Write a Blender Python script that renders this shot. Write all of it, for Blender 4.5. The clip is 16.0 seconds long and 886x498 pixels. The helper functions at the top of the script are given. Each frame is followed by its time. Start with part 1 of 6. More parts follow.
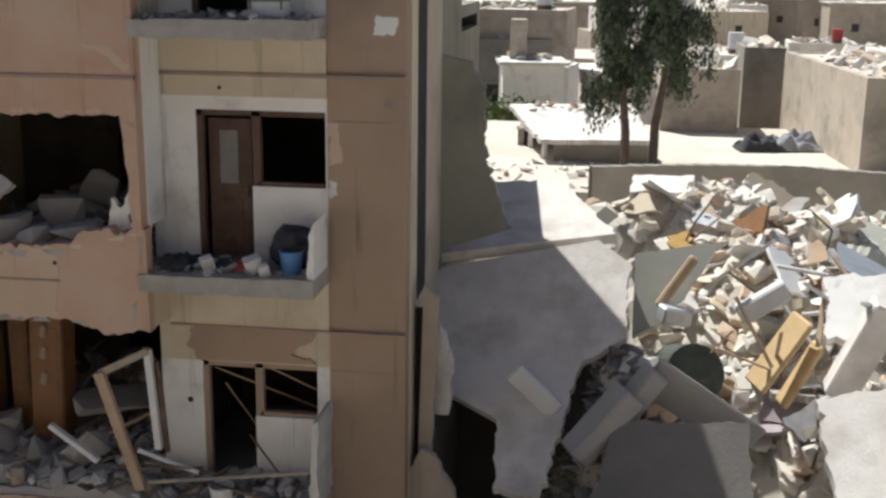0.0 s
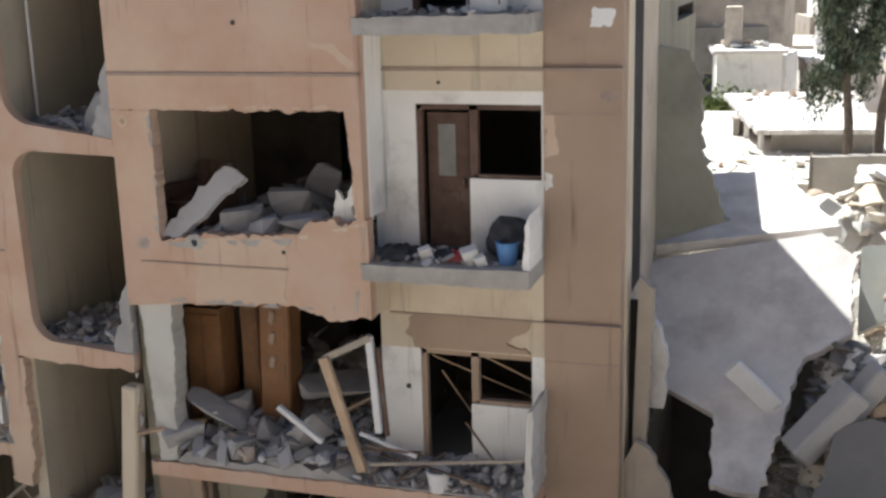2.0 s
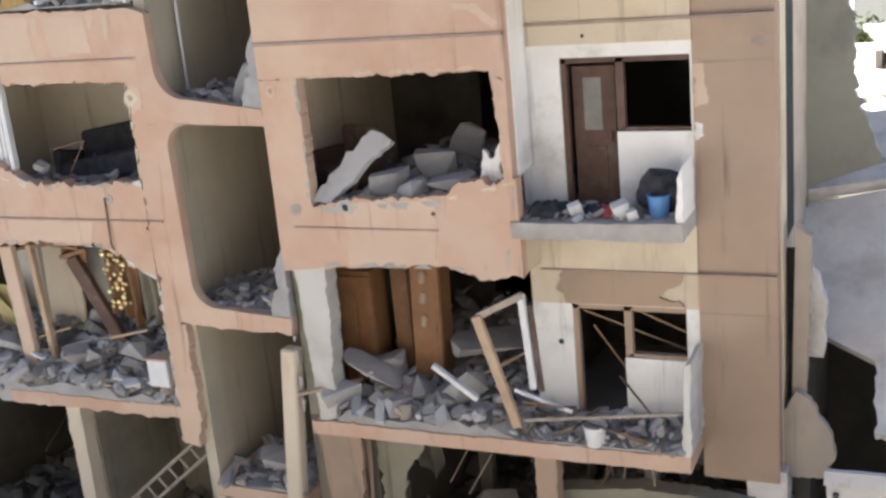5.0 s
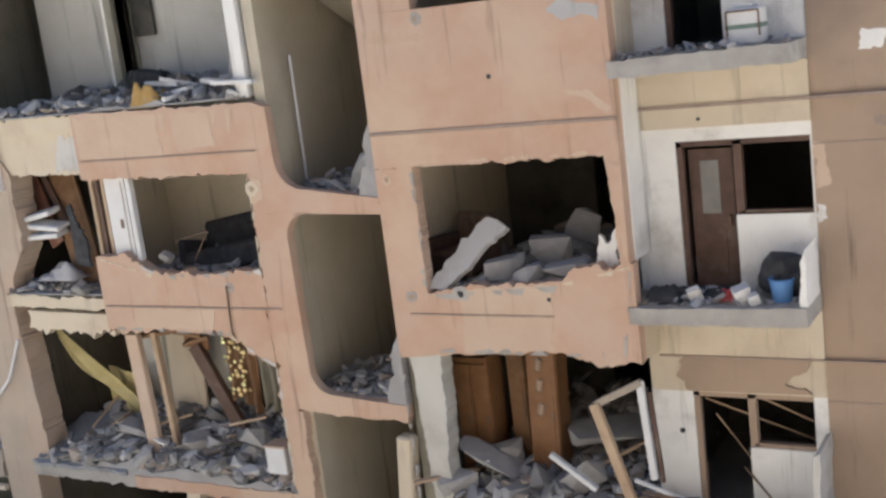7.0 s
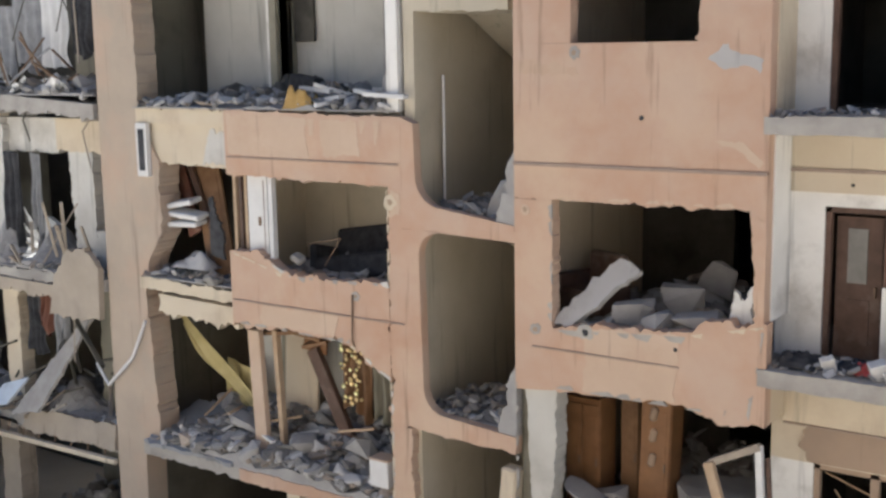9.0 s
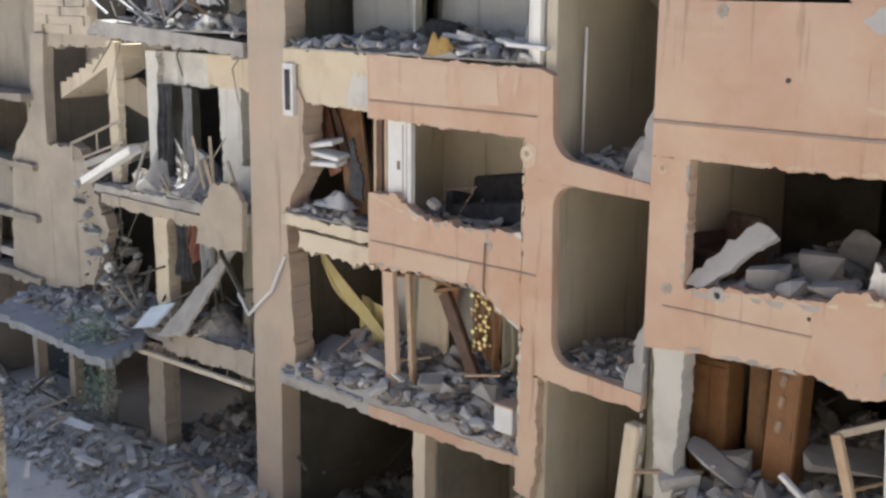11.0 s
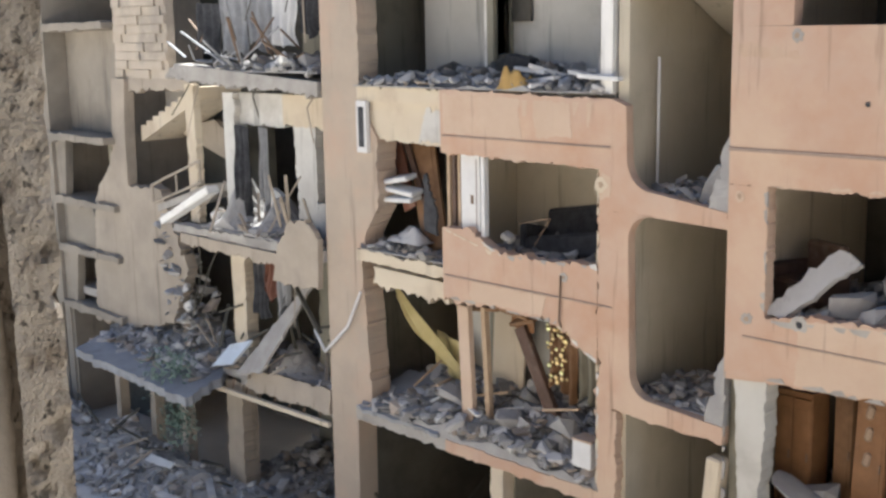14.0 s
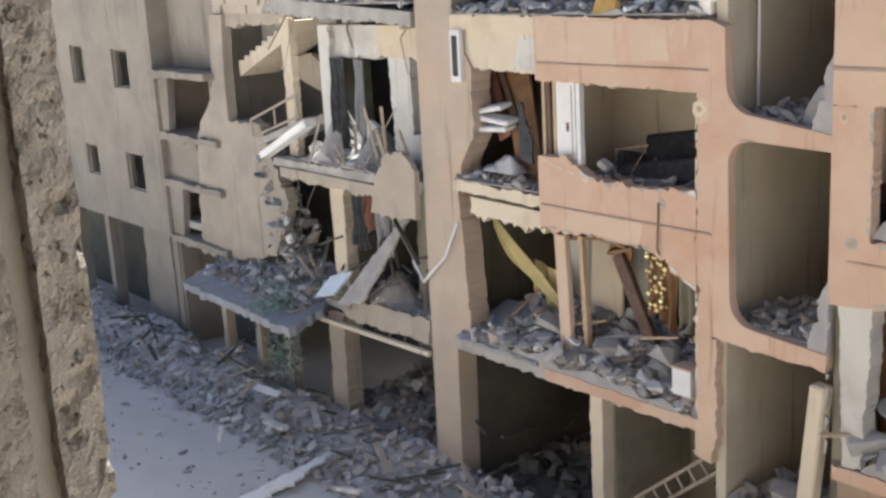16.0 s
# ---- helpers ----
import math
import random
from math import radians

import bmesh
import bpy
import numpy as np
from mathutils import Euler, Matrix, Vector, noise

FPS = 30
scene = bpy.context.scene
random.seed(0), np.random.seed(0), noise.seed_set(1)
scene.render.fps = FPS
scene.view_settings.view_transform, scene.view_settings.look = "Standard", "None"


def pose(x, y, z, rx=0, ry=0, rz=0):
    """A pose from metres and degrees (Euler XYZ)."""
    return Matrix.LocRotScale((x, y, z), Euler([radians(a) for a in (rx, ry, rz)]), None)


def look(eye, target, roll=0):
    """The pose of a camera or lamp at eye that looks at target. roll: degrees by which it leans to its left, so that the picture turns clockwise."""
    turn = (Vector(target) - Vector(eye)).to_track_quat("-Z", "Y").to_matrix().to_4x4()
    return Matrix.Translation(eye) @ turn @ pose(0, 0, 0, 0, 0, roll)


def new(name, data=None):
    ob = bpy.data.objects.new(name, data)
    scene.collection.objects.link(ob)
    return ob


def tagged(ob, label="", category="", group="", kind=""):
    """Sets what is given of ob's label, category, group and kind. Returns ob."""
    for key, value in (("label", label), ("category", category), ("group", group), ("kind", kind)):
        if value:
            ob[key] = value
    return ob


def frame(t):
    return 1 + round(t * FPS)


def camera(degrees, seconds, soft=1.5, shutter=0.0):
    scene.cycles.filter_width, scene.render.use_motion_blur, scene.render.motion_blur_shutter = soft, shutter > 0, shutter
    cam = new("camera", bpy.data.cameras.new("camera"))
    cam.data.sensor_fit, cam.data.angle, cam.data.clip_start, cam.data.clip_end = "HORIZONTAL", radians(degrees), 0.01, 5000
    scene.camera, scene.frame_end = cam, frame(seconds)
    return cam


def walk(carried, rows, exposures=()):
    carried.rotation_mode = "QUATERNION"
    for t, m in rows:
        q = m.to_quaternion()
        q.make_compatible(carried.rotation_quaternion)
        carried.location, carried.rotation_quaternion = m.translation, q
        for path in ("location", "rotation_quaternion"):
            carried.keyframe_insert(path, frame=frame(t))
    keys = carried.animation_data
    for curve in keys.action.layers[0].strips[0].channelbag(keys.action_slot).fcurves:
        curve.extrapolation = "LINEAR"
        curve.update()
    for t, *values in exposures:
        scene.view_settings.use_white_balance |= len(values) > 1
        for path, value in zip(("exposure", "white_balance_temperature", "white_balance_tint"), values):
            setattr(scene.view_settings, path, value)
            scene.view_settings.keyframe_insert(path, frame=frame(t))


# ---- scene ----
cam = camera(42.0, 16.0, soft=2.7)
PATH = [
    (0.0, pose(0.375, -12.554, 9.646, 76.18, -0.72, 7.75)),
    (0.5, pose(0.361, -12.543, 9.622, 77.52, -0.40, 10.31)),
    (1.0, pose(0.364, -12.632, 9.661, 77.27, 0.04, 13.90)),
    (1.5, pose(0.316, -12.685, 9.630, 76.08, 0.77, 16.72)),
    (2.0, pose(0.297, -12.688, 9.649, 75.92, 1.49, 17.74)),
    (2.5, pose(0.274, -12.698, 9.615, 73.71, 2.30, 18.61)),
    (3.0, pose(0.138, -12.763, 9.522, 70.02, 2.81, 20.06)),
    (3.5, pose(0.097, -12.850, 9.462, 68.46, 2.75, 21.11)),
    (4.0, pose(0.027, -12.821, 9.602, 69.24, 4.66, 21.15)),
    (4.5, pose(0.023, -12.833, 9.619, 71.36, 4.79, 22.52)),
    (5.0, pose(0.007, -12.793, 9.787, 73.69, 5.25, 23.11)),
    (5.2, pose(0.058, -12.753, 9.770, 74.70, 5.69, 23.81)),
    (7.3, pose(-0.031, -12.749, 9.739, 79.18, 6.17, 29.77)),
    (7.5, pose(-0.056, -12.736, 9.688, 79.60, 5.41, 30.69)),
    (8.0, pose(-0.109, -12.724, 9.638, 80.56, 4.80, 32.73)),
    (8.5, pose(-0.155, -12.770, 9.672, 80.92, 4.23, 33.94)),
    (9.0, pose(-0.199, -12.850, 9.740, 80.61, 1.01, 35.56)),
    (9.5, pose(-0.235, -12.910, 9.828, 79.60, -0.81, 37.24)),
    (10.0, pose(-0.208, -12.844, 9.924, 78.96, -0.99, 39.35)),
    (10.2, pose(-0.126, -12.852, 9.990, 78.57, -0.86, 40.28)),
    (12.3, pose(-0.065, -12.910, 9.933, 76.87, -0.08, 44.07)),
    (12.5, pose(-0.044, -12.923, 9.885, 77.23, -0.13, 44.18)),
    (13.0, pose(-0.075, -12.891, 9.896, 78.35, 0.85, 44.52)),
    (13.5, pose(-0.081, -12.870, 9.887, 78.90, 1.12, 45.24)),
    (14.0, pose(-0.100, -12.853, 9.908, 79.33, 1.12, 46.30)),
    (14.5, pose(-0.122, -12.824, 9.915, 79.12, 1.89, 47.85)),
    (15.0, pose(-0.113, -12.781, 9.890, 78.35, 2.96, 49.66)),
    (15.5, pose(-0.083, -12.760, 9.926, 77.33, 3.12, 50.56)),
    (16.0, pose(-0.061, -12.750, 9.915, 75.97, 3.14, 51.06)),
]
EXPOSURES = [(0.0, 0.42, 5900.0, 9.0), (1.0, 0.82, 5840.0, 9.0), (1.5, 1.15, 5780.0, 9.0), (2.0, 1.27, 5720.0, 9.0), (2.5, 1.47, 5660.0, 9.0), (3.0, 1.70, 5580.0, 9.0), (3.5, 1.97, 5520.0, 9.0), (4.0, 2.08, 5520.0, 9.0), (5.0, 2.02, 5630.0, 9.0), (8.0, 1.73, 5790.0, 9.0), (10.0, 1.75, 5810.0, 9.0), (12.5, 1.87, 5840.0, 9.0), (16.0, 1.94, 5830.0, 9.0)]
walk(cam, PATH, EXPOSURES)

# ---- world and light ----
world = bpy.data.worlds.new("world")
scene.world = world
world.use_nodes = True
_n = world.node_tree.nodes
sky = _n.new("ShaderNodeTexSky")
sky.sky_type = "NISHITA"
sky.sun_disc = False
sky.sun_elevation = radians(55.5)
sky.sun_rotation = radians(-41)
sky.dust_density = 3.0
world.node_tree.links.new(sky.outputs[0], _n["Background"].inputs[0])
_n["Background"].inputs[1].default_value = 0.05
sun = new("sun", bpy.data.lights.new("sun", "SUN"))
sun.data.energy = 5.0
sun.data.angle = radians(0.6)
sun.data.color = (1.0, 0.94, 0.82)
sun.matrix_world = look((-4.5, 5.2, 10.0), (0, 0, 0))

# ---- materials ----
MATS = {}


def mat(name, a, b, scale=3.0, rough=0.9, bump=0.3, stain=None, stain_scale=0.6, stain_amount=0.5, fine=60.0, island=0.0, metal=0.0, streak=0.0, rand=0.0, pits=None, alt=None):
    """Two-tone mottled surface with fine grain, large stains and relief."""
    m = bpy.data.materials.new(name)
    m.use_nodes = True
    nt = m.node_tree
    bs = nt.nodes["Principled BSDF"]
    L = nt.links.new
    tc = nt.nodes.new("ShaderNodeTexCoord")
    geo = nt.nodes.new("ShaderNodeNewGeometry")
    pos = geo.outputs["Position"]

    def noise_tex(s, detail=6.0, stretch=None):
        t = nt.nodes.new("ShaderNodeTexNoise")
        t.inputs["Scale"].default_value = s
        t.inputs["Detail"].default_value = detail
        t.inputs["Roughness"].default_value = 0.62
        if stretch:
            mp = nt.nodes.new("ShaderNodeMapping")
            mp.inputs["Scale"].default_value = stretch
            L(pos, mp.inputs["Vector"])
            L(mp.outputs[0], t.inputs["Vector"])
        else:
            L(pos, t.inputs["Vector"])
        return t.outputs["Fac"]

    def ramp(v, lo, hi):
        r = nt.nodes.new("ShaderNodeMapRange")
        r.inputs["From Min"].default_value = lo
        r.inputs["From Max"].default_value = hi
        L(v, r.inputs["Value"])
        return r.outputs[0]

    def mix(f, c1, c2):
        x = nt.nodes.new("ShaderNodeMix")
        x.data_type = "RGBA"
        L(f, x.inputs["Factor"])
        for i, c in ((6, c1), (7, c2)):
            if isinstance(c, tuple):
                x.inputs[i].default_value = (*c, 1)
            else:
                L(c, x.inputs[i])
        return x.outputs[2]

    col = mix(ramp(noise_tex(scale), 0.35, 0.65), a, b)
    if stain:
        fac = ramp(noise_tex(stain_scale, 8.0), 0.66 - 0.25 * stain_amount, 0.78 - 0.1 * stain_amount)
        col = mix(fac, col, stain)
    if streak:
        sf = ramp(noise_tex(1.0, 4.0, (5.0, 5.0, 0.35)), 0.62 - 0.15 * streak, 0.8)
        col = mix(sf, col, tuple(c * 0.45 for c in a))
    # Pits here are dark specks: the shade of small hollows as colour.
    if pits:
        col = mix(ramp(noise_tex(pits[0], 2.0), pits[1], pits[1] + 0.05), col, tuple(c * 0.3 for c in a))
    if alt:
        cr = nt.nodes.new("ShaderNodeValToRGB")
        cr.color_ramp.interpolation = "CONSTANT"
        while len(cr.color_ramp.elements) < len(alt):
            cr.color_ramp.elements.new(0.5)
        for i, c in enumerate(alt):
            cr.color_ramp.elements[i].position = i / len(alt)
            cr.color_ramp.elements[i].color = (*c, 1)
        ch = nt.nodes.new("ShaderNodeMath")
        ch.operation = "FRACT"
        ml = nt.nodes.new("ShaderNodeMath")
        ml.operation = "MULTIPLY"
        ml.inputs[1].default_value = 7.31
        L(geo.outputs["Random Per Island"], ml.inputs[0])
        L(ml.outputs[0], ch.inputs[0])
        L(ch.outputs[0], cr.inputs[0])
        x = nt.nodes.new("ShaderNodeMix")
        x.data_type = "RGBA"
        x.inputs["Factor"].default_value = 0.7
        L(col, x.inputs[6])
        L(cr.outputs[0], x.inputs[7])
        col = x.outputs[2]
    hsv = nt.nodes.new("ShaderNodeHueSaturation")
    L(col, hsv.inputs["Color"])
    if island or rand:
        src = geo.outputs["Random Per Island"]
        if rand:
            src = nt.nodes.new("ShaderNodeObjectInfo").outputs["Random"]
        r = nt.nodes.new("ShaderNodeMapRange")
        k = island or rand
        r.inputs["To Min"].default_value = 1 - k
        r.inputs["To Max"].default_value = 1 + k
        L(src, r.inputs["Value"])
        L(r.outputs[0], hsv.inputs["Value"])
    L(hsv.outputs[0], bs.inputs["Base Color"])
    bs.inputs["Roughness"].default_value = rough
    bs.inputs["Metallic"].default_value = metal
    bs.inputs["Specular IOR Level"].default_value = 0.25
    if bump:
        bp = nt.nodes.new("ShaderNodeBump")
        bp.inputs["Strength"].default_value = bump
        bp.inputs["Distance"].default_value = 0.02
        ad = nt.nodes.new("ShaderNodeMath")
        ad.operation = "ADD"
        L(noise_tex(fine, 3.0), ad.inputs[0])
        L(noise_tex(scale * 4, 5.0), ad.inputs[1])
        L(ad.outputs[0], bp.inputs["Height"])
        L(bp.outputs[0], bs.inputs["Normal"])
    MATS[name] = m
    return m


PINK = mat("pink_plaster", (0.475, 0.305, 0.212), (0.505, 0.375, 0.29), 0.8, 0.9, 0.25, (0.554, 0.420, 0.311), 0.55, 0.75, streak=0.12)
PINKPALE = mat("pale_pink_plaster", (0.50, 0.375, 0.28), (0.545, 0.42, 0.32), 1.5, 0.9, 0.25, (0.47, 0.33, 0.235), 0.8, 0.5, streak=0.15)
STAIR = mat("stairwell_plaster", (0.455, 0.405, 0.312), (0.51, 0.455, 0.358), 1.0, 0.85, 0.15, (0.40, 0.355, 0.28), 0.6, 0.5, streak=0.3)
# Dark plaster: the shade of deep rooms is put into its colour.
SHADE_DARK = mat("shade_dark_plaster", (0.085, 0.08, 0.066), (0.125, 0.116, 0.096), 1.0, 0.92, 0.3, (0.067, 0.063, 0.055), 0.8, 0.6)
# Darkened copy of the rubble, with ground floor shade in its colour.
RUB_SHADE = mat("shade_rubble_mix", (0.115, 0.11, 0.10), (0.165, 0.156, 0.142), 5.0, 0.96, 0.6, (0.101, 0.092, 0.084), 2.5, 0.5, island=0.4, alt=[(0.12, 0.115, 0.105), (0.17, 0.165, 0.155), (0.08, 0.077, 0.072), (0.14, 0.115, 0.09), (0.22, 0.21, 0.20)])
# Black surface that paints the shade of narrow slots.
SLOT_DARK = mat("slot_dark_wall", (0.028, 0.026, 0.025), (0.05, 0.047, 0.044), 3.0, 0.9, 0.3)
CREAM = mat("cream_plaster", (0.554, 0.470, 0.353), (0.588, 0.512, 0.395), 1.5, 0.9, 0.2, (0.462, 0.378, 0.286), 0.9, 0.5, streak=0.3)
WHITE = mat("white_paint", (0.71, 0.69, 0.655), (0.77, 0.75, 0.715), 2.0, 0.8, 0.15, (0.437, 0.412, 0.378), 1.1, 0.45, streak=0.25)
TAN = mat("tan_plaster", (0.336, 0.248, 0.181), (0.378, 0.281, 0.206), 1.0, 0.92, 0.35, (0.286, 0.218, 0.168), 0.7, 0.6, streak=0.1)
GREIGE = mat("weathered_render", (0.345, 0.295, 0.238), (0.405, 0.345, 0.28), 1.4, 0.92, 0.4, (0.302, 0.260, 0.218), 0.9, 0.7, streak=0.18)
CONC = mat("bare_concrete", (0.336, 0.311, 0.286), (0.420, 0.395, 0.361), 2.5, 0.95, 0.5, (0.252, 0.235, 0.218), 1.3, 0.6)
DUSTY = mat("dusty_concrete", (0.318, 0.305, 0.298), (0.385, 0.372, 0.36), 3.0, 0.95, 0.6, (0.286, 0.277, 0.269), 1.6, 0.6)
PALE = mat("pale_roof_slab", (0.60, 0.56, 0.52), (0.73, 0.69, 0.64), 1.6, 0.92, 0.45, (0.45, 0.41, 0.37), 1.1, 0.7)
RUB = mat("rubble_mix", (0.336, 0.323, 0.311), (0.437, 0.420, 0.403), 5.0, 0.96, 0.6, (0.277, 0.244, 0.210), 2.5, 0.5, island=0.3, alt=[(0.31, 0.30, 0.295), (0.42, 0.41, 0.405), (0.22, 0.215, 0.215), (0.36, 0.29, 0.23), (0.54, 0.53, 0.52), (0.28, 0.28, 0.29), (0.15, 0.145, 0.14)])
STREETDUST = mat("street_dust", (0.42, 0.40, 0.38), (0.50, 0.48, 0.455), 3.0, 0.95, 0.6, (0.286, 0.277, 0.262), 1.2, 0.6)
RUBS = mat("street_rubble_mix", (0.36, 0.345, 0.325), (0.46, 0.44, 0.415), 5.0, 0.96, 0.6, (0.30, 0.27, 0.235), 2.5, 0.5, island=0.3, alt=[(0.40, 0.385, 0.365), (0.52, 0.50, 0.48), (0.30, 0.285, 0.27), (0.44, 0.37, 0.30), (0.62, 0.60, 0.58), (0.38, 0.38, 0.38), (0.20, 0.19, 0.18)])
# Shaded counterpart of the warm heap rubble; the shade is in its colour.
HEAP_SHADE = mat("shade_heap_rubble", (0.20, 0.19, 0.175), (0.28, 0.265, 0.245), 4.0, 0.96, 0.6, (0.14, 0.13, 0.115), 2.0, 0.5, island=0.3, alt=[(0.24, 0.23, 0.215), (0.33, 0.32, 0.305), (0.16, 0.15, 0.14), (0.29, 0.25, 0.20), (0.42, 0.41, 0.40)])
RUBW = mat("warm_rubble_mix", (0.61, 0.56, 0.475), (0.77, 0.71, 0.61), 5.0, 0.96, 0.6, (0.36, 0.27, 0.20), 2.0, 0.5, island=0.25, alt=[(0.74, 0.69, 0.60), (0.80, 0.77, 0.71), (0.62, 0.52, 0.40), (0.70, 0.66, 0.60), (0.52, 0.36, 0.24), (0.78, 0.74, 0.66), (0.60, 0.57, 0.53)])
# Inner plaster lowered in tone, so some room shade is in its colour.
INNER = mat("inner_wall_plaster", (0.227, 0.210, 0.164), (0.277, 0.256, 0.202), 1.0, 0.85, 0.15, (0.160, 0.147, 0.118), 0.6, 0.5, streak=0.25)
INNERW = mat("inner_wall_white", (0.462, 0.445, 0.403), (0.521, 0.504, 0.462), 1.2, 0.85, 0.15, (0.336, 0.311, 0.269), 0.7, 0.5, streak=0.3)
CEIL = mat("ceiling_plaster", (0.227, 0.210, 0.185), (0.286, 0.269, 0.235), 1.5, 0.9, 0.3, (0.235, 0.218, 0.193), 0.8, 0.6)
WOOD = mat("brown_wood", (0.168, 0.092, 0.046), (0.227, 0.130, 0.067), 4.0, 0.55, 0.2, (0.109, 0.059, 0.029), 1.5, 0.5)
ORANGEWOOD = mat("honey_wood", (0.195, 0.098, 0.044), (0.25, 0.128, 0.058), 4.0, 0.5, 0.15, (0.218, 0.101, 0.042), 1.5, 0.5)
DARKWOOD = mat("dark_door_wood", (0.085, 0.052, 0.038), (0.13, 0.08, 0.06), 4.0, 0.55, 0.2, (0.2, 0.16, 0.13), 1.5, 0.4)
REDWOOD = mat("red_brown_door", (0.15, 0.065, 0.045), (0.20, 0.09, 0.06), 3.0, 0.55, 0.2, (0.26, 0.19, 0.15), 1.2, 0.4)
TIMBER = mat("raw_timber", (0.420, 0.302, 0.202), (0.487, 0.370, 0.252), 4.0, 0.8, 0.3, (0.319, 0.218, 0.143), 2.0, 0.5)
CABLE = mat("dark_line", (0.28, 0.215, 0.18), (0.36, 0.28, 0.235), 6.0, 0.9, 0.2)
STEEL = mat("rusty_steel", (0.16, 0.11, 0.08), (0.24, 0.17, 0.12), 9.0, 0.7, 0.3, metal=0.4)
ZINC = mat("zinc_sheet", (0.55, 0.57, 0.60), (0.64, 0.66, 0.68), 2.0, 0.45, 0.1, (0.42, 0.40, 0.38), 1.5, 0.5, metal=0.5)
LIGHTPANEL = mat("light_grey_panel", (0.405, 0.39, 0.38), (0.45, 0.435, 0.425), 0.9, 0.7, 0.12, (0.34, 0.32, 0.305), 0.8, 0.6, streak=0.2)
ROAD = mat("dusty_asphalt", (0.49, 0.475, 0.455), (0.56, 0.545, 0.52), 0.5, 0.95, 0.5, (0.42, 0.405, 0.385), 0.25, 0.7)
EARTH = mat("dry_earth", (0.52, 0.47, 0.40), (0.64, 0.58, 0.50), 0.3, 0.95, 0.5, (0.40, 0.36, 0.28), 0.12, 0.6)
BLACKISH = mat("dark_fabric", (0.035, 0.036, 0.04), (0.07, 0.07, 0.075), 6.0, 0.9, 0.4)
BLUE = mat("blue_plastic", (0.09, 0.20, 0.42), (0.12, 0.25, 0.50), 3.0, 0.45, 0.05)
RED = mat("red_cloth", (0.36, 0.06, 0.06), (0.46, 0.10, 0.09), 6.0, 0.9, 0.3)
WHITEPL = mat("white_plastic", (0.588, 0.580, 0.571), (0.655, 0.647, 0.638), 3.0, 0.5, 0.05)
YELLOW = mat("yellow_cloth", (0.437, 0.361, 0.160), (0.521, 0.437, 0.218), 3.0, 0.85, 0.2, (0.353, 0.294, 0.168), 1.5, 0.4)
MUSTARD = mat("mustard_foam", (0.403, 0.252, 0.084), (0.470, 0.311, 0.118), 6.0, 0.95, 0.5)
GREEN = mat("green_cloth", (0.15, 0.22, 0.18), (0.22, 0.28, 0.235), 5.0, 0.95, 0.5, (0.252, 0.252, 0.235), 2.0, 0.6)
MAROON = mat("maroon_mat", (0.30, 0.25, 0.27), (0.37, 0.32, 0.33), 5.0, 0.95, 0.4, (0.302, 0.277, 0.269), 2.0, 0.5)
CURTAIN = mat("grey_curtain", (0.252, 0.252, 0.260), (0.353, 0.353, 0.361), 5.0, 0.9, 0.3, island=0.3)
LEAF = mat("leaf", (0.085, 0.105, 0.065), (0.135, 0.155, 0.10), 3.0, 0.7, 0.0, island=0.45)
SHRUB = mat("shrub_leaf", (0.10, 0.14, 0.045), (0.16, 0.19, 0.06), 3.0, 0.7, 0.0, island=0.4)
BARK = mat("bark", (0.13, 0.10, 0.075), (0.20, 0.16, 0.12), 8.0, 0.95, 0.6)
BLOCK = mat("grey_block_wall", (0.44, 0.375, 0.30), (0.51, 0.44, 0.36), 1.5, 0.95, 0.5, (0.277, 0.244, 0.210), 0.8, 0.6)
# Darker copy of the block wall for sides turned from the sun.
DARKBLOCK = mat("grey_brown_shade_block", (0.27, 0.245, 0.21), (0.335, 0.30, 0.26), 1.2, 0.95, 0.5, (0.20, 0.18, 0.155), 0.8, 0.6)
PARTY = mat("olive_grey_render", (0.25, 0.245, 0.205), (0.31, 0.30, 0.25), 1.0, 0.95, 0.5, (0.18, 0.175, 0.15), 0.9, 0.6)
GREENSLAB = mat("greenish_concrete", (0.44, 0.45, 0.39), (0.52, 0.52, 0.46), 1.2, 0.9, 0.4, (0.35, 0.35, 0.30), 0.9, 0.5)
# Near black plaster that carries the darkness of the deep rooms.
ROOM_DARK = mat("room_dark_plaster", (0.07, 0.066, 0.057), (0.11, 0.103, 0.088), 1.2, 0.95, 0.3, (0.025, 0.024, 0.022), 0.8, 0.6)
HOUSE = mat("grey_beige_render", (0.275, 0.24, 0.20), (0.325, 0.285, 0.235), 0.9, 0.92, 0.4, (0.22, 0.195, 0.165), 0.7, 0.7, streak=0.25)
PIL = mat("pinkish_render", (0.39, 0.325, 0.26), (0.45, 0.37, 0.295), 1.1, 0.92, 0.5, (0.47, 0.345, 0.26), 0.8, 0.7, streak=0.15)
DIRTYW = mat("dirty_white_paint", (0.52, 0.50, 0.465), (0.60, 0.58, 0.54), 2.0, 0.85, 0.2, (0.40, 0.375, 0.34), 1.1, 0.6, streak=0.3)
GOLD = mat("gold_sequin", (0.92, 0.68, 0.30), (0.98, 0.80, 0.45), 20.0, 0.3, 0.3, metal=0.9, island=0.5)
# The pits and small dark spots paint shaded hollows in the render.
JAMB = mat("rough_jamb_render", (0.353, 0.302, 0.244), (0.445, 0.386, 0.319), 18.0, 0.95, 0.8, (0.185, 0.143, 0.105), 22.0, 0.55, fine=190.0, pits=(55.0, 0.63))
CANOPY = mat("bluish_concrete", (0.252, 0.260, 0.281), (0.319, 0.328, 0.344), 1.6, 0.9, 0.4, (0.218, 0.210, 0.210), 1.2, 0.6)
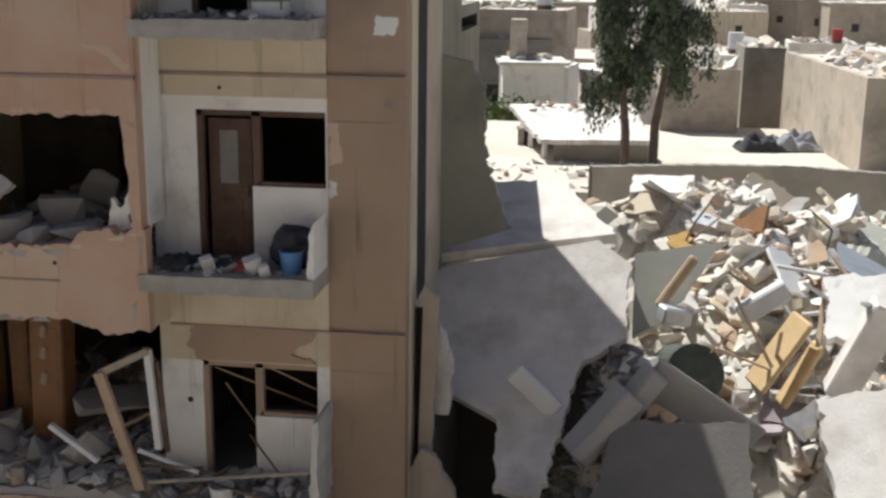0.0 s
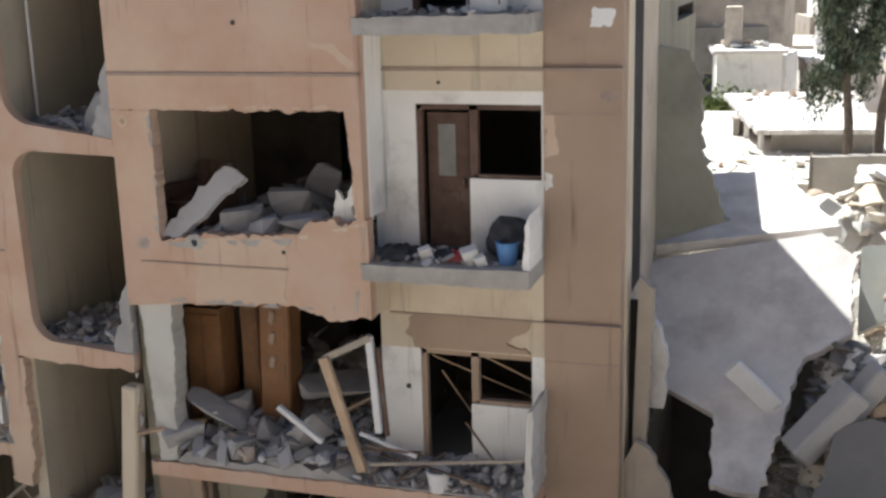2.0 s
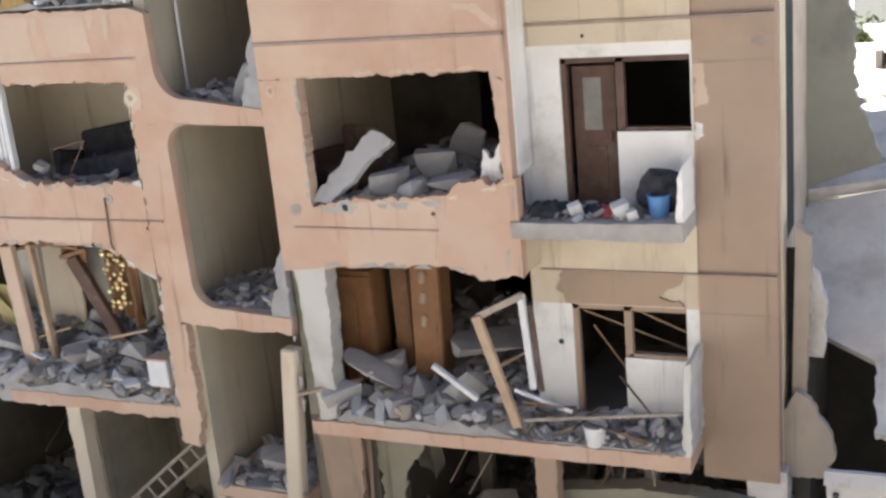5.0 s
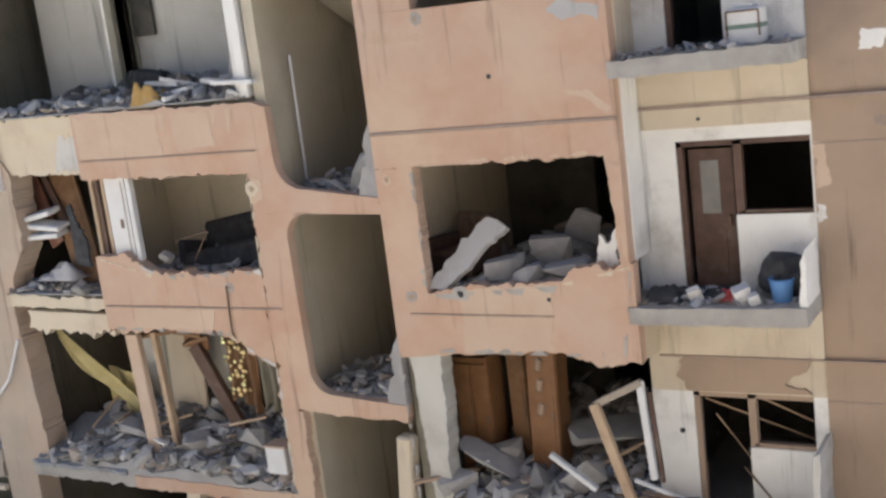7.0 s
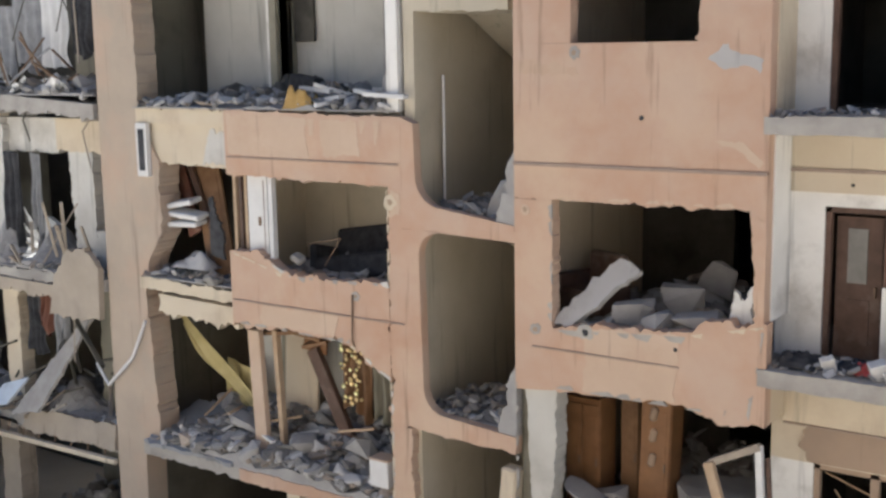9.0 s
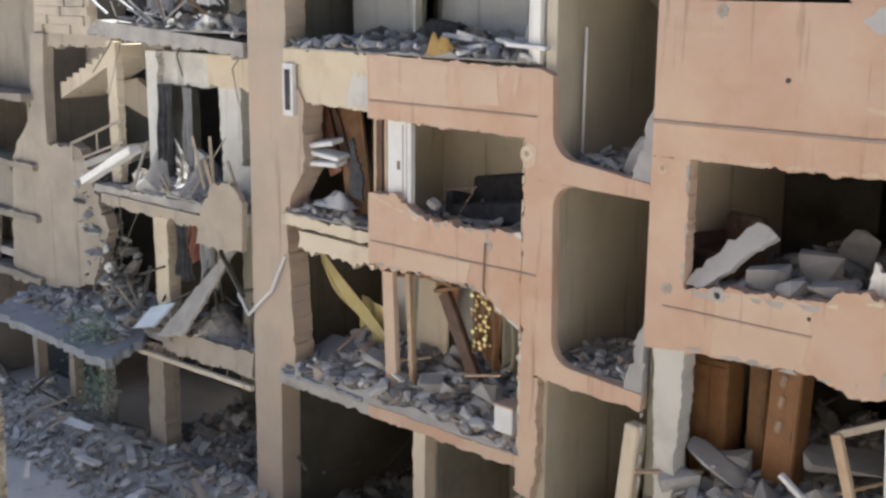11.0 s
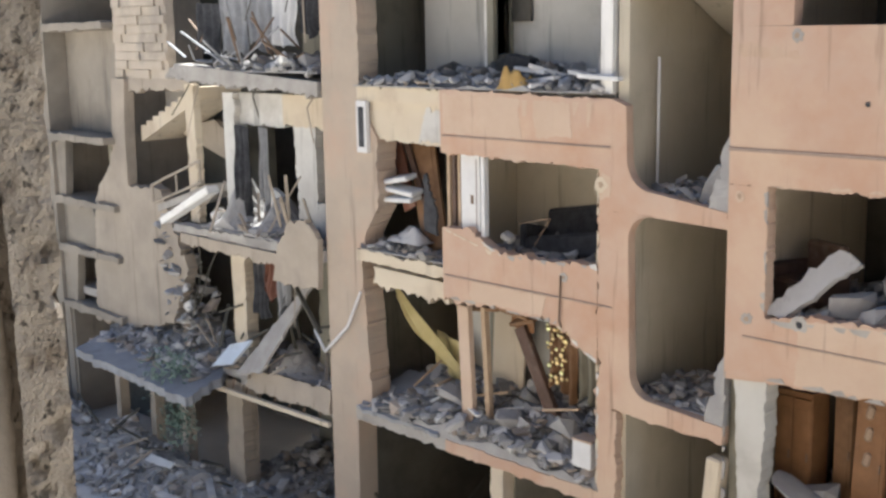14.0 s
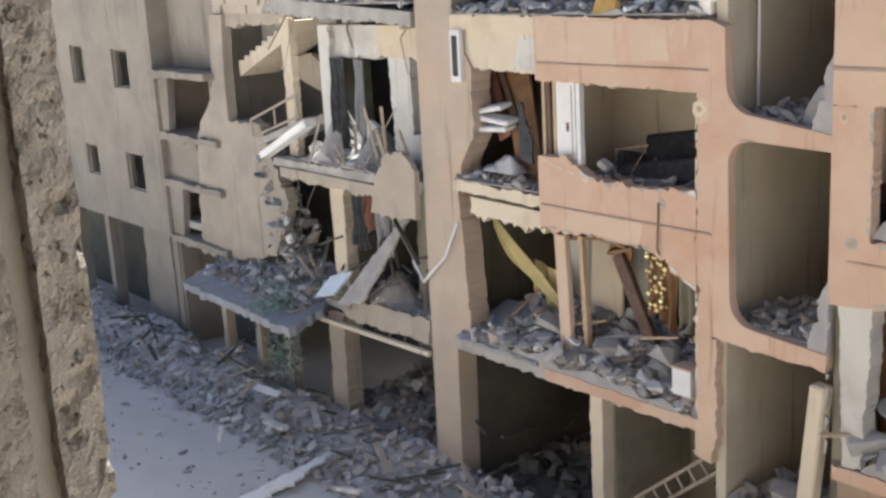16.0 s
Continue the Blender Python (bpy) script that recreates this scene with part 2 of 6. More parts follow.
DRUM = mat("dark_drum_paint", (0.05, 0.06, 0.05), (0.08, 0.09, 0.075), 5.0, 0.6, 0.2, (0.16, 0.14, 0.12), 2.0, 0.4)
OCHRE = mat("ochre_board", (0.52, 0.37, 0.19), (0.60, 0.44, 0.25), 5.0, 0.85, 0.3, (0.40, 0.25, 0.12), 2.0, 0.5)
GLASS_D = mat("dim_glass", (0.17, 0.165, 0.15), (0.24, 0.23, 0.21), 2.0, 0.25, 0.0)

# ---- mesh helpers ----


def finish(name, bm, material, parent=None, label="", smooth=False):
    bmesh.ops.recalc_face_normals(bm, faces=bm.faces)
    me = bpy.data.meshes.new(name)
    bm.to_mesh(me)
    bm.free()
    me.materials.append(material)
    if smooth:
        me.polygons.foreach_set("use_smooth", [True] * len(me.polygons))
    ob = new(name, me)
    if parent is not None:
        ob.parent = parent
    if label:
        ob["label"] = label
    return ob


def part(name, bm, material, parent, label="", smooth=False):
    return finish(name, bm, material, parent, label, smooth)


def thing(name, label, category, group="", kind="", at=(0, 0, 0)):
    ob = new(name)
    ob.location = at
    return tagged(ob, label, category, group, kind)


def solo(name, bm, material, label, category, group="", kind="", smooth=False):
    return tagged(finish(name, bm, material, None, "", smooth), label, category, group, kind)


def box(x0, x1, y0, y1, z0, z1, bevel=0.0, bm=None, m=None):
    own = bm is None
    bm = bm or bmesh.new()
    r = bmesh.ops.create_cube(bm, size=1)
    vs = r["verts"]
    for v in vs:
        v.co = Vector(((x0 + x1) / 2 + v.co.x * (x1 - x0), (y0 + y1) / 2 + v.co.y * (y1 - y0), (z0 + z1) / 2 + v.co.z * (z1 - z0)))
        if m is not None:
            v.co = m @ v.co
    if bevel and own:
        bmesh.ops.bevel(bm, geom=bm.edges[:], offset=bevel, segments=1, affect="EDGES")
    return bm


def _cb(sx, sy, sz, m, bevel):
    bm = box(-sx / 2, sx / 2, -sy / 2, sy / 2, -sz / 2, sz / 2, bevel)
    bm.transform(m)
    return bm


def jag(pts, broken, step=0.09, amp=0.05, seed=1):
    """The outline pts, with the edges whose index is in broken torn into an uneven line."""
    rnd = random.Random(seed)
    out = []
    n = len(pts)
    for i, p in enumerate(pts):
        q = pts[(i + 1) % n]
        out.append(p)
        if i in broken:
            d = math.hypot(q[0] - p[0], q[1] - p[1])
            k = max(2, int(d / (step * 0.6)))
            nx, nz = -(q[1] - p[1]) / d, (q[0] - p[0]) / d
            w = 0.0
            for j in range(1, k):
                w = 0.5 * w + rnd.uniform(-amp, amp) * (1.7 if rnd.random() < 0.18 else 0.6)
                u = j / k + rnd.uniform(-0.3, 0.3) / k
                out.append((p[0] + (q[0] - p[0]) * u + nx * w, p[1] + (q[1] - p[1]) * u + nz * w))
    return out


def sheet_xz(pts, y0, y1, bm=None):
    """A plate with the outline pts in x and z, from y0 to y1."""
    bm = bm or bmesh.new()
    f = [bm.verts.new((x, y0, z)) for x, z in pts]
    b = [bm.verts.new((x, y1, z)) for x, z in pts]
    bm.faces.new(f)
    bm.faces.new(b[::-1])
    n = len(pts)
    for i in range(n):
        bm.faces.new((f[i], b[i], b[(i + 1) % n], f[(i + 1) % n]))
    return bm


def plate(pts, thick, m):
    """A plate with the outline pts in its own x and y, laid at the pose m."""
    bm = sheet_xz(pts, -thick / 2, thick / 2)
    bm.transform(m @ pose(0, 0, 0, -90))
    return bm


def slab4(a, b, c, d, thick, seed=1, amp=0.05, broken=(0, 1, 2, 3)):
    """A broken slab between four corners (a b the near edge, c d the far one)."""
    a, b, c, d = (Vector(p) for p in (a, b, c, d))
    o = (a + b + c + d) / 4
    ex = ((b - a) + (c - d)).normalized()
    nz = ex.cross((d - a) + (c - b)).normalized()
    ey = nz.cross(ex)
    pts = [((p - o).dot(ex), (p - o).dot(ey)) for p in (a, b, c, d)]
    pts = jag(pts, broken, 0.14, amp, seed)
    m = Matrix((( ex.x, ey.x, nz.x, o.x), (ex.y, ey.y, nz.y, o.y), (ex.z, ey.z, nz.z, o.z), (0, 0, 0, 1)))
    bm = bmesh.new()
    f = [bm.verts.new((x, y, thick / 2)) for x, y in pts]
    g = [bm.verts.new((x, y, -thick / 2)) for x, y in pts]
    bm.faces.new(f)
    bm.faces.new(g[::-1])
    n = len(pts)
    for i in range(n):
        bm.faces.new((f[i], g[i], g[(i + 1) % n], f[(i + 1) % n]))
    bm.transform(m)
    return bm


def rod(p, q, r, sides=6, bm=None, r2=None):
    bm = bm or bmesh.new()
    p, q = Vector(p), Vector(q)
    d = q - p
    m = Matrix.Translation((p + q) / 2) @ d.to_track_quat("Z", "Y").to_matrix().to_4x4()
    bmesh.ops.create_cone(bm, cap_ends=True, segments=sides, radius1=r, radius2=r if r2 is None else r2, depth=d.length, matrix=m)
    return bm


def wire(points, r, sides=5, bm=None):
    bm = bm or bmesh.new()
    for p, q in zip(points, points[1:]):
        rod(p, q, r, sides, bm)
    return bm


def chunk_shape(seed, flat=0.55):
    rnd = random.Random(seed)
    bm = bmesh.new()
    for k in range(20):
        p = [rnd.uniform(-0.5, 0.5), rnd.uniform(-0.42, 0.42), rnd.uniform(-0.5, 0.5)]
        p[k % 3] = math.copysign((0.5, 0.42, 0.5)[k % 3] * rnd.uniform(0.75, 1.0), p[k % 3])
        bm.verts.new((p[0], p[1], p[2] * flat))
    r = bmesh.ops.convex_hull(bm, input=bm.verts[:])
    junk = [g for g in r["geom_interior"] if isinstance(g, bmesh.types.BMVert)]
    bmesh.ops.delete(bm, geom=junk, context="VERTS")
    bm.verts.ensure_lookup_table()
    bm.verts.index_update()
    v = np.array([x.co[:] for x in bm.verts])
    f = [tuple(x.index for x in y.verts) for y in bm.faces]
    bm.free()
    return v, f


CHUNKS = [chunk_shape(s, 0.16 + 0.085 * (s % 8)) for s in range(16)]


def rubble(name, label, spots, material, parent=None):
    """Many loose pieces in one mesh; spots: x, y, z, size."""
    vs, fs, n = [], [], 0
    for i, (x, y, z, s) in enumerate(spots):
        v, f = CHUNKS[random.randrange(16)]
        e = Euler((random.uniform(-0.7, 0.7), random.uniform(-0.7, 0.7), random.uniform(0, 6.28))).to_matrix()
        sc = np.array([s * random.uniform(0.7, 1.5), s * random.uniform(0.6, 1.1), s * random.uniform(0.6, 1.1)])
        w = (v * sc) @ np.array(e).T + np.array([x, y, z])
        vs.append(w)
        fs.extend(tuple(k + n for k in q) for q in f)
        n += len(v)
    me = bpy.data.meshes.new(name)
    me.from_pydata(np.concatenate(vs).tolist(), [], fs)
    me.materials.append(material)
    ob = new(name, me)
    if parent is not None:
        ob.parent = parent
    return tagged(ob, label, "rubble", "", "stuff")


def heap_spots(n, x0, x1, y0, y1, zfun, s0, s1, power=2.2):
    out = []
    for _ in range(n):
        x, y = random.uniform(x0, x1), random.uniform(y0, y1)
        s = s0 + (s1 - s0) * random.random() ** power
        out.append((x, y, zfun(x, y) + s * random.uniform(0.0, 0.3), s))
    return out


def mound(name, label, x0, x1, y0, y1, zfun, base, material, step=0.22, rough=0.12):
    """A closed heap of fine debris with an uneven top."""
    nx, ny = max(2, int((x1 - x0) / step)), max(2, int((y1 - y0) / step))
    bm = bmesh.new()
    g = [[bm.verts.new((x0 + (x1 - x0) * i / nx, y0 + (y1 - y0) * j / ny, max(base + 0.02, zfun(x0 + (x1 - x0) * i / nx, y0 + (y1 - y0) * j / ny) + random.uniform(-rough, rough)))) for j in range(ny + 1)] for i in range(nx + 1)]
    for i in range(nx):
        for j in range(ny):
            bm.faces.new((g[i][j], g[i + 1][j], g[i + 1][j + 1], g[i][j + 1]))
    rim = [g[i][0] for i in range(nx + 1)] + [g[nx][j] for j in range(1, ny + 1)] + [g[i][ny] for i in range(nx - 1, -1, -1)] + [g[0][j] for j in range(ny - 1, 0, -1)]
    low = [bm.verts.new((v.co.x, v.co.y, base)) for v in rim]
    k = len(rim)
    for i in range(k):
        bm.faces.new((rim[i], rim[(i + 1) % k], low[(i + 1) % k], low[i]))
    ob = finish(name, bm, material)
    return tagged(ob, label, "rubble", "", "stuff")


def big_chunk(x, y, z, sx, sy, sz, rx=0, ry=0, rz=0, material=None, label="broken grey concrete chunk lying in the rubble", name="concrete_chunk", seed=None):
    v, f = CHUNKS[(seed if seed is not None else random.randrange(16)) % 16]
    me = bpy.data.meshes.new(name)
    me.from_pydata((v * np.array([sx, sy, sz / 0.5])).tolist(), [], f)
    me.materials.append(material or DUSTY)
    ob = new(name, me)
    ob.matrix_world = pose(x, y, z, rx, ry, rz)
    return tagged(ob, label, "rubble", "concrete chunks")

# ---- ground ----
bm = bmesh.new()
R_G = 900
for q in ((-R_G, -R_G), (R_G, -R_G), (R_G, R_G), (-R_G, R_G)):
    bm.verts.new((*q, -0.02))
bm.faces.new(bm.verts)
solo("ground", bm, EARTH, "dry sandy ground reaching the horizon", "ground", kind="structure")
solo("road", box(-70, 30, -11.9, -0.9, -0.3, 0.0), ROAD, "grey dusty asphalt street strewn with debris", "road", kind="structure")

# ---- the apartment building ----
SLABS = (2.88, 5.86, 8.82, 11.8)
building = thing("apartment_building", "bombed pink plastered apartment block with torn open rooms", "building")


def wall(pts, y0, y1, material, broken=(), amp=0.05, seed=1, name="wall", label=""):
    return part(name, sheet_xz(jag(pts, broken, 0.08, amp, seed), y0, y1), material, building, label)


# floor slabs, bay by bay
for k, z in enumerate(SLABS):
    zt = z + 0.2
    part("floor_slab", box(-8.2, -1.87, 0.82, 9 if k < 3 else 6.0, z, zt), CEIL, building)
    part("floor_slab", box(-16.9, -10.2, 0.55, 9, z, zt), CEIL, building)
    # Unseen slab behind the stair, added to stop sun leaking into rooms.
    part("floor_slab", box(-10.198, -8.202, 5.152, 9, z, zt), CEIL, building)
    if k in (0, 1, 3):
        part("floor_slab", sheet_xz(jag([(-8.15, z), (-4.9, z), (-4.9, zt), (-8.15, zt)], (2,), 0.1, 0.015, 3 + k), 0.01 if k != 1 else 0.2, 0.82), PINK if k == 0 else CEIL, building)
    else:
        part("floor_slab", box(-8.2, -4.9, 0.2, 0.82, z, zt), CEIL, building)
    part("floor_slab", sheet_xz(jag([(-13.7, z), (-10.25, z), (-10.25, zt), (-13.7, zt)], (0, 2), 0.1, 0.02, 7 + k), 0.01 if k == 0 else 0.2, 0.55), PINK if k == 0 else CEIL, building)
    part("floor_slab", sheet_xz(jag([(-16.1, z), (-13.702, z), (-13.702, zt), (-16.1, zt)], (0, 2), 0.1, 0.025, 17 + k), 0.03 if k == 0 else 0.2, 0.55), CONC if k == 0 else CEIL, building)
    # balcony slabs
    part("balcony_slab", sheet_xz(jag([(-4.9, z), (-2.8, z), (-2.8, zt + 0.02), (-4.9, zt)], (0, 2), 0.12, 0.012, 11 + k), -0.03 if k else 0.0, 0.82), PINK if k == 0 else CONC, building, "bare grey concrete balcony slab")

# pink bay beside the balconies
wall([(-8.27, 7.9), (-5.05, 7.93), (-4.85, 7.8), (-4.85, 9.88), (-8.27, 9.9)], 0, 0.2, PINK, (0, 1), 0.025, 2)
wall([(-8.27, 9.9), (-7.43, 9.9), (-7.4, 12.0), (-8.27, 12.0)], 0, 0.2, PINK)
wall([(-5.72, 9.88), (-4.85, 9.88), (-4.85, 12.0), (-5.7, 12.0)], 0, 0.2, PINK, (3,), 0.03, 3)
wall([(-7.4, 11.3), (-5.7, 11.3), (-5.7, 12.0), (-7.4, 12.0)], 0, 0.2, PINK)
wall([(-8.27, 5.3), (-7.7, 5.36), (-7.7, 7.9), (-8.27, 7.9)], 0, 0.2, PINK, (1,), 0.02, 4)
wall([(-4.95, 6.6), (-4.85, 6.6), (-4.85, 7.8), (-5.05, 7.93), (-5.03, 7.75)], 0, 0.2, PINK, (4,), 0.02, 5)
wall([(-8.27, 5.3), (-7.7, 5.36), (-7.2, 5.38), (-5.85, 5.46), (-5.35, 5.28), (-4.81, 5.34), (-4.81, 6.6), (-5.5, 6.55), (-5.75, 6.38), (-7.1, 6.3), (-7.7, 6.22), (-8.27, 6.22)], 0.002, 0.2, PINK, (1, 2, 3, 4, 6, 7, 8, 9), 0.035, 6)
# return wall of the bay towards the balcony
part("wall", box(-4.98, -4.83, 0.2, 0.8, 8.99, 11.8), CREAM, building)
part("wall", box(-4.98, -4.83, 0.2, 0.8, 6.6, 8.8), WHITE, building)
part("wall", sheet_xz([(0.2, 5.34), (0.8, 5.3), (0.8, 5.85), (0.2, 5.85)], 4.83, 4.98), CREAM, building).matrix_world = Matrix(((0, -1, 0, 0), (1, 0, 0, 0), (0, 0, 1, 0), (0, 0, 0, 1)))
# first floor: stub pier between stair and room, hanging pier below
wall([(-8.02, 3.08), (-7.75, 3.08), (-7.66, 5.4), (-8.14, 5.4)], 0.05, 0.35, INNERW, (1, 3), 0.02, 8, "pier")
part("pier", _cb(0.25, 0.24, 2.7, pose(-8.53, 0.12, 2.78, 0, 5.6, 0), 0.03), CREAM, building, "broken cream pier hanging loose")
wall([(-10.06, 1.6), (-9.9, 1.6), (-9.64, 0.4), (-9.6, -0.02), (-9.72, -0.02), (-9.78, 0.4)], 0.1, 0.25, CREAM, (1, 5), 0.015, 24, "pier", "cracked leaning leg under the landing")
wall([(-8.2, 2.88), (-7.5, 2.88), (-7.55, 2.0), (-7.72, 1.3), (-7.78, 0.5), (-7.92, -0.02), (-8.05, 0.3), (-8.12, 1.6)], 0.22, 0.3, TAN, (1, 2, 3, 4, 5, 6), 0.025, 25, "wall", "torn brown strip of wall under the slab")
wall([(-7.5, 2.88), (-6.72, 2.88), (-6.76, 2.45), (-7.05, 2.1), (-7.2, 1.2), (-7.45, 0.9)], 0.6, 0.66, INNER, (1, 2, 3, 4, 5), 0.025, 26)
wall([(-1.96, 2.45), (-1.32, 2.45), (-1.2, 2.75), (-1.28, 3.1), (-1.5, 3.5), (-1.7, 3.62), (-1.84, 3.3), (-1.96, 3.2)], 1.06, 1.19, GREIGE, (0, 1, 2, 3, 4, 5), 0.03, 27, "wall", "torn cream plaster sheet at the corner")
wall([(-4.9, 2.5), (-2.3, 2.5), (-2.3, 2.87), (-4.9, 2.87)], 1.0, 1.2, SHADE_DARK, (0,), 0.05, 28, "beam")

# white balcony wall with door and window on each floor
for z in SLABS[:3]:
    f = z + 0.2
    dt = f + 1.87 if z > 4 else f + 1.66
    mw = (-4.43, -3.68, -2.83) if z > 4 else (-4.46, -3.72, -2.97)
    sill = f + 0.95
    part("wall", box(-5.0, mw[0], 0.8, 1.0, f, dt), WHITE, building, "white painted balcony wall")
    part("wall", box(-5.0, -2.8, 0.8, 1.0, dt, z + 2.96), CREAM if z < 4 else WHITE, building)
    part("wall", box(mw[1] - 0.06, -2.8, 0.8, 1.0, f, sill), WHITE, building)
    part("wall", box(mw[2], -2.8, 0.8, 1.0, sill, dt), WHITE, building)
    # frames
    bmf = bmesh.new()
    for a, b, c, d in ((mw[0], mw[0] + 0.07, f, dt), (mw[1] - 0.06, mw[1] + 0.04, f, dt), (mw[0], mw[2], dt - 0.07, dt), (mw[1], mw[2], sill, sill + 0.05)):
        box(a, b, 0.83, 0.93, c, d, 0, bmf)
    part("window_frame", bmf, DARKWOOD if z > 4 else TAN, building, "dark wooden door and window frame")
# cream spandrel under the upper balcony
part("wall", box(-4.83, -2.8, 0.74, 0.8, 8.1, 8.8), CREAM, building)
part("wall", box(-4.83, -2.8, 0.74, 0.8, 5.22, 5.84), CREAM, building)
wall([(-4.5, 5.22), (-2.95, 5.22), (-3.3, 4.9), (-2.98, 4.78), (-4.46, 4.76), (-4.65, 4.95)], 0.76, 0.8, TAN, (1, 2, 4, 5), 0.03, 9)
# door leaf standing open in the balcony door
door = part("door", box(-4.34, -3.8, 1.0, 1.05, 6.08, 7.8), DARKWOOD, building, "dark brown wooden door with glazed upper part")
part("pane", box(-4.2, -3.97, 0.985, 0.998, 7.0, 7.66), GLASS_D, door)
part("door_panel", box(-4.22, -3.93, 0.985, 0.998, 6.25, 6.8), DARKWOOD, door)
part("handle", box(-3.88, -3.85, 0.95, 0.998, 6.85, 6.97), STEEL, door)
# tan end pilaster and corner
part("pilaster", box(-2.8, -1.85, 0.78, 1.05, 2.45, 12.0), TAN, building, "tan rendered end pilaster")
part("wall", box(-2.0, -1.83, 1.05, 1.5, 2.5, 12.0), CREAM, building)
part("wall", sheet_xz(jag([(-1.77, 2.6), (-1.62, 2.6), (-1.5, 5.6), (-1.69, 5.75)], (0, 1, 2), 0.1, 0.02, 12), 1.2, 1.4), GREIGE, building)
# Black strip added for the dark slot beside the pilaster.
part("wall", box(-1.862, -1.6, 1.44, 1.498, 2.5, 5.38), SLOT_DARK, building)
# String courses in a dark tone that includes their shading band.
for zc, x0, x1, yy in ((8.36, -8.27, -4.85, -0.025), (8.36, -4.83, -1.85, 0.715), (5.23, -4.83, -1.85, 0.715), (5.93, -8.0, -5.9, -0.02), (5.96, -13.6, -10.15, -0.025), (8.26, -13.6, -10.2, -0.025)):
    part("string_course", box(x0, x1, yy, yy + 0.09, zc - (0.018 if zc > 8.3 else 0.009), zc + (0.018 if zc > 8.3 else 0.009)), CABLE, building, "thin dark string line along the plaster")

# stair bay
part("stair_wall", box(-10.18, -10.0, 0.16, 0.62, 0.0, 12.0), STAIR, building)
part("stair_wall", box(-10.18, -10.03, 0.62, 5.0, 0.0, 12.0), STAIR, building)
part("stair_wall", box(-8.45, -8.27, 0.47, 5.0, 0.0, 12.0), INNER, building)
part("stair_wall", box(-10.18, -8.27, 5.0, 5.15, 2.3, 12.0), STAIR, building)


def arc(cx, cz, r, a0, a1, n=7):
    """Points of a rounded corner, angles in degrees."""
    return [(cx + r * math.cos(radians(a0 + (a1 - a0) * i / n)), cz + r * math.sin(radians(a0 + (a1 - a0) * i / n))) for i in range(n + 1)]


# pink front of the stair with rounded opening corners
wall([(-10.148, 7.36), (-8.272, 7.30), (-8.272, 7.52)] + arc(-9.46, 8.13, 0.45, 270, 180) + [(-9.93, 8.85), (-10.148, 8.93)], 0.0, 0.16, PINK, (1,), 0.02, 21, "stair_front")
wall([(-10.148, 4.42), (-8.272, 4.36), (-8.272, 4.6)] + arc(-9.45, 5.07, 0.38, 270, 180) + [(-9.85, 6.0)] + arc(-9.54, 7.0, 0.33, 180, 95) + [(-9.4, 7.354), (-10.148, 7.354)], 0.0, 0.16, PINK, (0, 1), 0.02, 22, "stair_front")
wall([(-10.148, 2.6), (-10.08, 2.75), (-10.05, 4.414), (-10.148, 4.414)], 0.0, 0.16, PINK, (0, 1), 0.03, 23, "stair_front")
for k, z in enumerate((1.6, 4.42, 7.34, 10.35)):
    part("landing", sheet_xz(jag([(-10.0, z + 0.04), (-8.45, z), (-8.45, z + 0.2), (-10.0, z + 0.24)], (0,), 0.1, 0.015, 20 + k), 0.162 if k else 0.05, 1.5), PINK if not k else STAIR, building, "stair landing with a torn edge")
    if z > 2:
        part("stair_flight", slab4((-9.99, 1.5, z + 0.1), (-9.25, 1.5, z + 0.1), (-9.25, 4.2, z - 1.3), (-9.99, 4.2, z - 1.3), 0.16, 45 + k, 0.0, ()), STAIR, building)
        part("stair_flight", slab4((-9.2, 1.5, z + 0.1), (-8.46, 1.5, z + 0.1), (-8.46, 4.2, z + 1.5), (-9.2, 4.2, z + 1.5), 0.16, 55 + k, 0.0, ()), STAIR, building)
        wall([(-8.58, z + 0.18), (-8.5, z + 0.55), (-8.40, z + 0.62), (-8.40, z + 0.95), (-8.33, z + 1.1), (-8.272, z + 1.2), (-8.272, z + 0.18)], 0.02, 0.16, DUSTY, (0, 1, 2, 3), 0.03, 40 + k, "parapet")
part("pipe", rod((-9.93, 0.75, 7.65), (-9.9, 0.72, 9.5), 0.022, 6), WHITEPL, building, "thin white pipe on the stair wall")

# second pink bay
wall([(-13.66, 7.98), (-10.4, 7.95), (-10.15, 7.9), (-10.15, 8.93), (-13.66, 9.0)], 0, 0.2, PINK, (0, 3), 0.02, 50)
wall([(-10.42, 2.5), (-10.15, 2.45), (-10.15, 7.9), (-10.4, 7.95)], 0.002, 0.2, PINK, (3,), 0.04, 51)
wall([(-13.66, 5.52), (-12.4, 5.6), (-11.2, 5.5), (-10.75, 5.25), (-10.42, 5.05), (-10.42, 6.55), (-12.3, 6.46), (-12.7, 6.62), (-13.05, 6.82), (-13.66, 6.75)], 0.002, 0.2, PINK, (0, 1, 2, 3, 5, 6, 7, 8), 0.04, 52)
part("window_frame", box(-12.86, -12.78, 0.1, 0.2, 6.62, 7.97), WHITEPL, building, "white window frame post")
leaf = part("window_frame", box(-13.34, -12.92, 0.14, 0.2, 6.7, 7.97), WHITEPL, building, "white painted shutter leaf")
part("lock_plate", box(-13.12, -13.06, 0.13, 0.139, 7.18, 7.32), STEEL, leaf)
part("groove", box(-13.0, -12.985, 0.136, 0.141, 6.8, 7.9), STEEL, leaf)
# recessed part between bay and pilaster
wall([(-15.9, 8.1), (-13.66, 8.05), (-13.66, 8.72), (-15.9, 8.75)], 0.2, 0.4, CREAM, (0,), 0.04, 53)
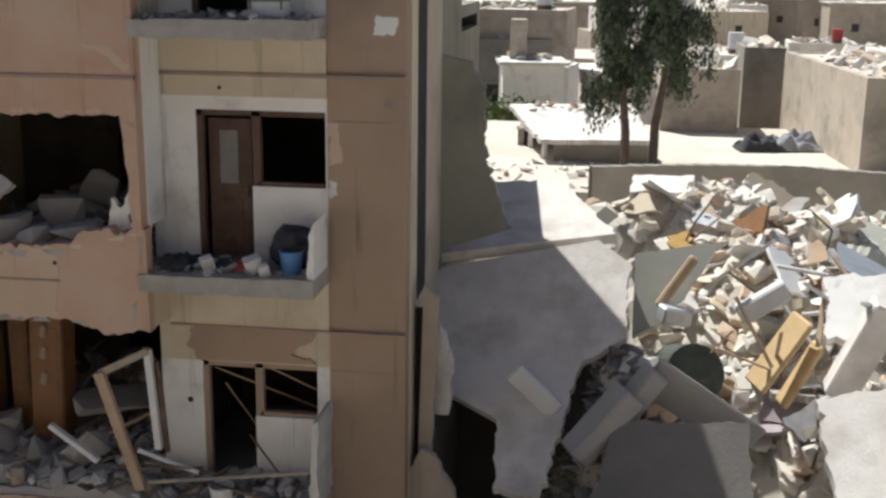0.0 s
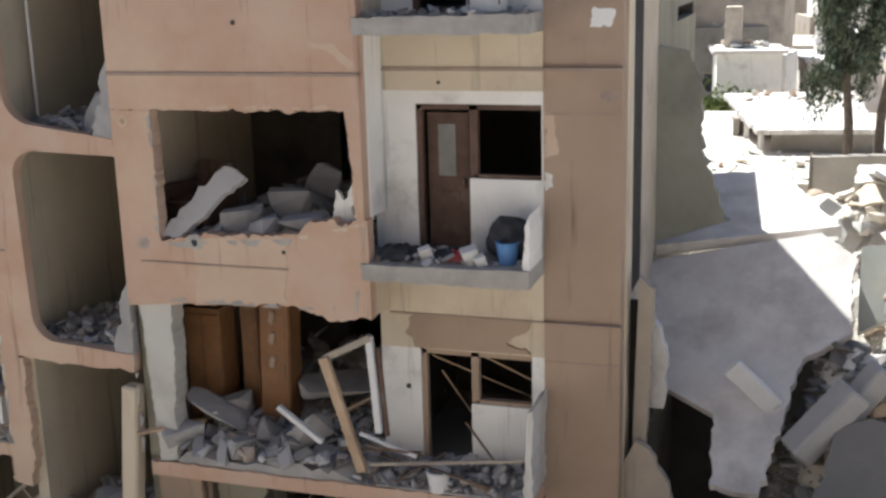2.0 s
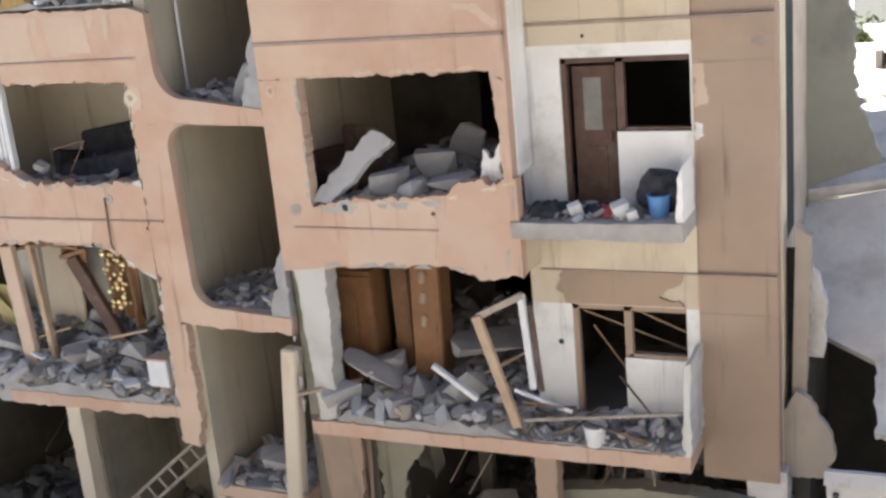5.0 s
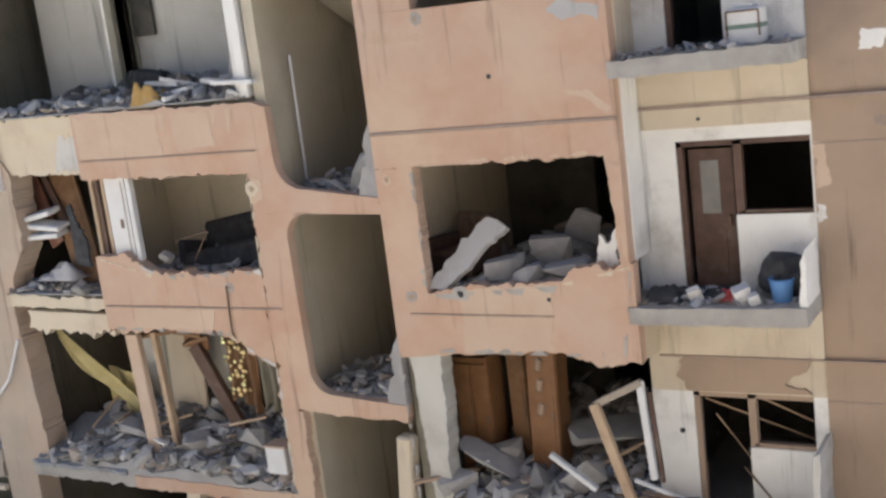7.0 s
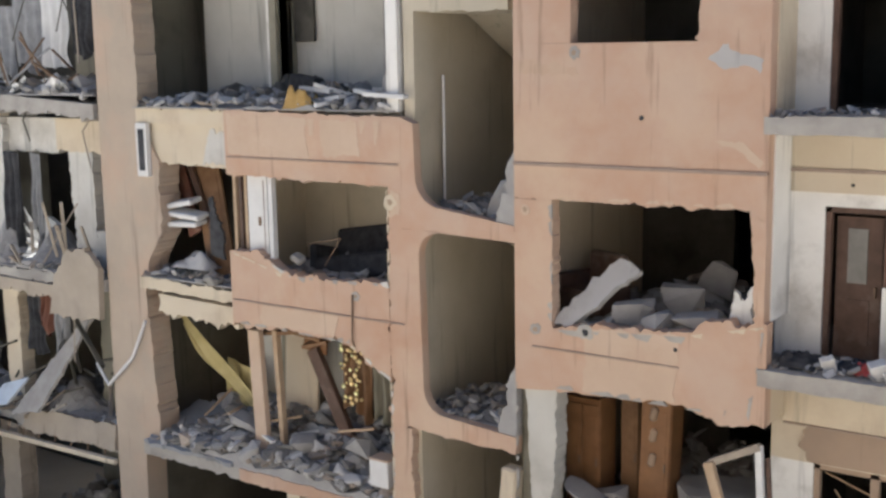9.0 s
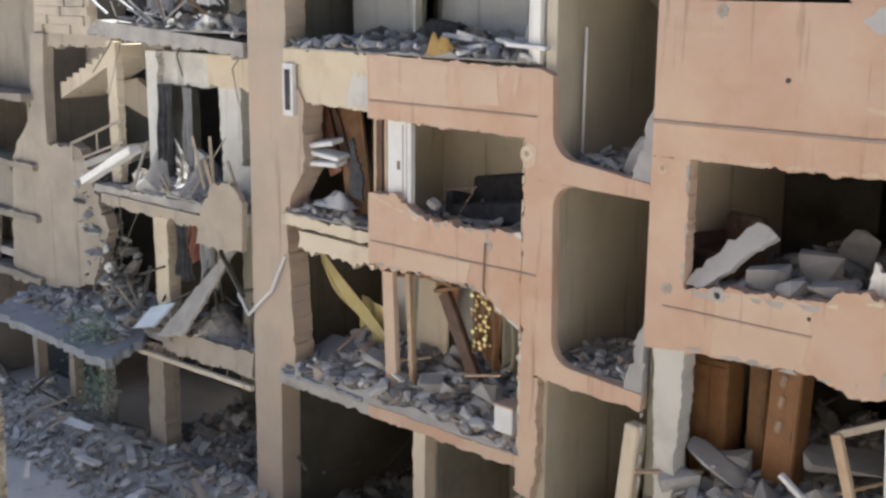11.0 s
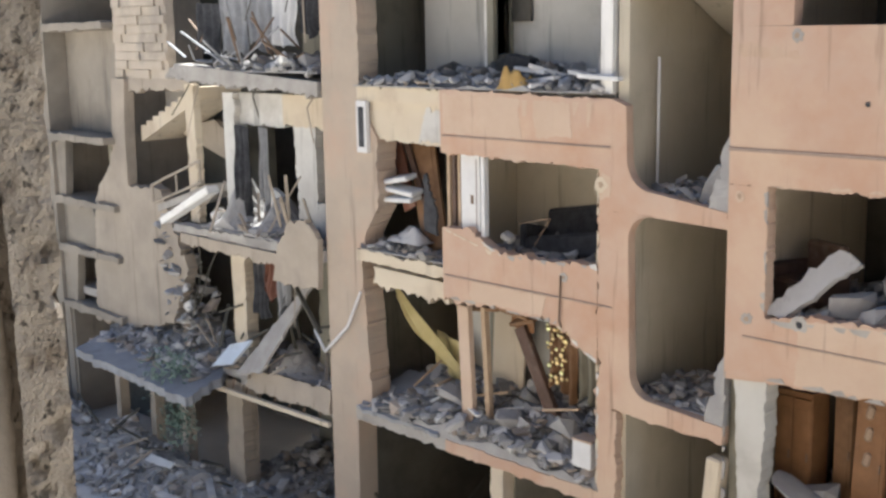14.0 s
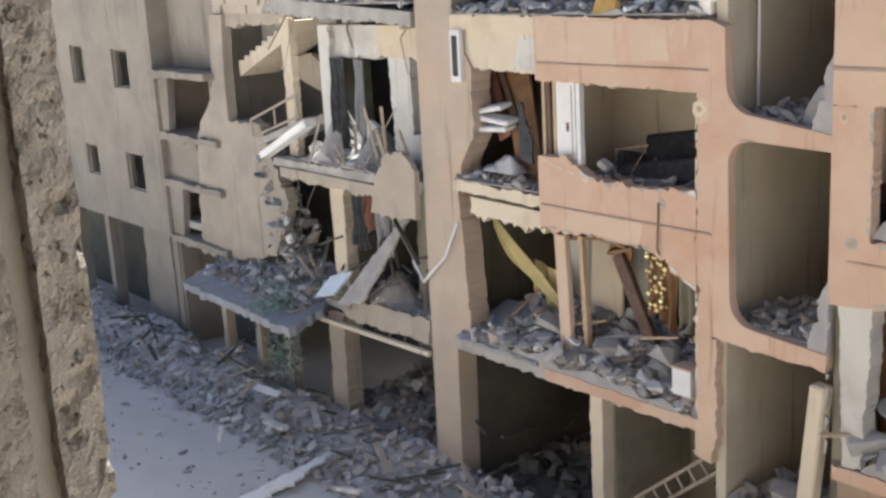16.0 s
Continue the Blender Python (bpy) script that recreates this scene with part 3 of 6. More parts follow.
wall([(-14.4, 8.08), (-13.68, 8.08), (-13.7, 8.6), (-14.2, 8.66)], 0.19, 0.3, DIRTYW, (0, 2, 3), 0.04, 58)
wall([(-15.9, 8.75), (-13.66, 8.72), (-13.66, 8.98), (-15.9, 9.02)], 0.12, 0.4, CREAM, (2,), 0.03, 54)
wall([(-16.0, 5.9), (-13.66, 5.86), (-13.66, 6.05), (-16.0, 6.1)], 0.08, 0.5, CREAM, (0, 2), 0.03, 55, "balcony_slab")
wall([(-15.6, 5.5), (-13.66, 5.45), (-13.66, 5.78), (-15.6, 5.82)], 0.12, 0.3, CREAM, (0, 3), 0.06, 56)
# tall pilaster
wall([(-17.0, -0.02), (-16.25, -0.02), (-16.2, 2.8), (-15.75, 3.1), (-15.95, 5.8), (-15.8, 6.4), (-15.45, 6.9), (-15.42, 8.1), (-15.85, 8.7), (-15.9, 12.0), (-16.9, 12.0)], 0.15, 0.6, PIL, (2, 3, 4, 5, 6, 7, 8, 9), 0.02, 57, "pilaster", "tall chipped rendered pilaster")
part("window_frame", box(-15.86, -15.6, 0.06, 0.15, 7.85, 8.75), WHITEPL, building)
part("window_frame", box(-15.8, -15.66, 0.05, 0.06, 7.95, 8.65), BLACKISH, building)

# back walls and partitions inside
for z in SLABS[:3]:
    f, c = z + 0.2, z + 2.96
    # Paler plaster on the upper floors imitates window light on this wall.
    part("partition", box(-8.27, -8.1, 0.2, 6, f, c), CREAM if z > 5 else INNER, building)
    # Rear walls coloured near black so the rooms look unlit.
    part("partition", box(-8.1, -6.6, 3.5, 3.65, f, c), ROOM_DARK, building, "near black back wall with room shade in its colour")
    part("partition", box(-5.0, -4.85, 1.0, 6, f, c), ROOM_DARK, building)
    part("partition", box(-4.85, -2.0, 3.6, 3.75, f, c), ROOM_DARK, building)
    part("partition", box(-10.2, -1.9 if z < 8 else -4.2, 8.8, 9, f, c), ROOM_DARK, building)
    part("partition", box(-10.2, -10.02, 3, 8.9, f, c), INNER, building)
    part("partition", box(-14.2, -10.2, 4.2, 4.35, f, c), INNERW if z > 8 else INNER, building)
    part("partition", box(-16.9, -15.4, 3.4, 3.55, f, c), INNER, building)
    part("partition", box(-16.9, -10.2, 8.8, 9, f, c), INNER, building)
    part("partition", box(-16.9, -16.7, 0.6, 9, f, c), INNER, building)
    if z < 5 or z > 8:
        part("partition", box(-13.75, -13.6, 1.2, 4.2, f, c), INNER, building)
part("partition", box(-2.05, -1.863, 4.0, 6.2, 2.9, 11.8), INNER, building)
# Kept low beyond y 6.2 so sunlight reaches the tilted slabs.
part("partition", box(-2.05, -1.863, 6.2, 9, 2.9, 8.6), INNER, building)
# Black strip paints the shadow of the recess onto the side wall.
part("side_wall", box(-2.0, -1.86, 1.5, 2.45, 5.4, 12.0), SLOT_DARK, building, "black strip standing for the shaded recess in the side wall")
part("side_wall", box(-2.0, -1.863, 2.45, 3.95, 5.4, 12.0), BLOCK, building)
part("side_wall", box(-2.0, -1.88, 1.5, 3.95, 2.88, 5.4), BLOCK, building)
part("partition", box(-15.8, -10.25, 1.7, 1.85, 9.02, 11.8), INNERW, building, "pale plastered back wall of the open floor")
part("partition", box(-13.9, -13.6, 1.3, 1.5, 9.0, 11.8), WHITE, building)
part("partition", box(-10.45, -10.25, 0.1, 0.35, 9.0, 11.8), WHITE, building, "white door jamb")
# Unseen roof; its torn edge is drawn to cast the diagonal slab shadow.
shadow_roof_plan = jag([(-16.9, 0.0), (-1.85, 0.0), (-1.85, 6.0), (-2.86, 7.0), (-3.33, 7.68), (-3.92, 9.0), (-16.9, 9.0)], (2, 3, 4), 0.25, 0.09, 77)
part("roof_slab", plate([(x, -y) for x, y in shadow_roof_plan][::-1], 0.25, pose(0, 0, 12.125, 180)), CONC, building)

part("partition", box(-13.72, -13.6, 0.45, 1.748, 6.06, 8.82), STAIR, building)
part("partition", box(-13.72, -10.2, 1.75, 1.9, 6.06, 8.82), STAIR, building, "pale khaki inner wall")

# paint patches and scars
for pts, mt, sd in (
    ([(-7.25, 5.42), (-5.95, 5.48), (-5.92, 6.33), (-7.2, 6.28)], PINKPALE, 1), ([(-13.6, 8.3), (-11.9, 8.28), (-11.95, 8.9), (-13.6, 8.95)], PINKPALE, 2),
    ([(-13.0, 5.62), (-11.5, 5.6), (-11.4, 5.93), (-13.0, 5.93)], PINKPALE, 3), ([(-11.6, 8.35), (-10.9, 8.35), (-10.95, 8.85), (-11.55, 8.88)], PINKPALE, 4),
    ([(-5.6, 9.68), (-5.4, 9.55), (-5.15, 9.6), (-4.97, 9.5), (-4.93, 9.66), (-5.2, 9.72), (-5.42, 9.84)], LIGHTPANEL, 5), ([(-5.5, 8.72), (-5.2, 8.62), (-4.95, 8.42), (-4.9, 8.5), (-5.15, 8.72)], PINKPALE, 6),
    ([(-8.2, 9.55), (-7.3, 9.5), (-7.35, 9.6), (-8.2, 9.7)], PINKPALE, 7), ([(-10.38, 7.5), (-10.2, 7.55), (-10.2, 7.85), (-10.35, 7.9)], PINKPALE, 8)):
    part("plaster_patch", sheet_xz(jag(pts, range(len(pts)), 0.07, 0.025, sd), -0.004, 0.05), mt, building)


rs = random.Random(8)
for i in range(13):
    x, l = -13.55 + i * 0.24 + rs.uniform(0, 0.06), rs.uniform(0.15, 0.6)
    part("plaster_patch", sheet_xz(jag([(x, 8.9 - l), (x + rs.uniform(0.02, 0.08), 8.9 - l), (x + 0.1, 8.88), (x - 0.02, 8.88)], (0, 1, 3), 0.09, 0.01, 400 + i), -0.0025, 0.03), PINKPALE, building)


def scar(x, z, r, seed, rim, core):
    """A burst in the plaster: a pale ragged ring round a darker core."""
    rn = random.Random(seed)
    ring = [(x + r * rn.uniform(0.65, 1.1) * math.cos(a), z + r * rn.uniform(0.6, 1.0) * math.sin(a)) for a in [i * math.pi / 8 for i in range(16)]]
    inner = [(x + r * rn.uniform(0.2, 0.5) * math.cos(a), z + r * rn.uniform(0.2, 0.45) * math.sin(a)) for a in [i * math.pi / 6 for i in range(12)]]
    part("plaster_chip", sheet_xz(ring, -0.007, 0.03), rim, building)
    part("plaster_chip", sheet_xz(inner, -0.01, 0.02), core, building)


for q in ((-7.95, 6.17, 0.1, 1, CONC, TAN), (-7.2, 6.22, 0.13, 3, CONC, BLACKISH), (-10.36, 7.72, 0.13, 6, CREAM, TAN), (-8.1, 7.76, 0.09, 8, PINKPALE, TAN), (-11.05, 6.28, 0.09, 9, CONC, TAN), (-7.37, 9.78, 0.1, 12, CONC, TAN)):
    scar(*q)


def chip_line(a, b, width, material, seed, y=-0.005):
    """Broken plaster along the edge from a to b: an uneven strip of bare render."""
    rnd = random.Random(seed)
    d = math.hypot(b[0] - a[0], b[1] - a[1])
    nx, nz = -(b[1] - a[1]) / d, (b[0] - a[0]) / d
    u = 0.0
    while u < d:
        l = rnd.uniform(0.08, 0.4)
        w = rnd.uniform(0.3, 1.0) * width
        p = [(a[0] + (b[0] - a[0]) * t / d + nx * k, a[1] + (b[1] - a[1]) * t / d + nz * k) for t, k in ((u, 0), (min(d, u + l), 0), (min(d, u + l * 0.8), w), (u + l * 0.3, w * 0.7))]
        part("plaster_chip", sheet_xz(jag(p, (1, 2, 3), 0.04, 0.012, rnd.randrange(999)), y, 0.03), material, building)
        u += l + rnd.uniform(0.0, 0.35)


chip_line((-7.7, 6.3), (-7.7, 7.85), 0.07, CONC, 1)
chip_line((-7.6, 6.2), (-5.8, 6.33), -0.09, CONC, 2)
chip_line((-5.75, 6.36), (-4.85, 6.57), -0.08, CREAM, 3)
chip_line((-7.65, 7.92), (-5.1, 7.95), 0.06, PINKPALE, 4)
chip_line((-7.65, 5.4), (-5.3, 5.42), 0.08, CONC, 5)
chip_line((-5.0, 5.4), (-4.84, 6.5), 0.06, CONC, 6)
chip_line((-13.6, 6.74), (-12.4, 6.44), -0.08, CREAM, 7)
chip_line((-12.2, 6.46), (-10.45, 6.52), -0.08, CONC, 8)
chip_line((-13.5, 5.58), (-11.2, 5.54), 0.08, CONC, 9)
chip_line((-10.43, 6.55), (-10.42, 7.9), -0.06, CREAM, 10)
chip_line((-10.43, 3.2), (-10.43, 5.05), -0.06, CREAM, 11)
chip_line((-11.2, 5.5), (-10.45, 5.1), 0.06, CREAM, 14)
chip_line((-8.26, 3.2), (-8.26, 5.3), -0.05, CONC, 12)
chip_line((-10.9, 5.33), (-10.44, 5.08), 0.05, DIRTYW, 21, -0.008)
chip_line((-10.42, 3.5), (-10.42, 5.0), -0.04, DIRTYW, 22, -0.008)
chip_line((-10.6, 6.53), (-10.44, 6.56), -0.1, DIRTYW, 23, -0.008)
chip_line((-12.75, 6.62), (-12.35, 6.46), -0.05, DIRTYW, 24, -0.008)
# Black discs on the plaster paint the dark inside of shot holes.
for x, y, z, r, mt in ((-6.44, 0, 8.98, 0.035, BLACKISH), (-5.95, 0, 6.15, 0.03, BLACKISH), (-4.64, 0.8, 4.2, 0.04, BLACKISH), (-4.1, 0.74, 8.2, 0.025, BLACKISH)):
    bmh = bmesh.new()
    bmesh.ops.create_cone(bmh, cap_ends=True, segments=9, radius1=r, radius2=r * 0.8, depth=0.02, matrix=pose(x, y - 0.004, z, 90))
    part("shot_hole", bmh, mt, building)
for pts, mt, sd in (([(-2.25, 8.85), (-2.0, 8.85), (-1.95, 9.05), (-2.2, 9.08)], WHITE, 11), ([(-2.1, 8.0), (-1.9, 8.02), (-1.92, 8.12), (-2.12, 8.1)], CABLE, 12), ([(-2.79, 7.3), (-2.62, 7.35), (-2.66, 7.8), (-2.79, 7.85)], PINKPALE, 13), ([(-2.79, 6.9), (-2.68, 6.95), (-2.7, 7.1), (-2.79, 7.12)], WHITE, 14)):
    part("plaster_patch", sheet_xz(jag(pts, range(len(pts)), 0.06, 0.025, sd), 0.774, 0.9), mt, building)
part("tile_joint", box(-2.8, -1.85, 0.772, 0.79, 7.82, 7.835), CABLE, building)
part("tile_joint", box(-2.8, -1.85, 0.772, 0.79, 4.7, 4.712), CABLE, building)

# ground floor: columns, side walls, back
for x0, x1, y0, y1, zt, mt in ((-2.25, -1.8, 0.8, 1.3, 2.6, PALE), (-4.86, -4.62, 0.1, 0.35, 2.9, TAN), (-12.65, -12.42, 0.05, 0.3, 2.9, CREAM), (-3.7, -3.55, 1.2, 1.4, 2.9, INNERW)):
    part("column", sheet_xz(jag([(x0, -0.02), (x1, -0.02), (x1 + 0.03, zt), (x0 - 0.02, zt)], (1, 3), 0.15, 0.012, int(-x0 * 10)), y0, y1), mt, building)
part("beam", sheet_xz(jag([(-4.76, 1.89), (-2.15, 1.97), (-2.15, 2.22), (-3.59, 2.32), (-4.75, 2.15)], (0, 2, 3), 0.15, 0.02, 61), 0.5, 0.8), INNER, building, "dusty beam sagging under the slab")
part("wall", box(-12.5, -12.35, 0.3, 5.0, 0, 2.88), INNER, building)
part("wall", box(-12.35, -11.2, 2.2, 2.35, 0, 2.88), INNER, building)
# Ground floor walls coloured dark to deepen the shade under the slab.
part("wall", box(-7.7, -7.5, 0.6, 5.0, 0, 2.88), SHADE_DARK, building)
part("wall", box(-16.9, -1.9, 5.0, 5.2, 0, 2.88), SHADE_DARK, building)
part("wall", box(-16.45, -16.3, 0.6, 5.0, 0, 2.88), SHADE_DARK, building)
part("partition", box(-6.6, -6.4, 2.2, 2.4, 0, 2.88), SHADE_DARK, building)

# ---- ruined wing beyond the pilaster ----
wing = thing("ruined_wing", "wrecked end of the block with hanging slabs and curtains", "building")


def wpart(pts, y0, y1, material, broken=(), amp=0.05, seed=1, name="wall", label=""):
    return part(name, sheet_xz(jag(pts, broken, 0.09, amp, seed), y0, y1), material, wing, label)


wpart([(-22.3, 9.05), (-17.0, 8.8), (-17.0, 9.05), (-21.9, 9.35)], 0.1, 0.5, CONC, (0, 3), 0.05, 60, "floor_slab")
wpart([(-21.1, 8.97), (-17.0, 8.8), (-17.0, 9.05), (-21.1, 9.22)], 0.5, 7, CONC, (3,), 0.05, 60, "floor_slab")
wpart([(-22.4, 5.72), (-17.0, 5.7), (-17.0, 5.92), (-22.3, 5.88)], 0.1, 0.42, CONC, (0, 2, 3), 0.03, 61, "floor_slab")
wpart([(-20.75, 5.72), (-17.0, 5.7), (-17.0, 5.92), (-20.75, 5.88)], 0.422, 7, CONC, (3,), 0.03, 61, "floor_slab")
wpart([(-21.0, 2.62), (-17.0, 2.6), (-17.0, 2.85), (-21.0, 2.86)], 0.3, 7, CONC, (0, 2), 0.03, 62, "floor_slab")
wpart([(-20.7, 8.1), (-18.95, 8.1), (-18.95, 8.75), (-20.7, 8.75)], 0.75, 0.95, DIRTYW, (0, 1), 0.03, 63)
wpart([(-18.95, 8.15), (-17.0, 8.12), (-17.0, 8.75), (-18.95, 8.75)], 0.72, 0.95, CREAM, (0,), 0.02, 64)
wpart([(-18.6, 5.92), (-17.95, 5.92), (-17.95, 8.15), (-18.65, 8.15)], 0.75, 0.95, DIRTYW, (1, 3), 0.03, 65)
wpart([(-17.95, 5.92), (-17.0, 5.92), (-17.0, 6.75), (-17.95, 6.65)], 0.75, 0.95, DIRTYW, (2,), 0.05, 66)
wpart([(-17.2, 6.7), (-17.0, 6.7), (-17.0, 8.2), (-17.2, 8.2)], 0.75, 0.95, WHITE)
wpart([(-20.9, 5.92), (-20.45, 5.92), (-20.5, 8.75), (-20.9, 8.75)], 0.6, 0.9, DIRTYW, (1,), 0.04, 67, "pier")
wpart([(-20.1, 5.92), (-19.1, 5.92), (-19.25, 6.7), (-19.9, 6.8)], 0.9, 1.0, WHITEPL, (2,), 0.04, 68)
wpart([(-18.5, 5.15), (-17.05, 5.2), (-17.0, 6.15), (-17.35, 6.5), (-17.9, 6.4), (-18.3, 5.9)], -0.02, 0.1, GREIGE, (0, 2, 3, 4), 0.04, 69, "parapet", "torn rendered balcony parapet")
wpart([(-22.0, 5.5), (-18.4, 5.45), (-18.3, 5.7), (-22.0, 5.72)], 0.05, 0.4, GREIGE, (0,), 0.05, 70)
wpart([(-20.75, 2.86), (-20.3, 2.86), (-20.25, 5.6), (-20.75, 5.6)], 0.5, 0.8, CREAM, (1, 3), 0.03, 71, "pier")
wpart([(-18.4, 2.86), (-17.6, 2.86), (-17.5, 5.6), (-18.35, 5.6)], 1.0, 1.2, INNER, (1, 3), 0.04, 72)
wpart([(-17.3, 2.9), (-17.0, 2.9), (-17.0, 5.7), (-17.25, 5.7)], 0.4, 0.6, GREIGE, (3,), 0.03, 73)
wpart([(-20.95, -0.02), (-20.35, -0.02), (-20.3, 2.7), (-20.9, 2.7)], 0.3, 0.7, GREIGE, (1, 3), 0.03, 74, "column", "chipped ground floor column")
for z0, z1 in ((0, 2.6), (2.86, 5.7), (5.92, 8.8), (9.3, 12.0)):
    part("partition", box(-21.5, -17.0, 3.2, 3.4, z0, z1), INNER, wing)
    # Lower floors take the darker copy, with their shade in the colour.
    part("partition", box(-17.1, -16.9, 0.7, 3.2, z0, z1), SHADE_DARK if z0 < 5 else INNER, wing)
part("partition", box(-20.8, -20.6, 0.8, 3.2, 2.86, 5.7), INNER, wing)
# loose rail of the first floor balcony
bmr = box(-1.95, 1.95, -0.05, 0.05, -0.05, 0.05, 0.01)
bmr.transform(pose(-18.98, 0.12, 2.47, 0, -1.2, 0))
part("railing", bmr, CREAM, wing, "loose pale rail under the balcony front")
for i in range(7):
    part("bracket", rod((-20.4 + i * 0.5, 0.14, 2.5), (-20.4 + i * 0.5, 0.2, 2.72), 0.02, 4), STEEL, wing)
# canopy slab and stair core
part("canopy", slab4((-25.3, -1.0, 2.6), (-20.35, -1.05, 2.5), (-21.2, 1.2, 2.75), (-26.0, 0.9, 2.85), 0.2, 75, 0.06), CANOPY, wing, "sagging bluish concrete canopy slab")
wpart([(-27.0, 2.87), (-25.0, 3.0), (-23.2, 3.4), (-22.4, 4.8), (-23.0, 5.7), (-23.4, 6.5), (-24.9, 6.45), (-24.88, 7.7), (-24.75, 8.98), (-25.35, 8.98), (-25.5, 7.7), (-25.7, 6.9), (-26.3, 6.4), (-26.6, 6.0)], 0.44, 0.7, GREIGE, (0, 1, 2, 3, 4, 5, 10, 11, 12, 13), 0.06, 76, "wall", "torn tan outer wall sheet")
wpart([(-25.3, 8.98), (-22.9, 8.9), (-22.9, 12.0), (-25.2, 12.0)], 0.56, 0.75, BLOCK, (0,), 0.05, 77)
for i in range(15):
    for j in range(6):
        if i or j not in (1, 4):
            x = -25.24 + j * 0.39 - (0.19 if i % 2 else 0) * (j > 0)
            part("block", box(x, x + (0.37 if j or i % 2 == 0 else 0.18), 0.5 + 0.012 * ((i * 5 + j * 3) % 4), 0.56, 9.0 + i * 0.2, 9.185 + i * 0.2), BLOCK, wing)
wpart([(-22.15, 5.9), (-21.82, 5.9), (-21.8, 8.9), (-22.15, 8.9)], 0.45, 0.62, CREAM, (1, 3), 0.02, 78, "door_post", "white plastered door post")
wpart([(-24.9, 8.7), (-22.1, 8.75), (-22.1, 9.0), (-24.9, 9.0)], 0.55, 0.75, GREIGE, (0,), 0.04, 79)
# upper flight with its steps, lower flight and landing behind
steps = [(-24.75, 7.5), (-22.15, 8.55)]
saw = []
for i in range(9):
    x, z = -22.15 - i * 0.29, 8.82 - i * 0.117
    saw += [(x, z), (x - 0.29, z)]
wpart(steps + saw, 0.8, 1.9, CREAM, (), 0, 81, "stair_flight", "dusty concrete stair flight")
wpart([(-24.75, 7.72), (-21.9, 6.95), (-21.9, 7.45), (-23.0, 8.02)], 1.7, 1.85, GREIGE, (), 0, 82, "stair_flight")
wpart([(-24.75, 7.9), (-22.9, 8.75), (-24.75, 8.75)], 1.5, 1.7, CONC, (), 0, 83)
for a, b in (((-23.65, 0.35, 6.6), (-21.45, 0.3, 7.3)), ((-23.6, 0.35, 6.2), (-21.4, 0.3, 6.85)), ((-23.6, 0.35, 6.2), (-23.6, 0.35, 6.62)), ((-22.5, 0.33, 6.5), (-22.5, 0.33, 6.98)), ((-21.45, 0.3, 6.85), (-21.45, 0.3, 7.3))):
    part("stair_rail", rod(a, b, 0.03, 6), GREIGE, wing)
wpart([(-23.5, 6.0), (-21.4, 6.6), (-21.4, 6.78), (-23.5, 6.15)], 0.4, 1.6, CONC, (), 0, 84, "stair_landing")
# Back walls of the stair core, darkened in colour for its shade.
part("wall", box(-25.4, -21.9, 2.4, 2.6, 2.9, 9.0), SHADE_DARK, wing)
part("wall", box(-28, -21.5, 4.2, 4.4, 0, 12.3), SHADE_DARK, wing)
# Unseen roofs over wing and stair core, added to control the sun.
part("roof_slab", box(-21.0, -16.9, 0.3, 7.0, 12.0, 12.25), CONC, wing)
part("roof_slab", box(-28, -24.3, 0.8, 8.0, 12.3, 12.5), CONC, wing)
for x in (-26.0, -24.3, -22.9):
    part("column", sheet_xz(jag([(x, 0), (x + 0.25, 0), (x + 0.22, 2.35), (x + 0.02, 2.4)], (1, 3), 0.2, 0.02, int(-x * 7)), 0.3, 0.55), GREIGE, wing)
# The bright white helps the beam read as sunlit.
beam = solo("fallen_beam", _cb(1.9, 0.3, 0.15, pose(-20.75, -0.45, 6.5, 0, -25, 4), 0.02), WHITE, "white concrete beam hanging in the sun", "beam")

# ---- next house along the street ----
house = thing("neighbour_house", "beige rendered house with small dark windows", "building")


def windowed(x0, x1, y, z0, z1, holes, material, parent, thick=0.25):
    """A wall with rectangular openings, built from the pieces between them."""
    xs = sorted({x0, x1, *[h[0] for h in holes], *[h[1] for h in holes]})
    zs = sorted({z0, z1, *[h[2] for h in holes], *[h[3] for h in holes]})
    for a, b in zip(xs, xs[1:]):
        run = None
        for c, d in zip(zs, zs[1:]):
            solid = not any(h[0] <= a and b <= h[1] and h[2] <= c and d <= h[3] for h in holes)
            if solid:
                run = (run[0], d) if run else (c, d)
            if run and (not solid or d == z1):
                part("wall", box(a, b, y, y + thick, *run), material, parent)
                run = None


far_holes = [(-34.05, -33.1, 7.0, 8.1), (-31.05, -30.0, 7.0, 8.05), (-33.7, -32.85, 4.3, 5.2), (-30.85, -29.75, 4.15, 5.2), (-30.55, -29.4, 9.78, 10.8), (-33.9, -32.9, 9.8, 10.8), (-37.5, -36.5, 6.9, 8.1), (-37.5, -36.5, 4.1, 5.3)]
windowed(-45, -28.5, 0.3, 3.1, 12.5, far_holes, HOUSE, house)
for h in far_holes:
    fr = bmesh.new()
    for a, b, c, d in ((h[0], h[0] + 0.05, h[2], h[3]), (h[1] - 0.05, h[1], h[2], h[3]), (h[0], h[1], h[2], h[2] + 0.05), (h[0], h[1], h[3] - 0.05, h[3])):
        box(a, b, 0.38, 0.45, c, d, 0, fr)
    wf = part("window", fr, HOUSE, house)
part("wall", box(-45, -28.5, 3.0, 3.2, 0, 12.5), INNER, house)
part("wall", box(-28.75, -28.5, 0.55, 6, 0, 12.5), HOUSE, house)
part("floor_slab", box(-45, -26.2, 0.55, 6, 3.4, 3.6), CONC, house)
part("roof", box(-45, -26.5, 0.3, 6, 12.5, 12.7), CONC, house)
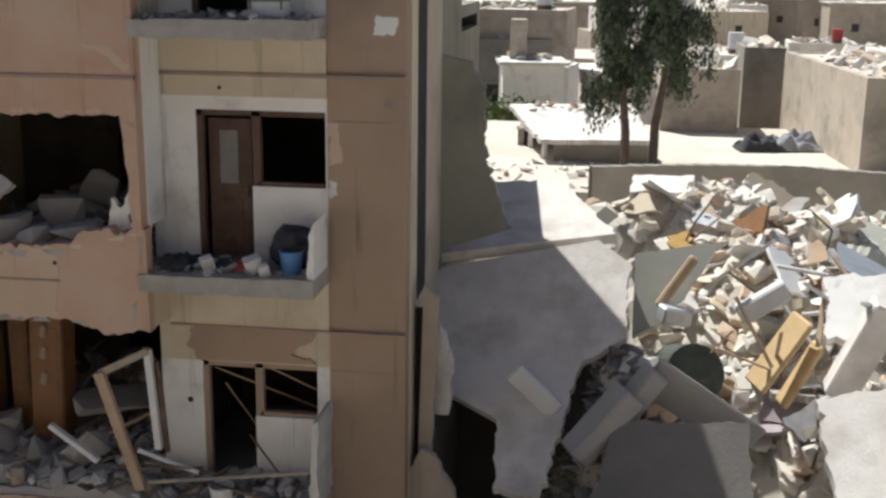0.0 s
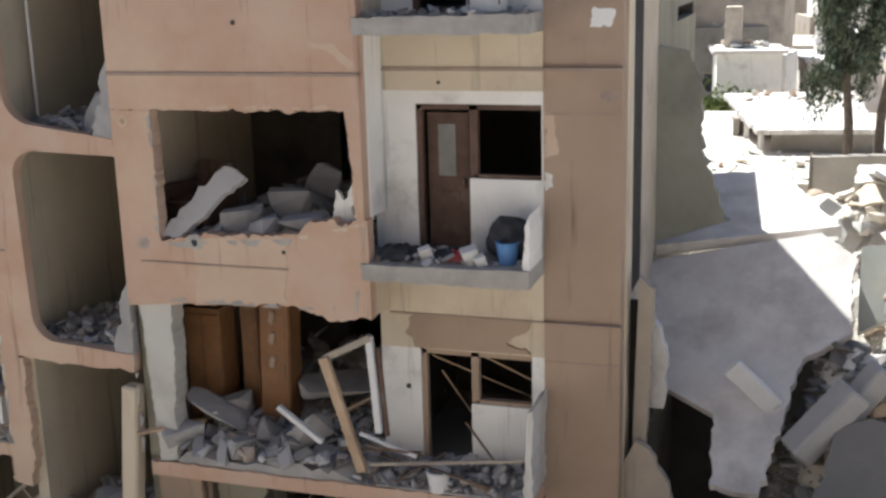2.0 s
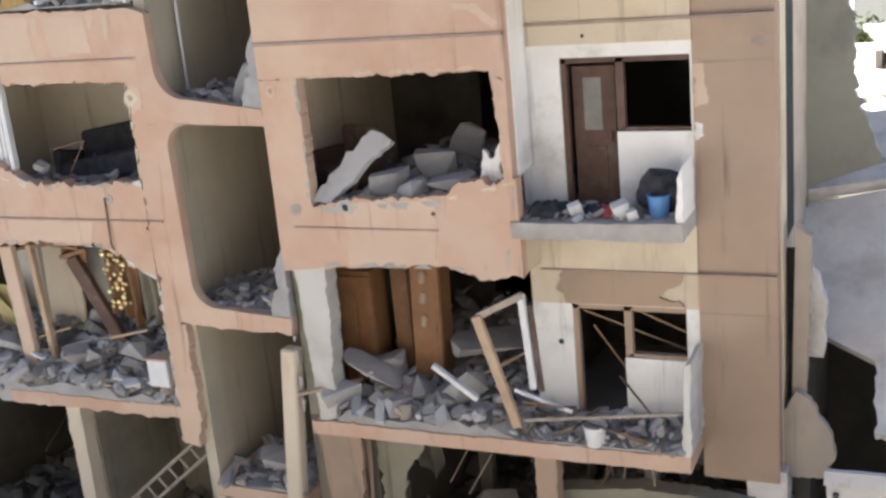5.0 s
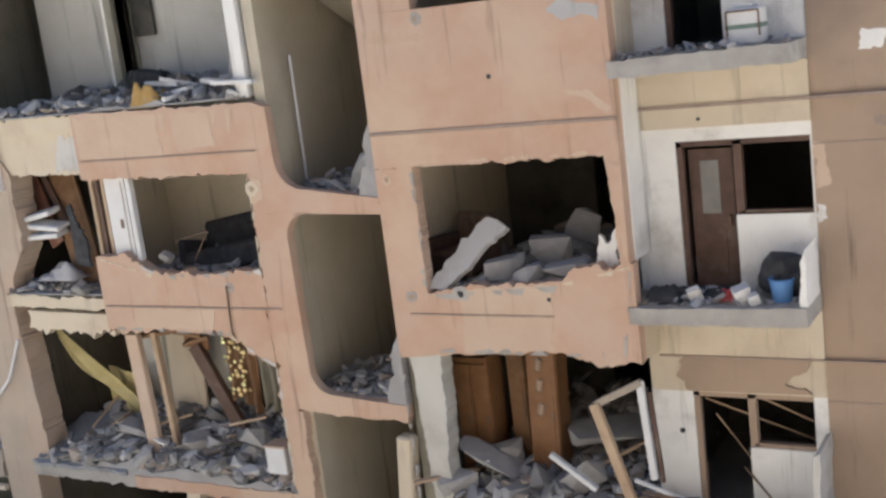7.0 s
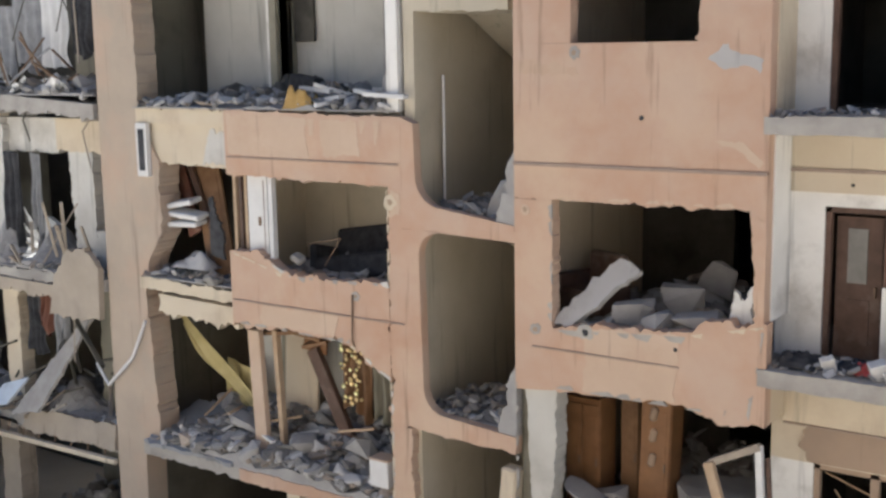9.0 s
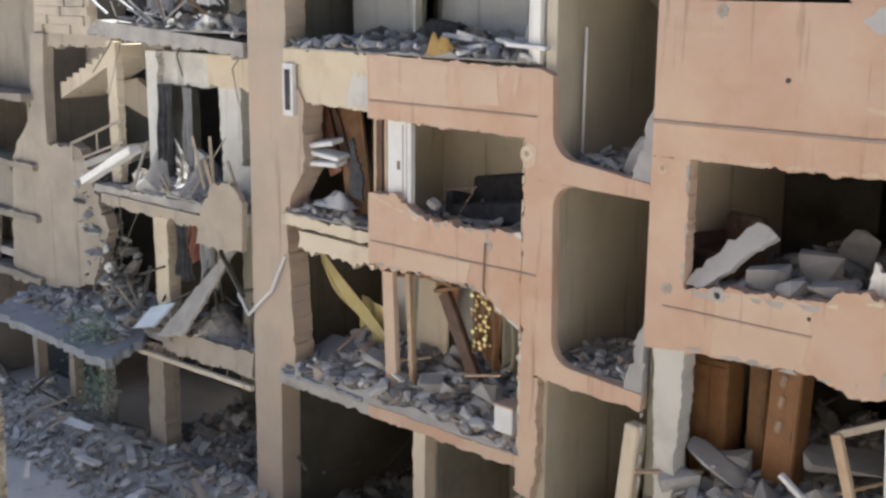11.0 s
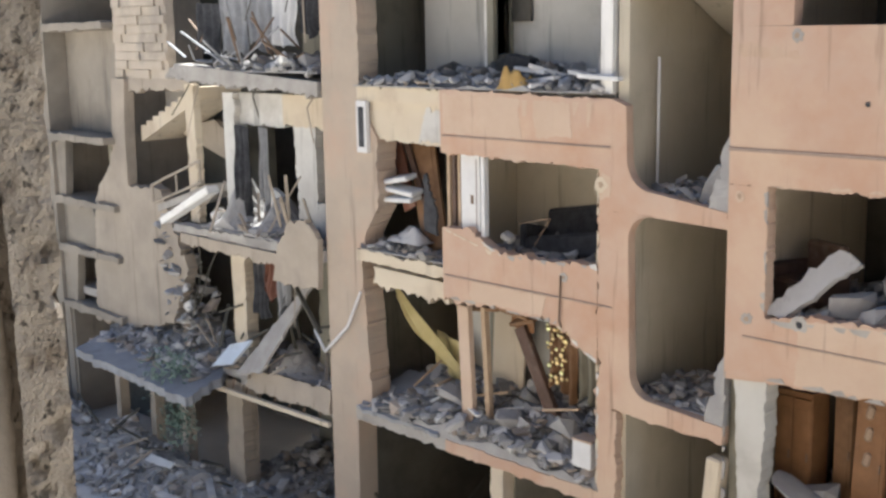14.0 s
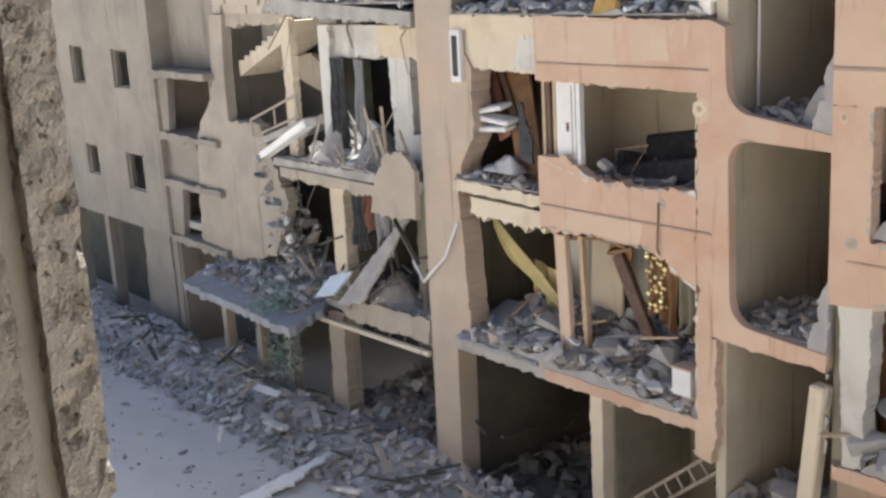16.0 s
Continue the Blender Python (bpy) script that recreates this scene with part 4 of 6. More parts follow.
for k, z in enumerate((3.0, 4.5, 5.75, 7.4, 10.1)):
    part("landing", sheet_xz(jag([(-28.5, z), (-25.4, z + 0.03), (-25.4, z + 0.18), (-28.5, z + 0.2)], (0, 2), 0.15, 0.03, 80 + k), 0.3 if k != 3 else 0.15, 3), HOUSE, house)
part("wall", box(-28.5, -25.4, 0.5, 0.65, 4.7, 5.75), HOUSE, house)
part("wall", box(-28.5, -25.4, 0.9, 1.05, 7.6, 10.1), HOUSE, house)
part("wall", sheet_xz([(-28.5, 5.95), (-28.1, 5.95), (-27.9, 7.4), (-28.5, 7.4)], 0.4, 0.6), HOUSE, house)
part("wall", box(-27.2, -27.05, 1.2, 3.0, 5.95, 7.4), INNER, house)
part("wall", sheet_xz([(-28.5, 3.2), (-27.9, 3.2), (-27.7, 4.5), (-28.5, 4.5)], 0.4, 0.6), HOUSE, house)
# Black triangle on the wall paints the dark of an opening.
part("slat_opening", sheet_xz([(-26.85, 5.72), (-26.3, 5.7), (-26.3, 4.85)], 0.47, 0.49), BLACKISH, house)
part("wall", box(-25.6, -25.38, 0.72, 3, 2.9, 12.5), HOUSE, house)
# Wall behind the columns, coloured dark as shade under the floor above.
part("wall", box(-45, -25.5, 1.6, 1.75, 0, 3.0), SHADE_DARK, house)
part("wall", sheet_xz(jag([(-31.3, 0), (-29.4, 0), (-29.5, 3.1), (-31.2, 3.1)], (1, 3), 0.2, 0.04, 91), 0.7, 0.85), HOUSE, house)
for x in (-28.9, -33.5, -36.0):
    part("column", box(x, x + 0.3, 0.5, 0.85, -0.02, 3.4), HOUSE, house)

# ---- the wall with the opening from which one looks out ----
near = thing("lookout_wall", "rough rendered wall with a broken window opening", "wall", kind="structure")
part("wall", box(-14, -1.47, -12.58, -12.26, 0, 12.6), GREIGE, near)
part("wall", box(2.2, 14, -12.58, -12.26, 0, 12.6), GREIGE, near)
part("wall", box(-1.47, 2.2, -12.58, -12.26, 0, 8.82), GREIGE, near)
part("wall", box(-1.47, 2.2, -12.58, -12.26, 11.6, 12.6), GREIGE, near)
for x0, x1, y0, y1, z0, z1 in ((-14, 14, -17.0, -16.8, 0, 12.6), (-14, -13.8, -16.8, -12.58, 0, 12.6), (13.8, 14, -16.8, -12.58, 0, 12.6)):
    part("wall", box(x0, x1, y0, y1, z0, z1), GREIGE, near)
part("roof", box(-14, 14, -17, -12.26, 12.6, 12.8), CONC, near)
part("floor", box(-14, 14, -16.8, -12.58, 8.0, 8.2), CONC, near)


def rough_post(x0, x1, y0, y1, z0, z1, amp, seed):
    """A post of crumbled render: uneven faces with pits and a broken arris."""
    b = bmesh.new()
    n = 230
    k = max(8, int((y1 - y0) / 0.011))
    line = [(x0, y0, 0, -1)] + [(x0 + (x1 - x0) * i / 8, y0, 0, -1) for i in range(1, 8)]
    line += [(x1, y0 + (y1 - y0) * i / k, 1, 0) for i in range(k + 1)]
    line += [(x0 + (x1 - x0) * i / 8, y1, 0, 1) for i in range(7, -1, -1)]
    rings = []
    for i in range(n + 1):
        z = z0 + (z1 - z0) * i / n
        ring = []
        for x, y, nx, ny in line:
            p = Vector((x * 1.3 + seed, y, z))
            d = noise.noise(p * 6) * 0.3 + noise.noise(p * 30) * 0.3 + noise.noise(p * 75) * 0.25
            pit = noise.noise(p * 38 + Vector((9, 4, 2)))
            if pit > 0.32:
                d -= (pit - 0.32) * 2.6
            d *= amp
            edge = 0.7 if (x == x1 and y in (y0, y1)) else 0.0
            ring.append(b.verts.new((x + d * (nx + edge), y + d * ny, z)))
        rings.append(ring)
    m = len(line)
    for a, c in zip(rings, rings[1:]):
        for j in range(m):
            b.faces.new((a[j], a[(j + 1) % m], c[(j + 1) % m], c[j]))
    return b


part("jamb", rough_post(-1.55, -1.443, -12.298, -12.235, 8.4, 11.6, 0.016, 3), JAMB, near, "crumbling rendered window jamb")
part("jamb", rough_post(-1.55, -1.462, -12.58, -12.325, 8.4, 11.6, 0.012, 8), JAMB, near)
part("joint", rough_post(-1.55, -1.49, -12.34, -12.29, 8.4, 11.6, 0.006, 5), JAMB, near)

# ---- debris inside the block ----


def flat(z, h=0.0, x0=0, x1=1, y0=0, y1=1):
    """Height of a low heap on a floor at z: h in its middle, uneven."""
    def fun(x, y):
        u = (x - x0) / (x1 - x0)
        v = (y - y0) / (y1 - y0)
        k = max(0.0, 4 * u * (1 - u)) ** 0.5 * (0.35 + 0.65 * v)
        return z + h * k * (0.75 + 0.6 * noise.noise(Vector((x * 2.3, y * 2.3, z))))
    return fun


DRAPES = []
ZONES = [
    # label, x0, x1, y0, y1, floor, height, pieces, small, large
    ("first floor room", -8.05, -4.95, 0.05, 3.2, 3.07, 0.85, 1500, 0.038, 0.34),
    ("first floor balcony", -4.85, -2.85, 0.02, 0.78, 3.1, 0.2, 368, 0.038, 0.25),
    ("second floor balcony", -4.85, -2.85, 0.05, 0.78, 6.07, 0.06, 176, 0.030, 0.15),
    ("second floor room", -7.65, -5.05, 0.22, 2.6, 6.07, 0.5, 608, 0.038, 0.32),
    ("third floor balcony", -4.85, -2.85, 0.02, 0.78, 9.03, 0.05, 144, 0.030, 0.13),
    ("upper landing", -9.95, -8.5, 0.17, 1.4, 7.55, 0.22, 272, 0.038, 0.23),
    ("middle landing", -9.95, -8.5, 0.17, 1.4, 4.63, 0.22, 272, 0.038, 0.23),
    ("lower landing", -9.95, -8.5, 0.1, 1.4, 1.81, 0.22, 192, 0.045, 0.38),
]
WEST_ZONES = [
    ("torn bedroom", -13.6, -10.45, 0.22, 1.74, 6.07, 0.62, 900, 0.038, 0.25),
    ("recessed balcony", -15.9, -13.7, 0.1, 1.4, 6.1, 0.2, 352, 0.038, 0.25),
    ("torn living room", -15.9, -10.45, 0.03, 1.58, 3.07, 0.95, 2500, 0.038, 0.36),
    ("open top floor", -15.9, -10.3, 0.05, 1.65, 9.0, 0.34, 1100, 0.038, 0.28),
    ("wing top floor", -20.9, -17.0, 0.12, 2.0, 9.2, 0.3, 528, 0.038, 0.30),
    ("wing second floor", -20.7, -17.1, 0.12, 2.0, 5.92, 0.25, 528, 0.038, 0.28),
    ("wing first floor", -20.9, -17.1, 0.3, 2.6, 2.86, 0.6, 672, 0.045, 0.34),
    ("wing ground floor", -21.6, -17.1, 0.3, 3.1, 0.0, 0.7, 900, 0.050, 0.36),
    ("shop floor", -16.2, -2.3, 0.2, 4.6, 0.0, 0.75, 1440, 0.060, 0.47),
]
for label, x0, x1, y0, y1, z, h, n, s0, s1 in ZONES + WEST_ZONES:
    fun = flat(z, h, x0, x1, y0, y1)
    if h > 0.15:
        # The shop floor gets the darkened debris, so its shade is coloured in.
        mound("debris_bed", "fine grey debris covering the " + label, x0, x1, y0, y1, lambda x, y: fun(x, y) - 0.06, z, RUB_SHADE if z < 1 and x0 > -17 else DUSTY, 0.16, 0.05)
    rubble("rubble", "loose grey rubble on the " + label, heap_spots(n, x0, x1, y0, y1, fun, s0, s1, 3.2), RUB_SHADE if z < 1 and x0 > -17 else RUB)


def street_z(x, y):
    k = math.exp(-((y - 0.1) / 1.1) ** 2)
    if x < -21:
        k *= 1.3
    return 0.55 * k * (0.7 + 0.5 * noise.noise(Vector((x * 0.7, y * 0.9, 3)))) + 0.02


mound("street_debris", "bank of grey debris along the foot of the block", -34, -1.9, -2.6, 0.3, lambda x, y: street_z(x, y) - 0.06 - 0.05 * noise.noise(Vector((x * 0.8, y, 7))), -0.06, STREETDUST, 0.2, 0.05)
rubble("street_rubble", "loose rubble scattered along the street edge", heap_spots(5600, -34, -2.0, -1.9, 0.2, street_z, 0.03, 0.26, 3.6) + heap_spots(1300, -14, -2.0, -3.2, -0.5, street_z, 0.04, 0.42, 3.2) + [(x, -1.2 - 3.2 * random.random() ** 2, 0.02, 0.03 + 0.16 * random.random() ** 3) for x in (random.uniform(-34, -2) for _ in range(1100))], RUBS)
def canopy_z(x, y):
    return 2.66 + 0.06 * y + 0.5 * max(0.0, y + 0.35) * (0.7 + 0.6 * noise.noise(Vector((x, y, 1))))


rubble("canopy_rubble", "heap of masonry lying on the canopy", heap_spots(620, -25.8, -21.0, -0.5, 1.0, canopy_z, 0.05, 0.38, 2.6), RUB)
mound("canopy_debris", "grey debris heaped on the canopy slab", -25.6, -21.2, -0.4, 1.4, canopy_z, 2.55, DUSTY, 0.16, 0.06)


def sticks(label, n, x0, x1, y0, y1, z0, z1, lmin, lmax, r, material, name="stick", steep=0.5):
    for i in range(n):
        a = random.uniform(0, 6.28)
        e = random.uniform(-0.15, steep)
        l = random.uniform(lmin, lmax)
        p = Vector((random.uniform(x0, x1), random.uniform(y0, y1), random.uniform(z0, z1)))
        q = p + Vector((math.cos(a) * math.cos(e), math.sin(a) * math.cos(e) * 0.5, math.sin(e))) * l
        d = q - p
        m = Matrix.Translation((p + q) / 2) @ d.to_track_quat("X", "Z").to_matrix().to_4x4()
        solo(name, _cb(l, r * random.uniform(1, 2.5), r, m, 0.004), material, label, "debris", "loose sticks")


sticks("splintered timber stick among the rubble", 2, -8, -5.2, 0.2, 1.2, 3.5, 3.8, 0.5, 1.0, 0.04, TIMBER)
sticks("pale wooden batten lying in the debris", 1, -7.6, -5.2, 0.1, 0.9, 3.5, 3.7, 0.4, 0.9, 0.04, WHITEPL)
sticks("thin bent steel bar in the rubble", 7, -4.8, -3.0, 0.1, 0.6, 3.25, 3.5, 0.5, 1.2, 0.025, STEEL)
sticks("pale wooden batten lying in the debris", 2, -15.5, -10.8, 0.2, 1.2, 3.5, 3.9, 0.4, 0.9, 0.04, WHITEPL)
sticks("splintered timber stick among the rubble", 5, -15.5, -10.8, 0.2, 1.4, 3.5, 4.0, 0.4, 0.8, 0.035, TIMBER)
sticks("white board fragment on the open floor", 9, -12.2, -10.6, 0.1, 0.9, 9.12, 9.35, 0.4, 1.0, 0.06, WHITEPL, steep=0.2)
sticks("splintered dark timber stick among the rubble", 18, -21.5, -17.2, 0.1, 1.4, 3.2, 4.3, 0.6, 1.5, 0.04, SHADE_DARK, steep=1.2)
sticks("pale debris sliver lying in the street", 9, -30, -3, -2.6, -0.2, 0.3, 0.5, 0.5, 1.4, 0.07, PALE, steep=0.3)
sticks("dark splintered timber among street debris", 26, -32, -14, -1.6, 0.1, 0.35, 0.7, 0.5, 1.3, 0.04, SHADE_DARK, steep=0.5)
sticks("pale splinter among the street debris", 12, -30, -14, -1.6, 0.1, 0.35, 0.6, 0.4, 1.1, 0.05, GREIGE, steep=0.4)
sticks("dark splintered timber in the ground floor", 16, -16, -2.4, 0.4, 3.0, 0.6, 1.2, 0.6, 1.5, 0.04, SHADE_DARK, steep=1.0)
sticks("bent steel bar hanging from the wing", 10, -21.8, -17.4, 0.1, 0.6, 9.3, 9.8, 0.6, 1.4, 0.03, STEEL, steep=1.0)

for x, y, z, sx, sy, sz, rx, ry, rz in (
    (-7.35, 0.55, 3.72, 1.0, 0.6, 0.3, 10, 28, 15), (-7.75, 0.25, 3.38, 0.6, 0.45, 0.4, 20, -10, 40), (-6.0, 0.5, 3.5, 0.7, 0.5, 0.4, -20, -35, 10),
    (-6.9, 0.3, 3.3, 0.5, 0.4, 0.3, 0, 15, 60), (-5.5, 0.4, 3.3, 0.75, 0.5, 0.22, 5, 8, 0), (-5.9, 1.5, 3.85, 1.3, 1.0, 0.25, 8, 4, 20), (-7.3, 0.9, 3.6, 0.5, 0.5, 0.4, 0, 0, 10),
):
    big_chunk(x, y, z, sx, sy, sz, rx, ry, rz)
for x, y, z, sx, sy, sz, rx, ry, rz in (
    (-9.05, 0.5, 2.15, 0.7, 0.6, 0.6, 5, 4, 20), (-4.0, -0.8, 0.6, 0.7, 0.6, 0.8, 5, 10, 30), (-8.2, -1.2, 0.35, 0.5, 0.4, 0.4, 12, 8, 30), (-7.0, -0.9, 0.4, 0.7, 0.5, 0.3, 12, 8, 0),
    (-6.3, 1.8, 0.95, 0.8, 0.6, 0.7, 20, 15, 30), (-6.3, 1.0, 6.5, 0.6, 0.4, 0.45, 10, 0, 20), (-6.1, 1.7, 6.75, 0.5, 0.25, 0.36, 10, 15, 10), (-6.75, 0.5, 6.45, 0.55, 0.4, 0.3, 5, 0, 10),
):
    big_chunk(x, y, z, sx, sy, sz, rx, ry, rz)
for x, y, z, sx, sy, sz, rx, ry, rz in (
    (-6.3, 0.4, 6.42, 0.6, 0.4, 0.25, 5, 3, 70), (-5.85, 0.4, 6.45, 0.65, 0.4, 0.25, 5, -5, 10), (-11.4, 0.5, 3.75, 0.5, 0.4, 0.3, 0, 10, 0), (-12.6, 0.4, 3.6, 0.5, 0.4, 0.35, 20, 10, 50),
    (-13.9, 0.5, 3.7, 0.6, 0.4, 0.3, 10, 20, 10), (-8.72, 0.45, 7.75, 0.35, 0.4, 0.5, 0, 15, 10), (-10.55, 0.5, 9.3, 0.4, 0.4, 0.45, 0, 10, 0), (-2.0, -0.5, 0.5, 0.7, 0.5, 0.5, 0, 10, 0),
):
    big_chunk(x, y, z, sx, sy, sz, rx, ry, rz)
solo("sagging_slab", slab4((-16.05, 0.0, 3.12), (-13.85, -0.02, 3.12), (-14.0, 1.3, 3.5), (-16.0, 1.3, 3.55), 0.08, 44, 0.05), CANOPY, "bluish grey floor slab sagging to the edge", "slab")
# long pale plaster slab leaning out of the window hole
solo("plaster_slab", slab4((-7.85, 0.12, 6.2), (-7.45, 0.1, 6.24), (-6.62, 0.45, 6.98), (-6.95, 0.5, 7.12), 0.1, 5, 0.04), LIGHTPANEL, "long pale plaster slab leaning over the sill", "rubble")
for i, (x, z) in enumerate(((-5.3, 6.5), (-5.12, 6.55))):
    solo("wall_shard", sheet_xz(jag([(x - 0.12, z - 0.1), (x + 0.22, z - 0.05), (x + 0.24, z + 0.5 - 0.1 * i), (x + 0.1, z + 0.3), (x, z + 0.42), (x - 0.05, z + 0.1)], (1, 2, 3, 4), 0.06, 0.02, 90 + i), 0.22 + 0.09 * i, 0.29 + 0.09 * i), WHITE, "pointed white wall shard at the broken opening", "rubble")

# ---- things in the right-hand rooms ----


def wardrobe(x0, x1, y0, y1, z0, z1, material, label, doors=2, tilt=0):
    w = thing("wardrobe", label, "wardrobe", at=(x0, y0, z0))
    sx, sy, sz = x1 - x0, y1 - y0, z1 - z0
    part("body", box(0, sx, 0.03, sy, 0, sz, 0.008), material, w)
    for i in range(doors):
        d = part("door", box(sx * i / doors + 0.012, sx * (i + 1) / doors - 0.012, 0.0, 0.028, 0.06, sz - 0.05, 0.004), material, w)
        part("door_panel", box(sx * i / doors + 0.06, sx * (i + 1) / doors - 0.06, -0.008, 0.0, 0.2, sz - 0.2, 0.003), material, d)
        part("handle", box(sx * (i + 0.85) / doors - 0.01, sx * (i + 0.85) / doors + 0.01, -0.03, -0.008, sz * 0.5, sz * 0.5 + 0.12, 0.003), STEEL, d)
    part("cornice", box(-0.02, sx + 0.02, -0.01, sy, sz, sz + 0.05, 0.006), material, w)
    w.rotation_euler = (0, radians(tilt), 0)
    return w


wardrobe(-8.06, -7.52, 1.0, 1.5, 3.1, 4.95, ORANGEWOOD, "honey brown wooden wardrobe standing in the ruined room", 2, 0)
wardrobe(-7.32, -7.04, 1.25, 1.7, 3.1, 5.12, WOOD, "brown wooden wardrobe with one door", 1, 0)
carved = wardrobe(-6.95, -6.5, 1.0, 1.4, 3.1, 5.2, ORANGEWOOD, "narrow honey brown cupboard with pale ornaments", 1, 2)
for z in (1.2, 1.55, 1.85):
    part("ornament", _cb(0.1, 0.03, 0.2, pose(0.2 + 0.05 * (z % 0.3), -0.015, z, 0, 10, 0), 0.03), TAN, carved, "pale carved ornament")
frame_t = thing("broken_doorway", "broken wooden door frame leaning over the slab", "door frame")
part("post", _cb(0.13, 0.09, 1.6, pose(-5.32, 0.15, 3.98, 0, -17, 0), 0.008), TIMBER, frame_t)
part("head", _cb(0.72, 0.08, 0.09, pose(-5.24, 0.2, 4.88, 0, -27, 0), 0.006), GREIGE, frame_t)
part("post", _cb(0.09, 0.08, 1.3, pose(-4.9, 0.22, 4.4, 0, -4, 0), 0.006), WHITEPL, frame_t, "white painted post")
part("post", _cb(0.05, 0.06, 1.2, pose(-4.8, 0.26, 4.3, 0, -4, 0), 0.006), DARKWOOD, frame_t)
solo("white_batten", _cb(0.75, 0.09, 0.07, pose(-5.92, 0.12, 3.8, 0, 36, 0), 0.01), WHITEPL, "white wooden batten stuck in the rubble", "debris")
solo("rail_bar", rod((-4.97, 0.1, 3.35), (-2.9, 0.12, 3.62), 0.025, 8), GREIGE, "bent railing bar lying across the balcony", "bar")
solo("rail_bar", rod((-5.1, 0.15, 3.75), (-4.35, 0.2, 3.48), 0.03, 8), WHITEPL, "white bar lying across the balcony", "bar")
solo("parapet_end", sheet_xz(jag([(-2.9, 3.1), (-2.8, 3.1), (-2.76, 4.35), (-2.84, 4.3)], (1, 3), 0.1, 0.015, 4), 0.0, 0.75), DIRTYW, "broken white end of the balcony parapet", "parapet")
solo("parapet_end", sheet_xz(jag([(-2.88, 6.08), (-2.8, 6.08), (-2.8, 6.75), (-2.86, 6.6)], (1, 3), 0.1, 0.015, 5), 0.02, 0.7), WHITE, "broken white end of the balcony parapet", "parapet")


def bucket(x, y, z, r, h, material, label, name="bucket"):
    b = thing(name, label, "bucket", at=(x, y, z))
    bm = bmesh.new()
    bmesh.ops.create_cone(bm, cap_ends=False, segments=20, radius1=r * 0.78, radius2=r, depth=h, matrix=pose(0, 0, h / 2))
    bmesh.ops.create_cone(bm, cap_ends=False, segments=20, radius1=r * 0.74, radius2=r * 0.96, depth=h * 0.97, matrix=pose(0, 0, h / 2 + 0.01))
    bmesh.ops.create_circle(bm, cap_ends=True, segments=20, radius=r * 0.78)
    part("tub", bm, material, b, smooth=True)
    bm = bmesh.new()
    for k in range(20):
        a, c = k * math.pi / 10, (k + 1) * math.pi / 10
        rod((math.cos(a) * r, math.sin(a) * r, h), (math.cos(c) * r, math.sin(c) * r, h), 0.012, 4, bm)
    part("rim", bm, material, b)
    bm = wire([(math.cos(t) * r, 0.02, h - abs(math.sin(t)) * r * 0.6) for t in [i * math.pi / 8 for i in range(9)]], 0.006, 4)
    part("handle", bm, STEEL, b)
    return b


bucket(-4.03, 0.1, 3.1, 0.15, 0.27, WHITEPL, "white plastic bucket on the balcony rubble")
bucket(-3.14, 0.3, 6.08, 0.14, 0.27, BLUE, "blue plastic bucket on the balcony")
tank = thing("black_bin", "black dusty bin bag heap on the balcony", "bin", at=(-3.12, 0.52, 6.08))
bm = bmesh.new()
bmesh.ops.create_icosphere(bm, subdivisions=3, radius=0.34, matrix=Matrix.Diagonal((1, 0.6, 0.8, 1)) @ Matrix.Translation((0, 0, 0.3)))
for v in bm.verts:
    v.co += v.co.normalized() * noise.noise(v.co * 5) * 0.1
    v.co.z = max(v.co.z, 0)
part("bag", bm, BLACKISH, tank)
for x, y, s, mt, lab in ((-3.56, 0.25, 0.2, WHITEPL, "white carton on the balcony floor"), (-4.15, 0.3, 0.16, WHITE, "torn white carton on the balcony floor"), (-3.42, 0.16, 0.13, WHITEPL, "small white box on the balcony floor")):
    c = thing("carton", lab, "box", at=(x, y, 6.08))
    c.rotation_euler = (radians(8), radians(-18), radians(25))
    part("body", box(-s / 2, s / 2, -s / 2, s / 2, 0, s, 0.01), mt, c)
    part("flap", _cb(s, 0.01, s * 0.5, pose(0, -s * 0.6, s * 1.02, 60), 0.002), mt, c)


def cloth(name, label, x, y, z, w, d, h, material, seed, rz=0, cat="cloth"):
    bm = bmesh.new()
    n = 24
    g = [[bm.verts.new(((i / n - 0.5) * w, (j / n - 0.5) * d, 0.012 + h * (0.45 + 0.5 * noise.noise(Vector((i * 0.11 + seed, j * 0.11, 0))) + 0.25 * noise.noise(Vector((i * 0.3, j * 0.26 + seed, 3)))) * (1 - (2 * i / n - 1) ** 4) * (1 - (2 * j / n - 1) ** 4))) for j in range(n + 1)] for i in range(n + 1)]
    for i in range(n):
        for j in range(n):
            bm.faces.new((g[i][j], g[i + 1][j], g[i + 1][j + 1], g[i][j + 1]))
    bm.transform(pose(x, y, z, 0, 0, rz))
    return solo(name, bm, material, label, cat, smooth=True)


cloth("red_cloth", "crumpled red cloth on the balcony floor", -3.78, 0.35, 6.08, 0.3, 0.3, 0.18, RED, 1)
cloth("dark_cloth", "heap of dark clothes on the balcony floor", -4.55, 0.4, 6.08, 0.5, 0.5, 0.25, BLACKISH, 2)
cloth("dark_cloth", "heap of dark clothes on the balcony floor", -3.95, 0.5, 6.08, 0.4, 0.4, 0.15, BLACKISH, 3)
cloth("maroon_mat", "dusty maroon floor mat thrown in the street", -11.75, -0.9, 0.35, 1.2, 1.0, 0.2, MAROON, 4, 20)
cloth("green_cloth", "dusty green cloth spread over street rubble", -10.5, -0.7, 0.42, 1.3, 0.9, 0.3, GREEN, 5, -30)
cloth("green_cloth", "dusty green cloth spread over street rubble", -10.0, -1.2, 0.3, 0.8, 0.6, 0.2, GREEN, 6, 10)
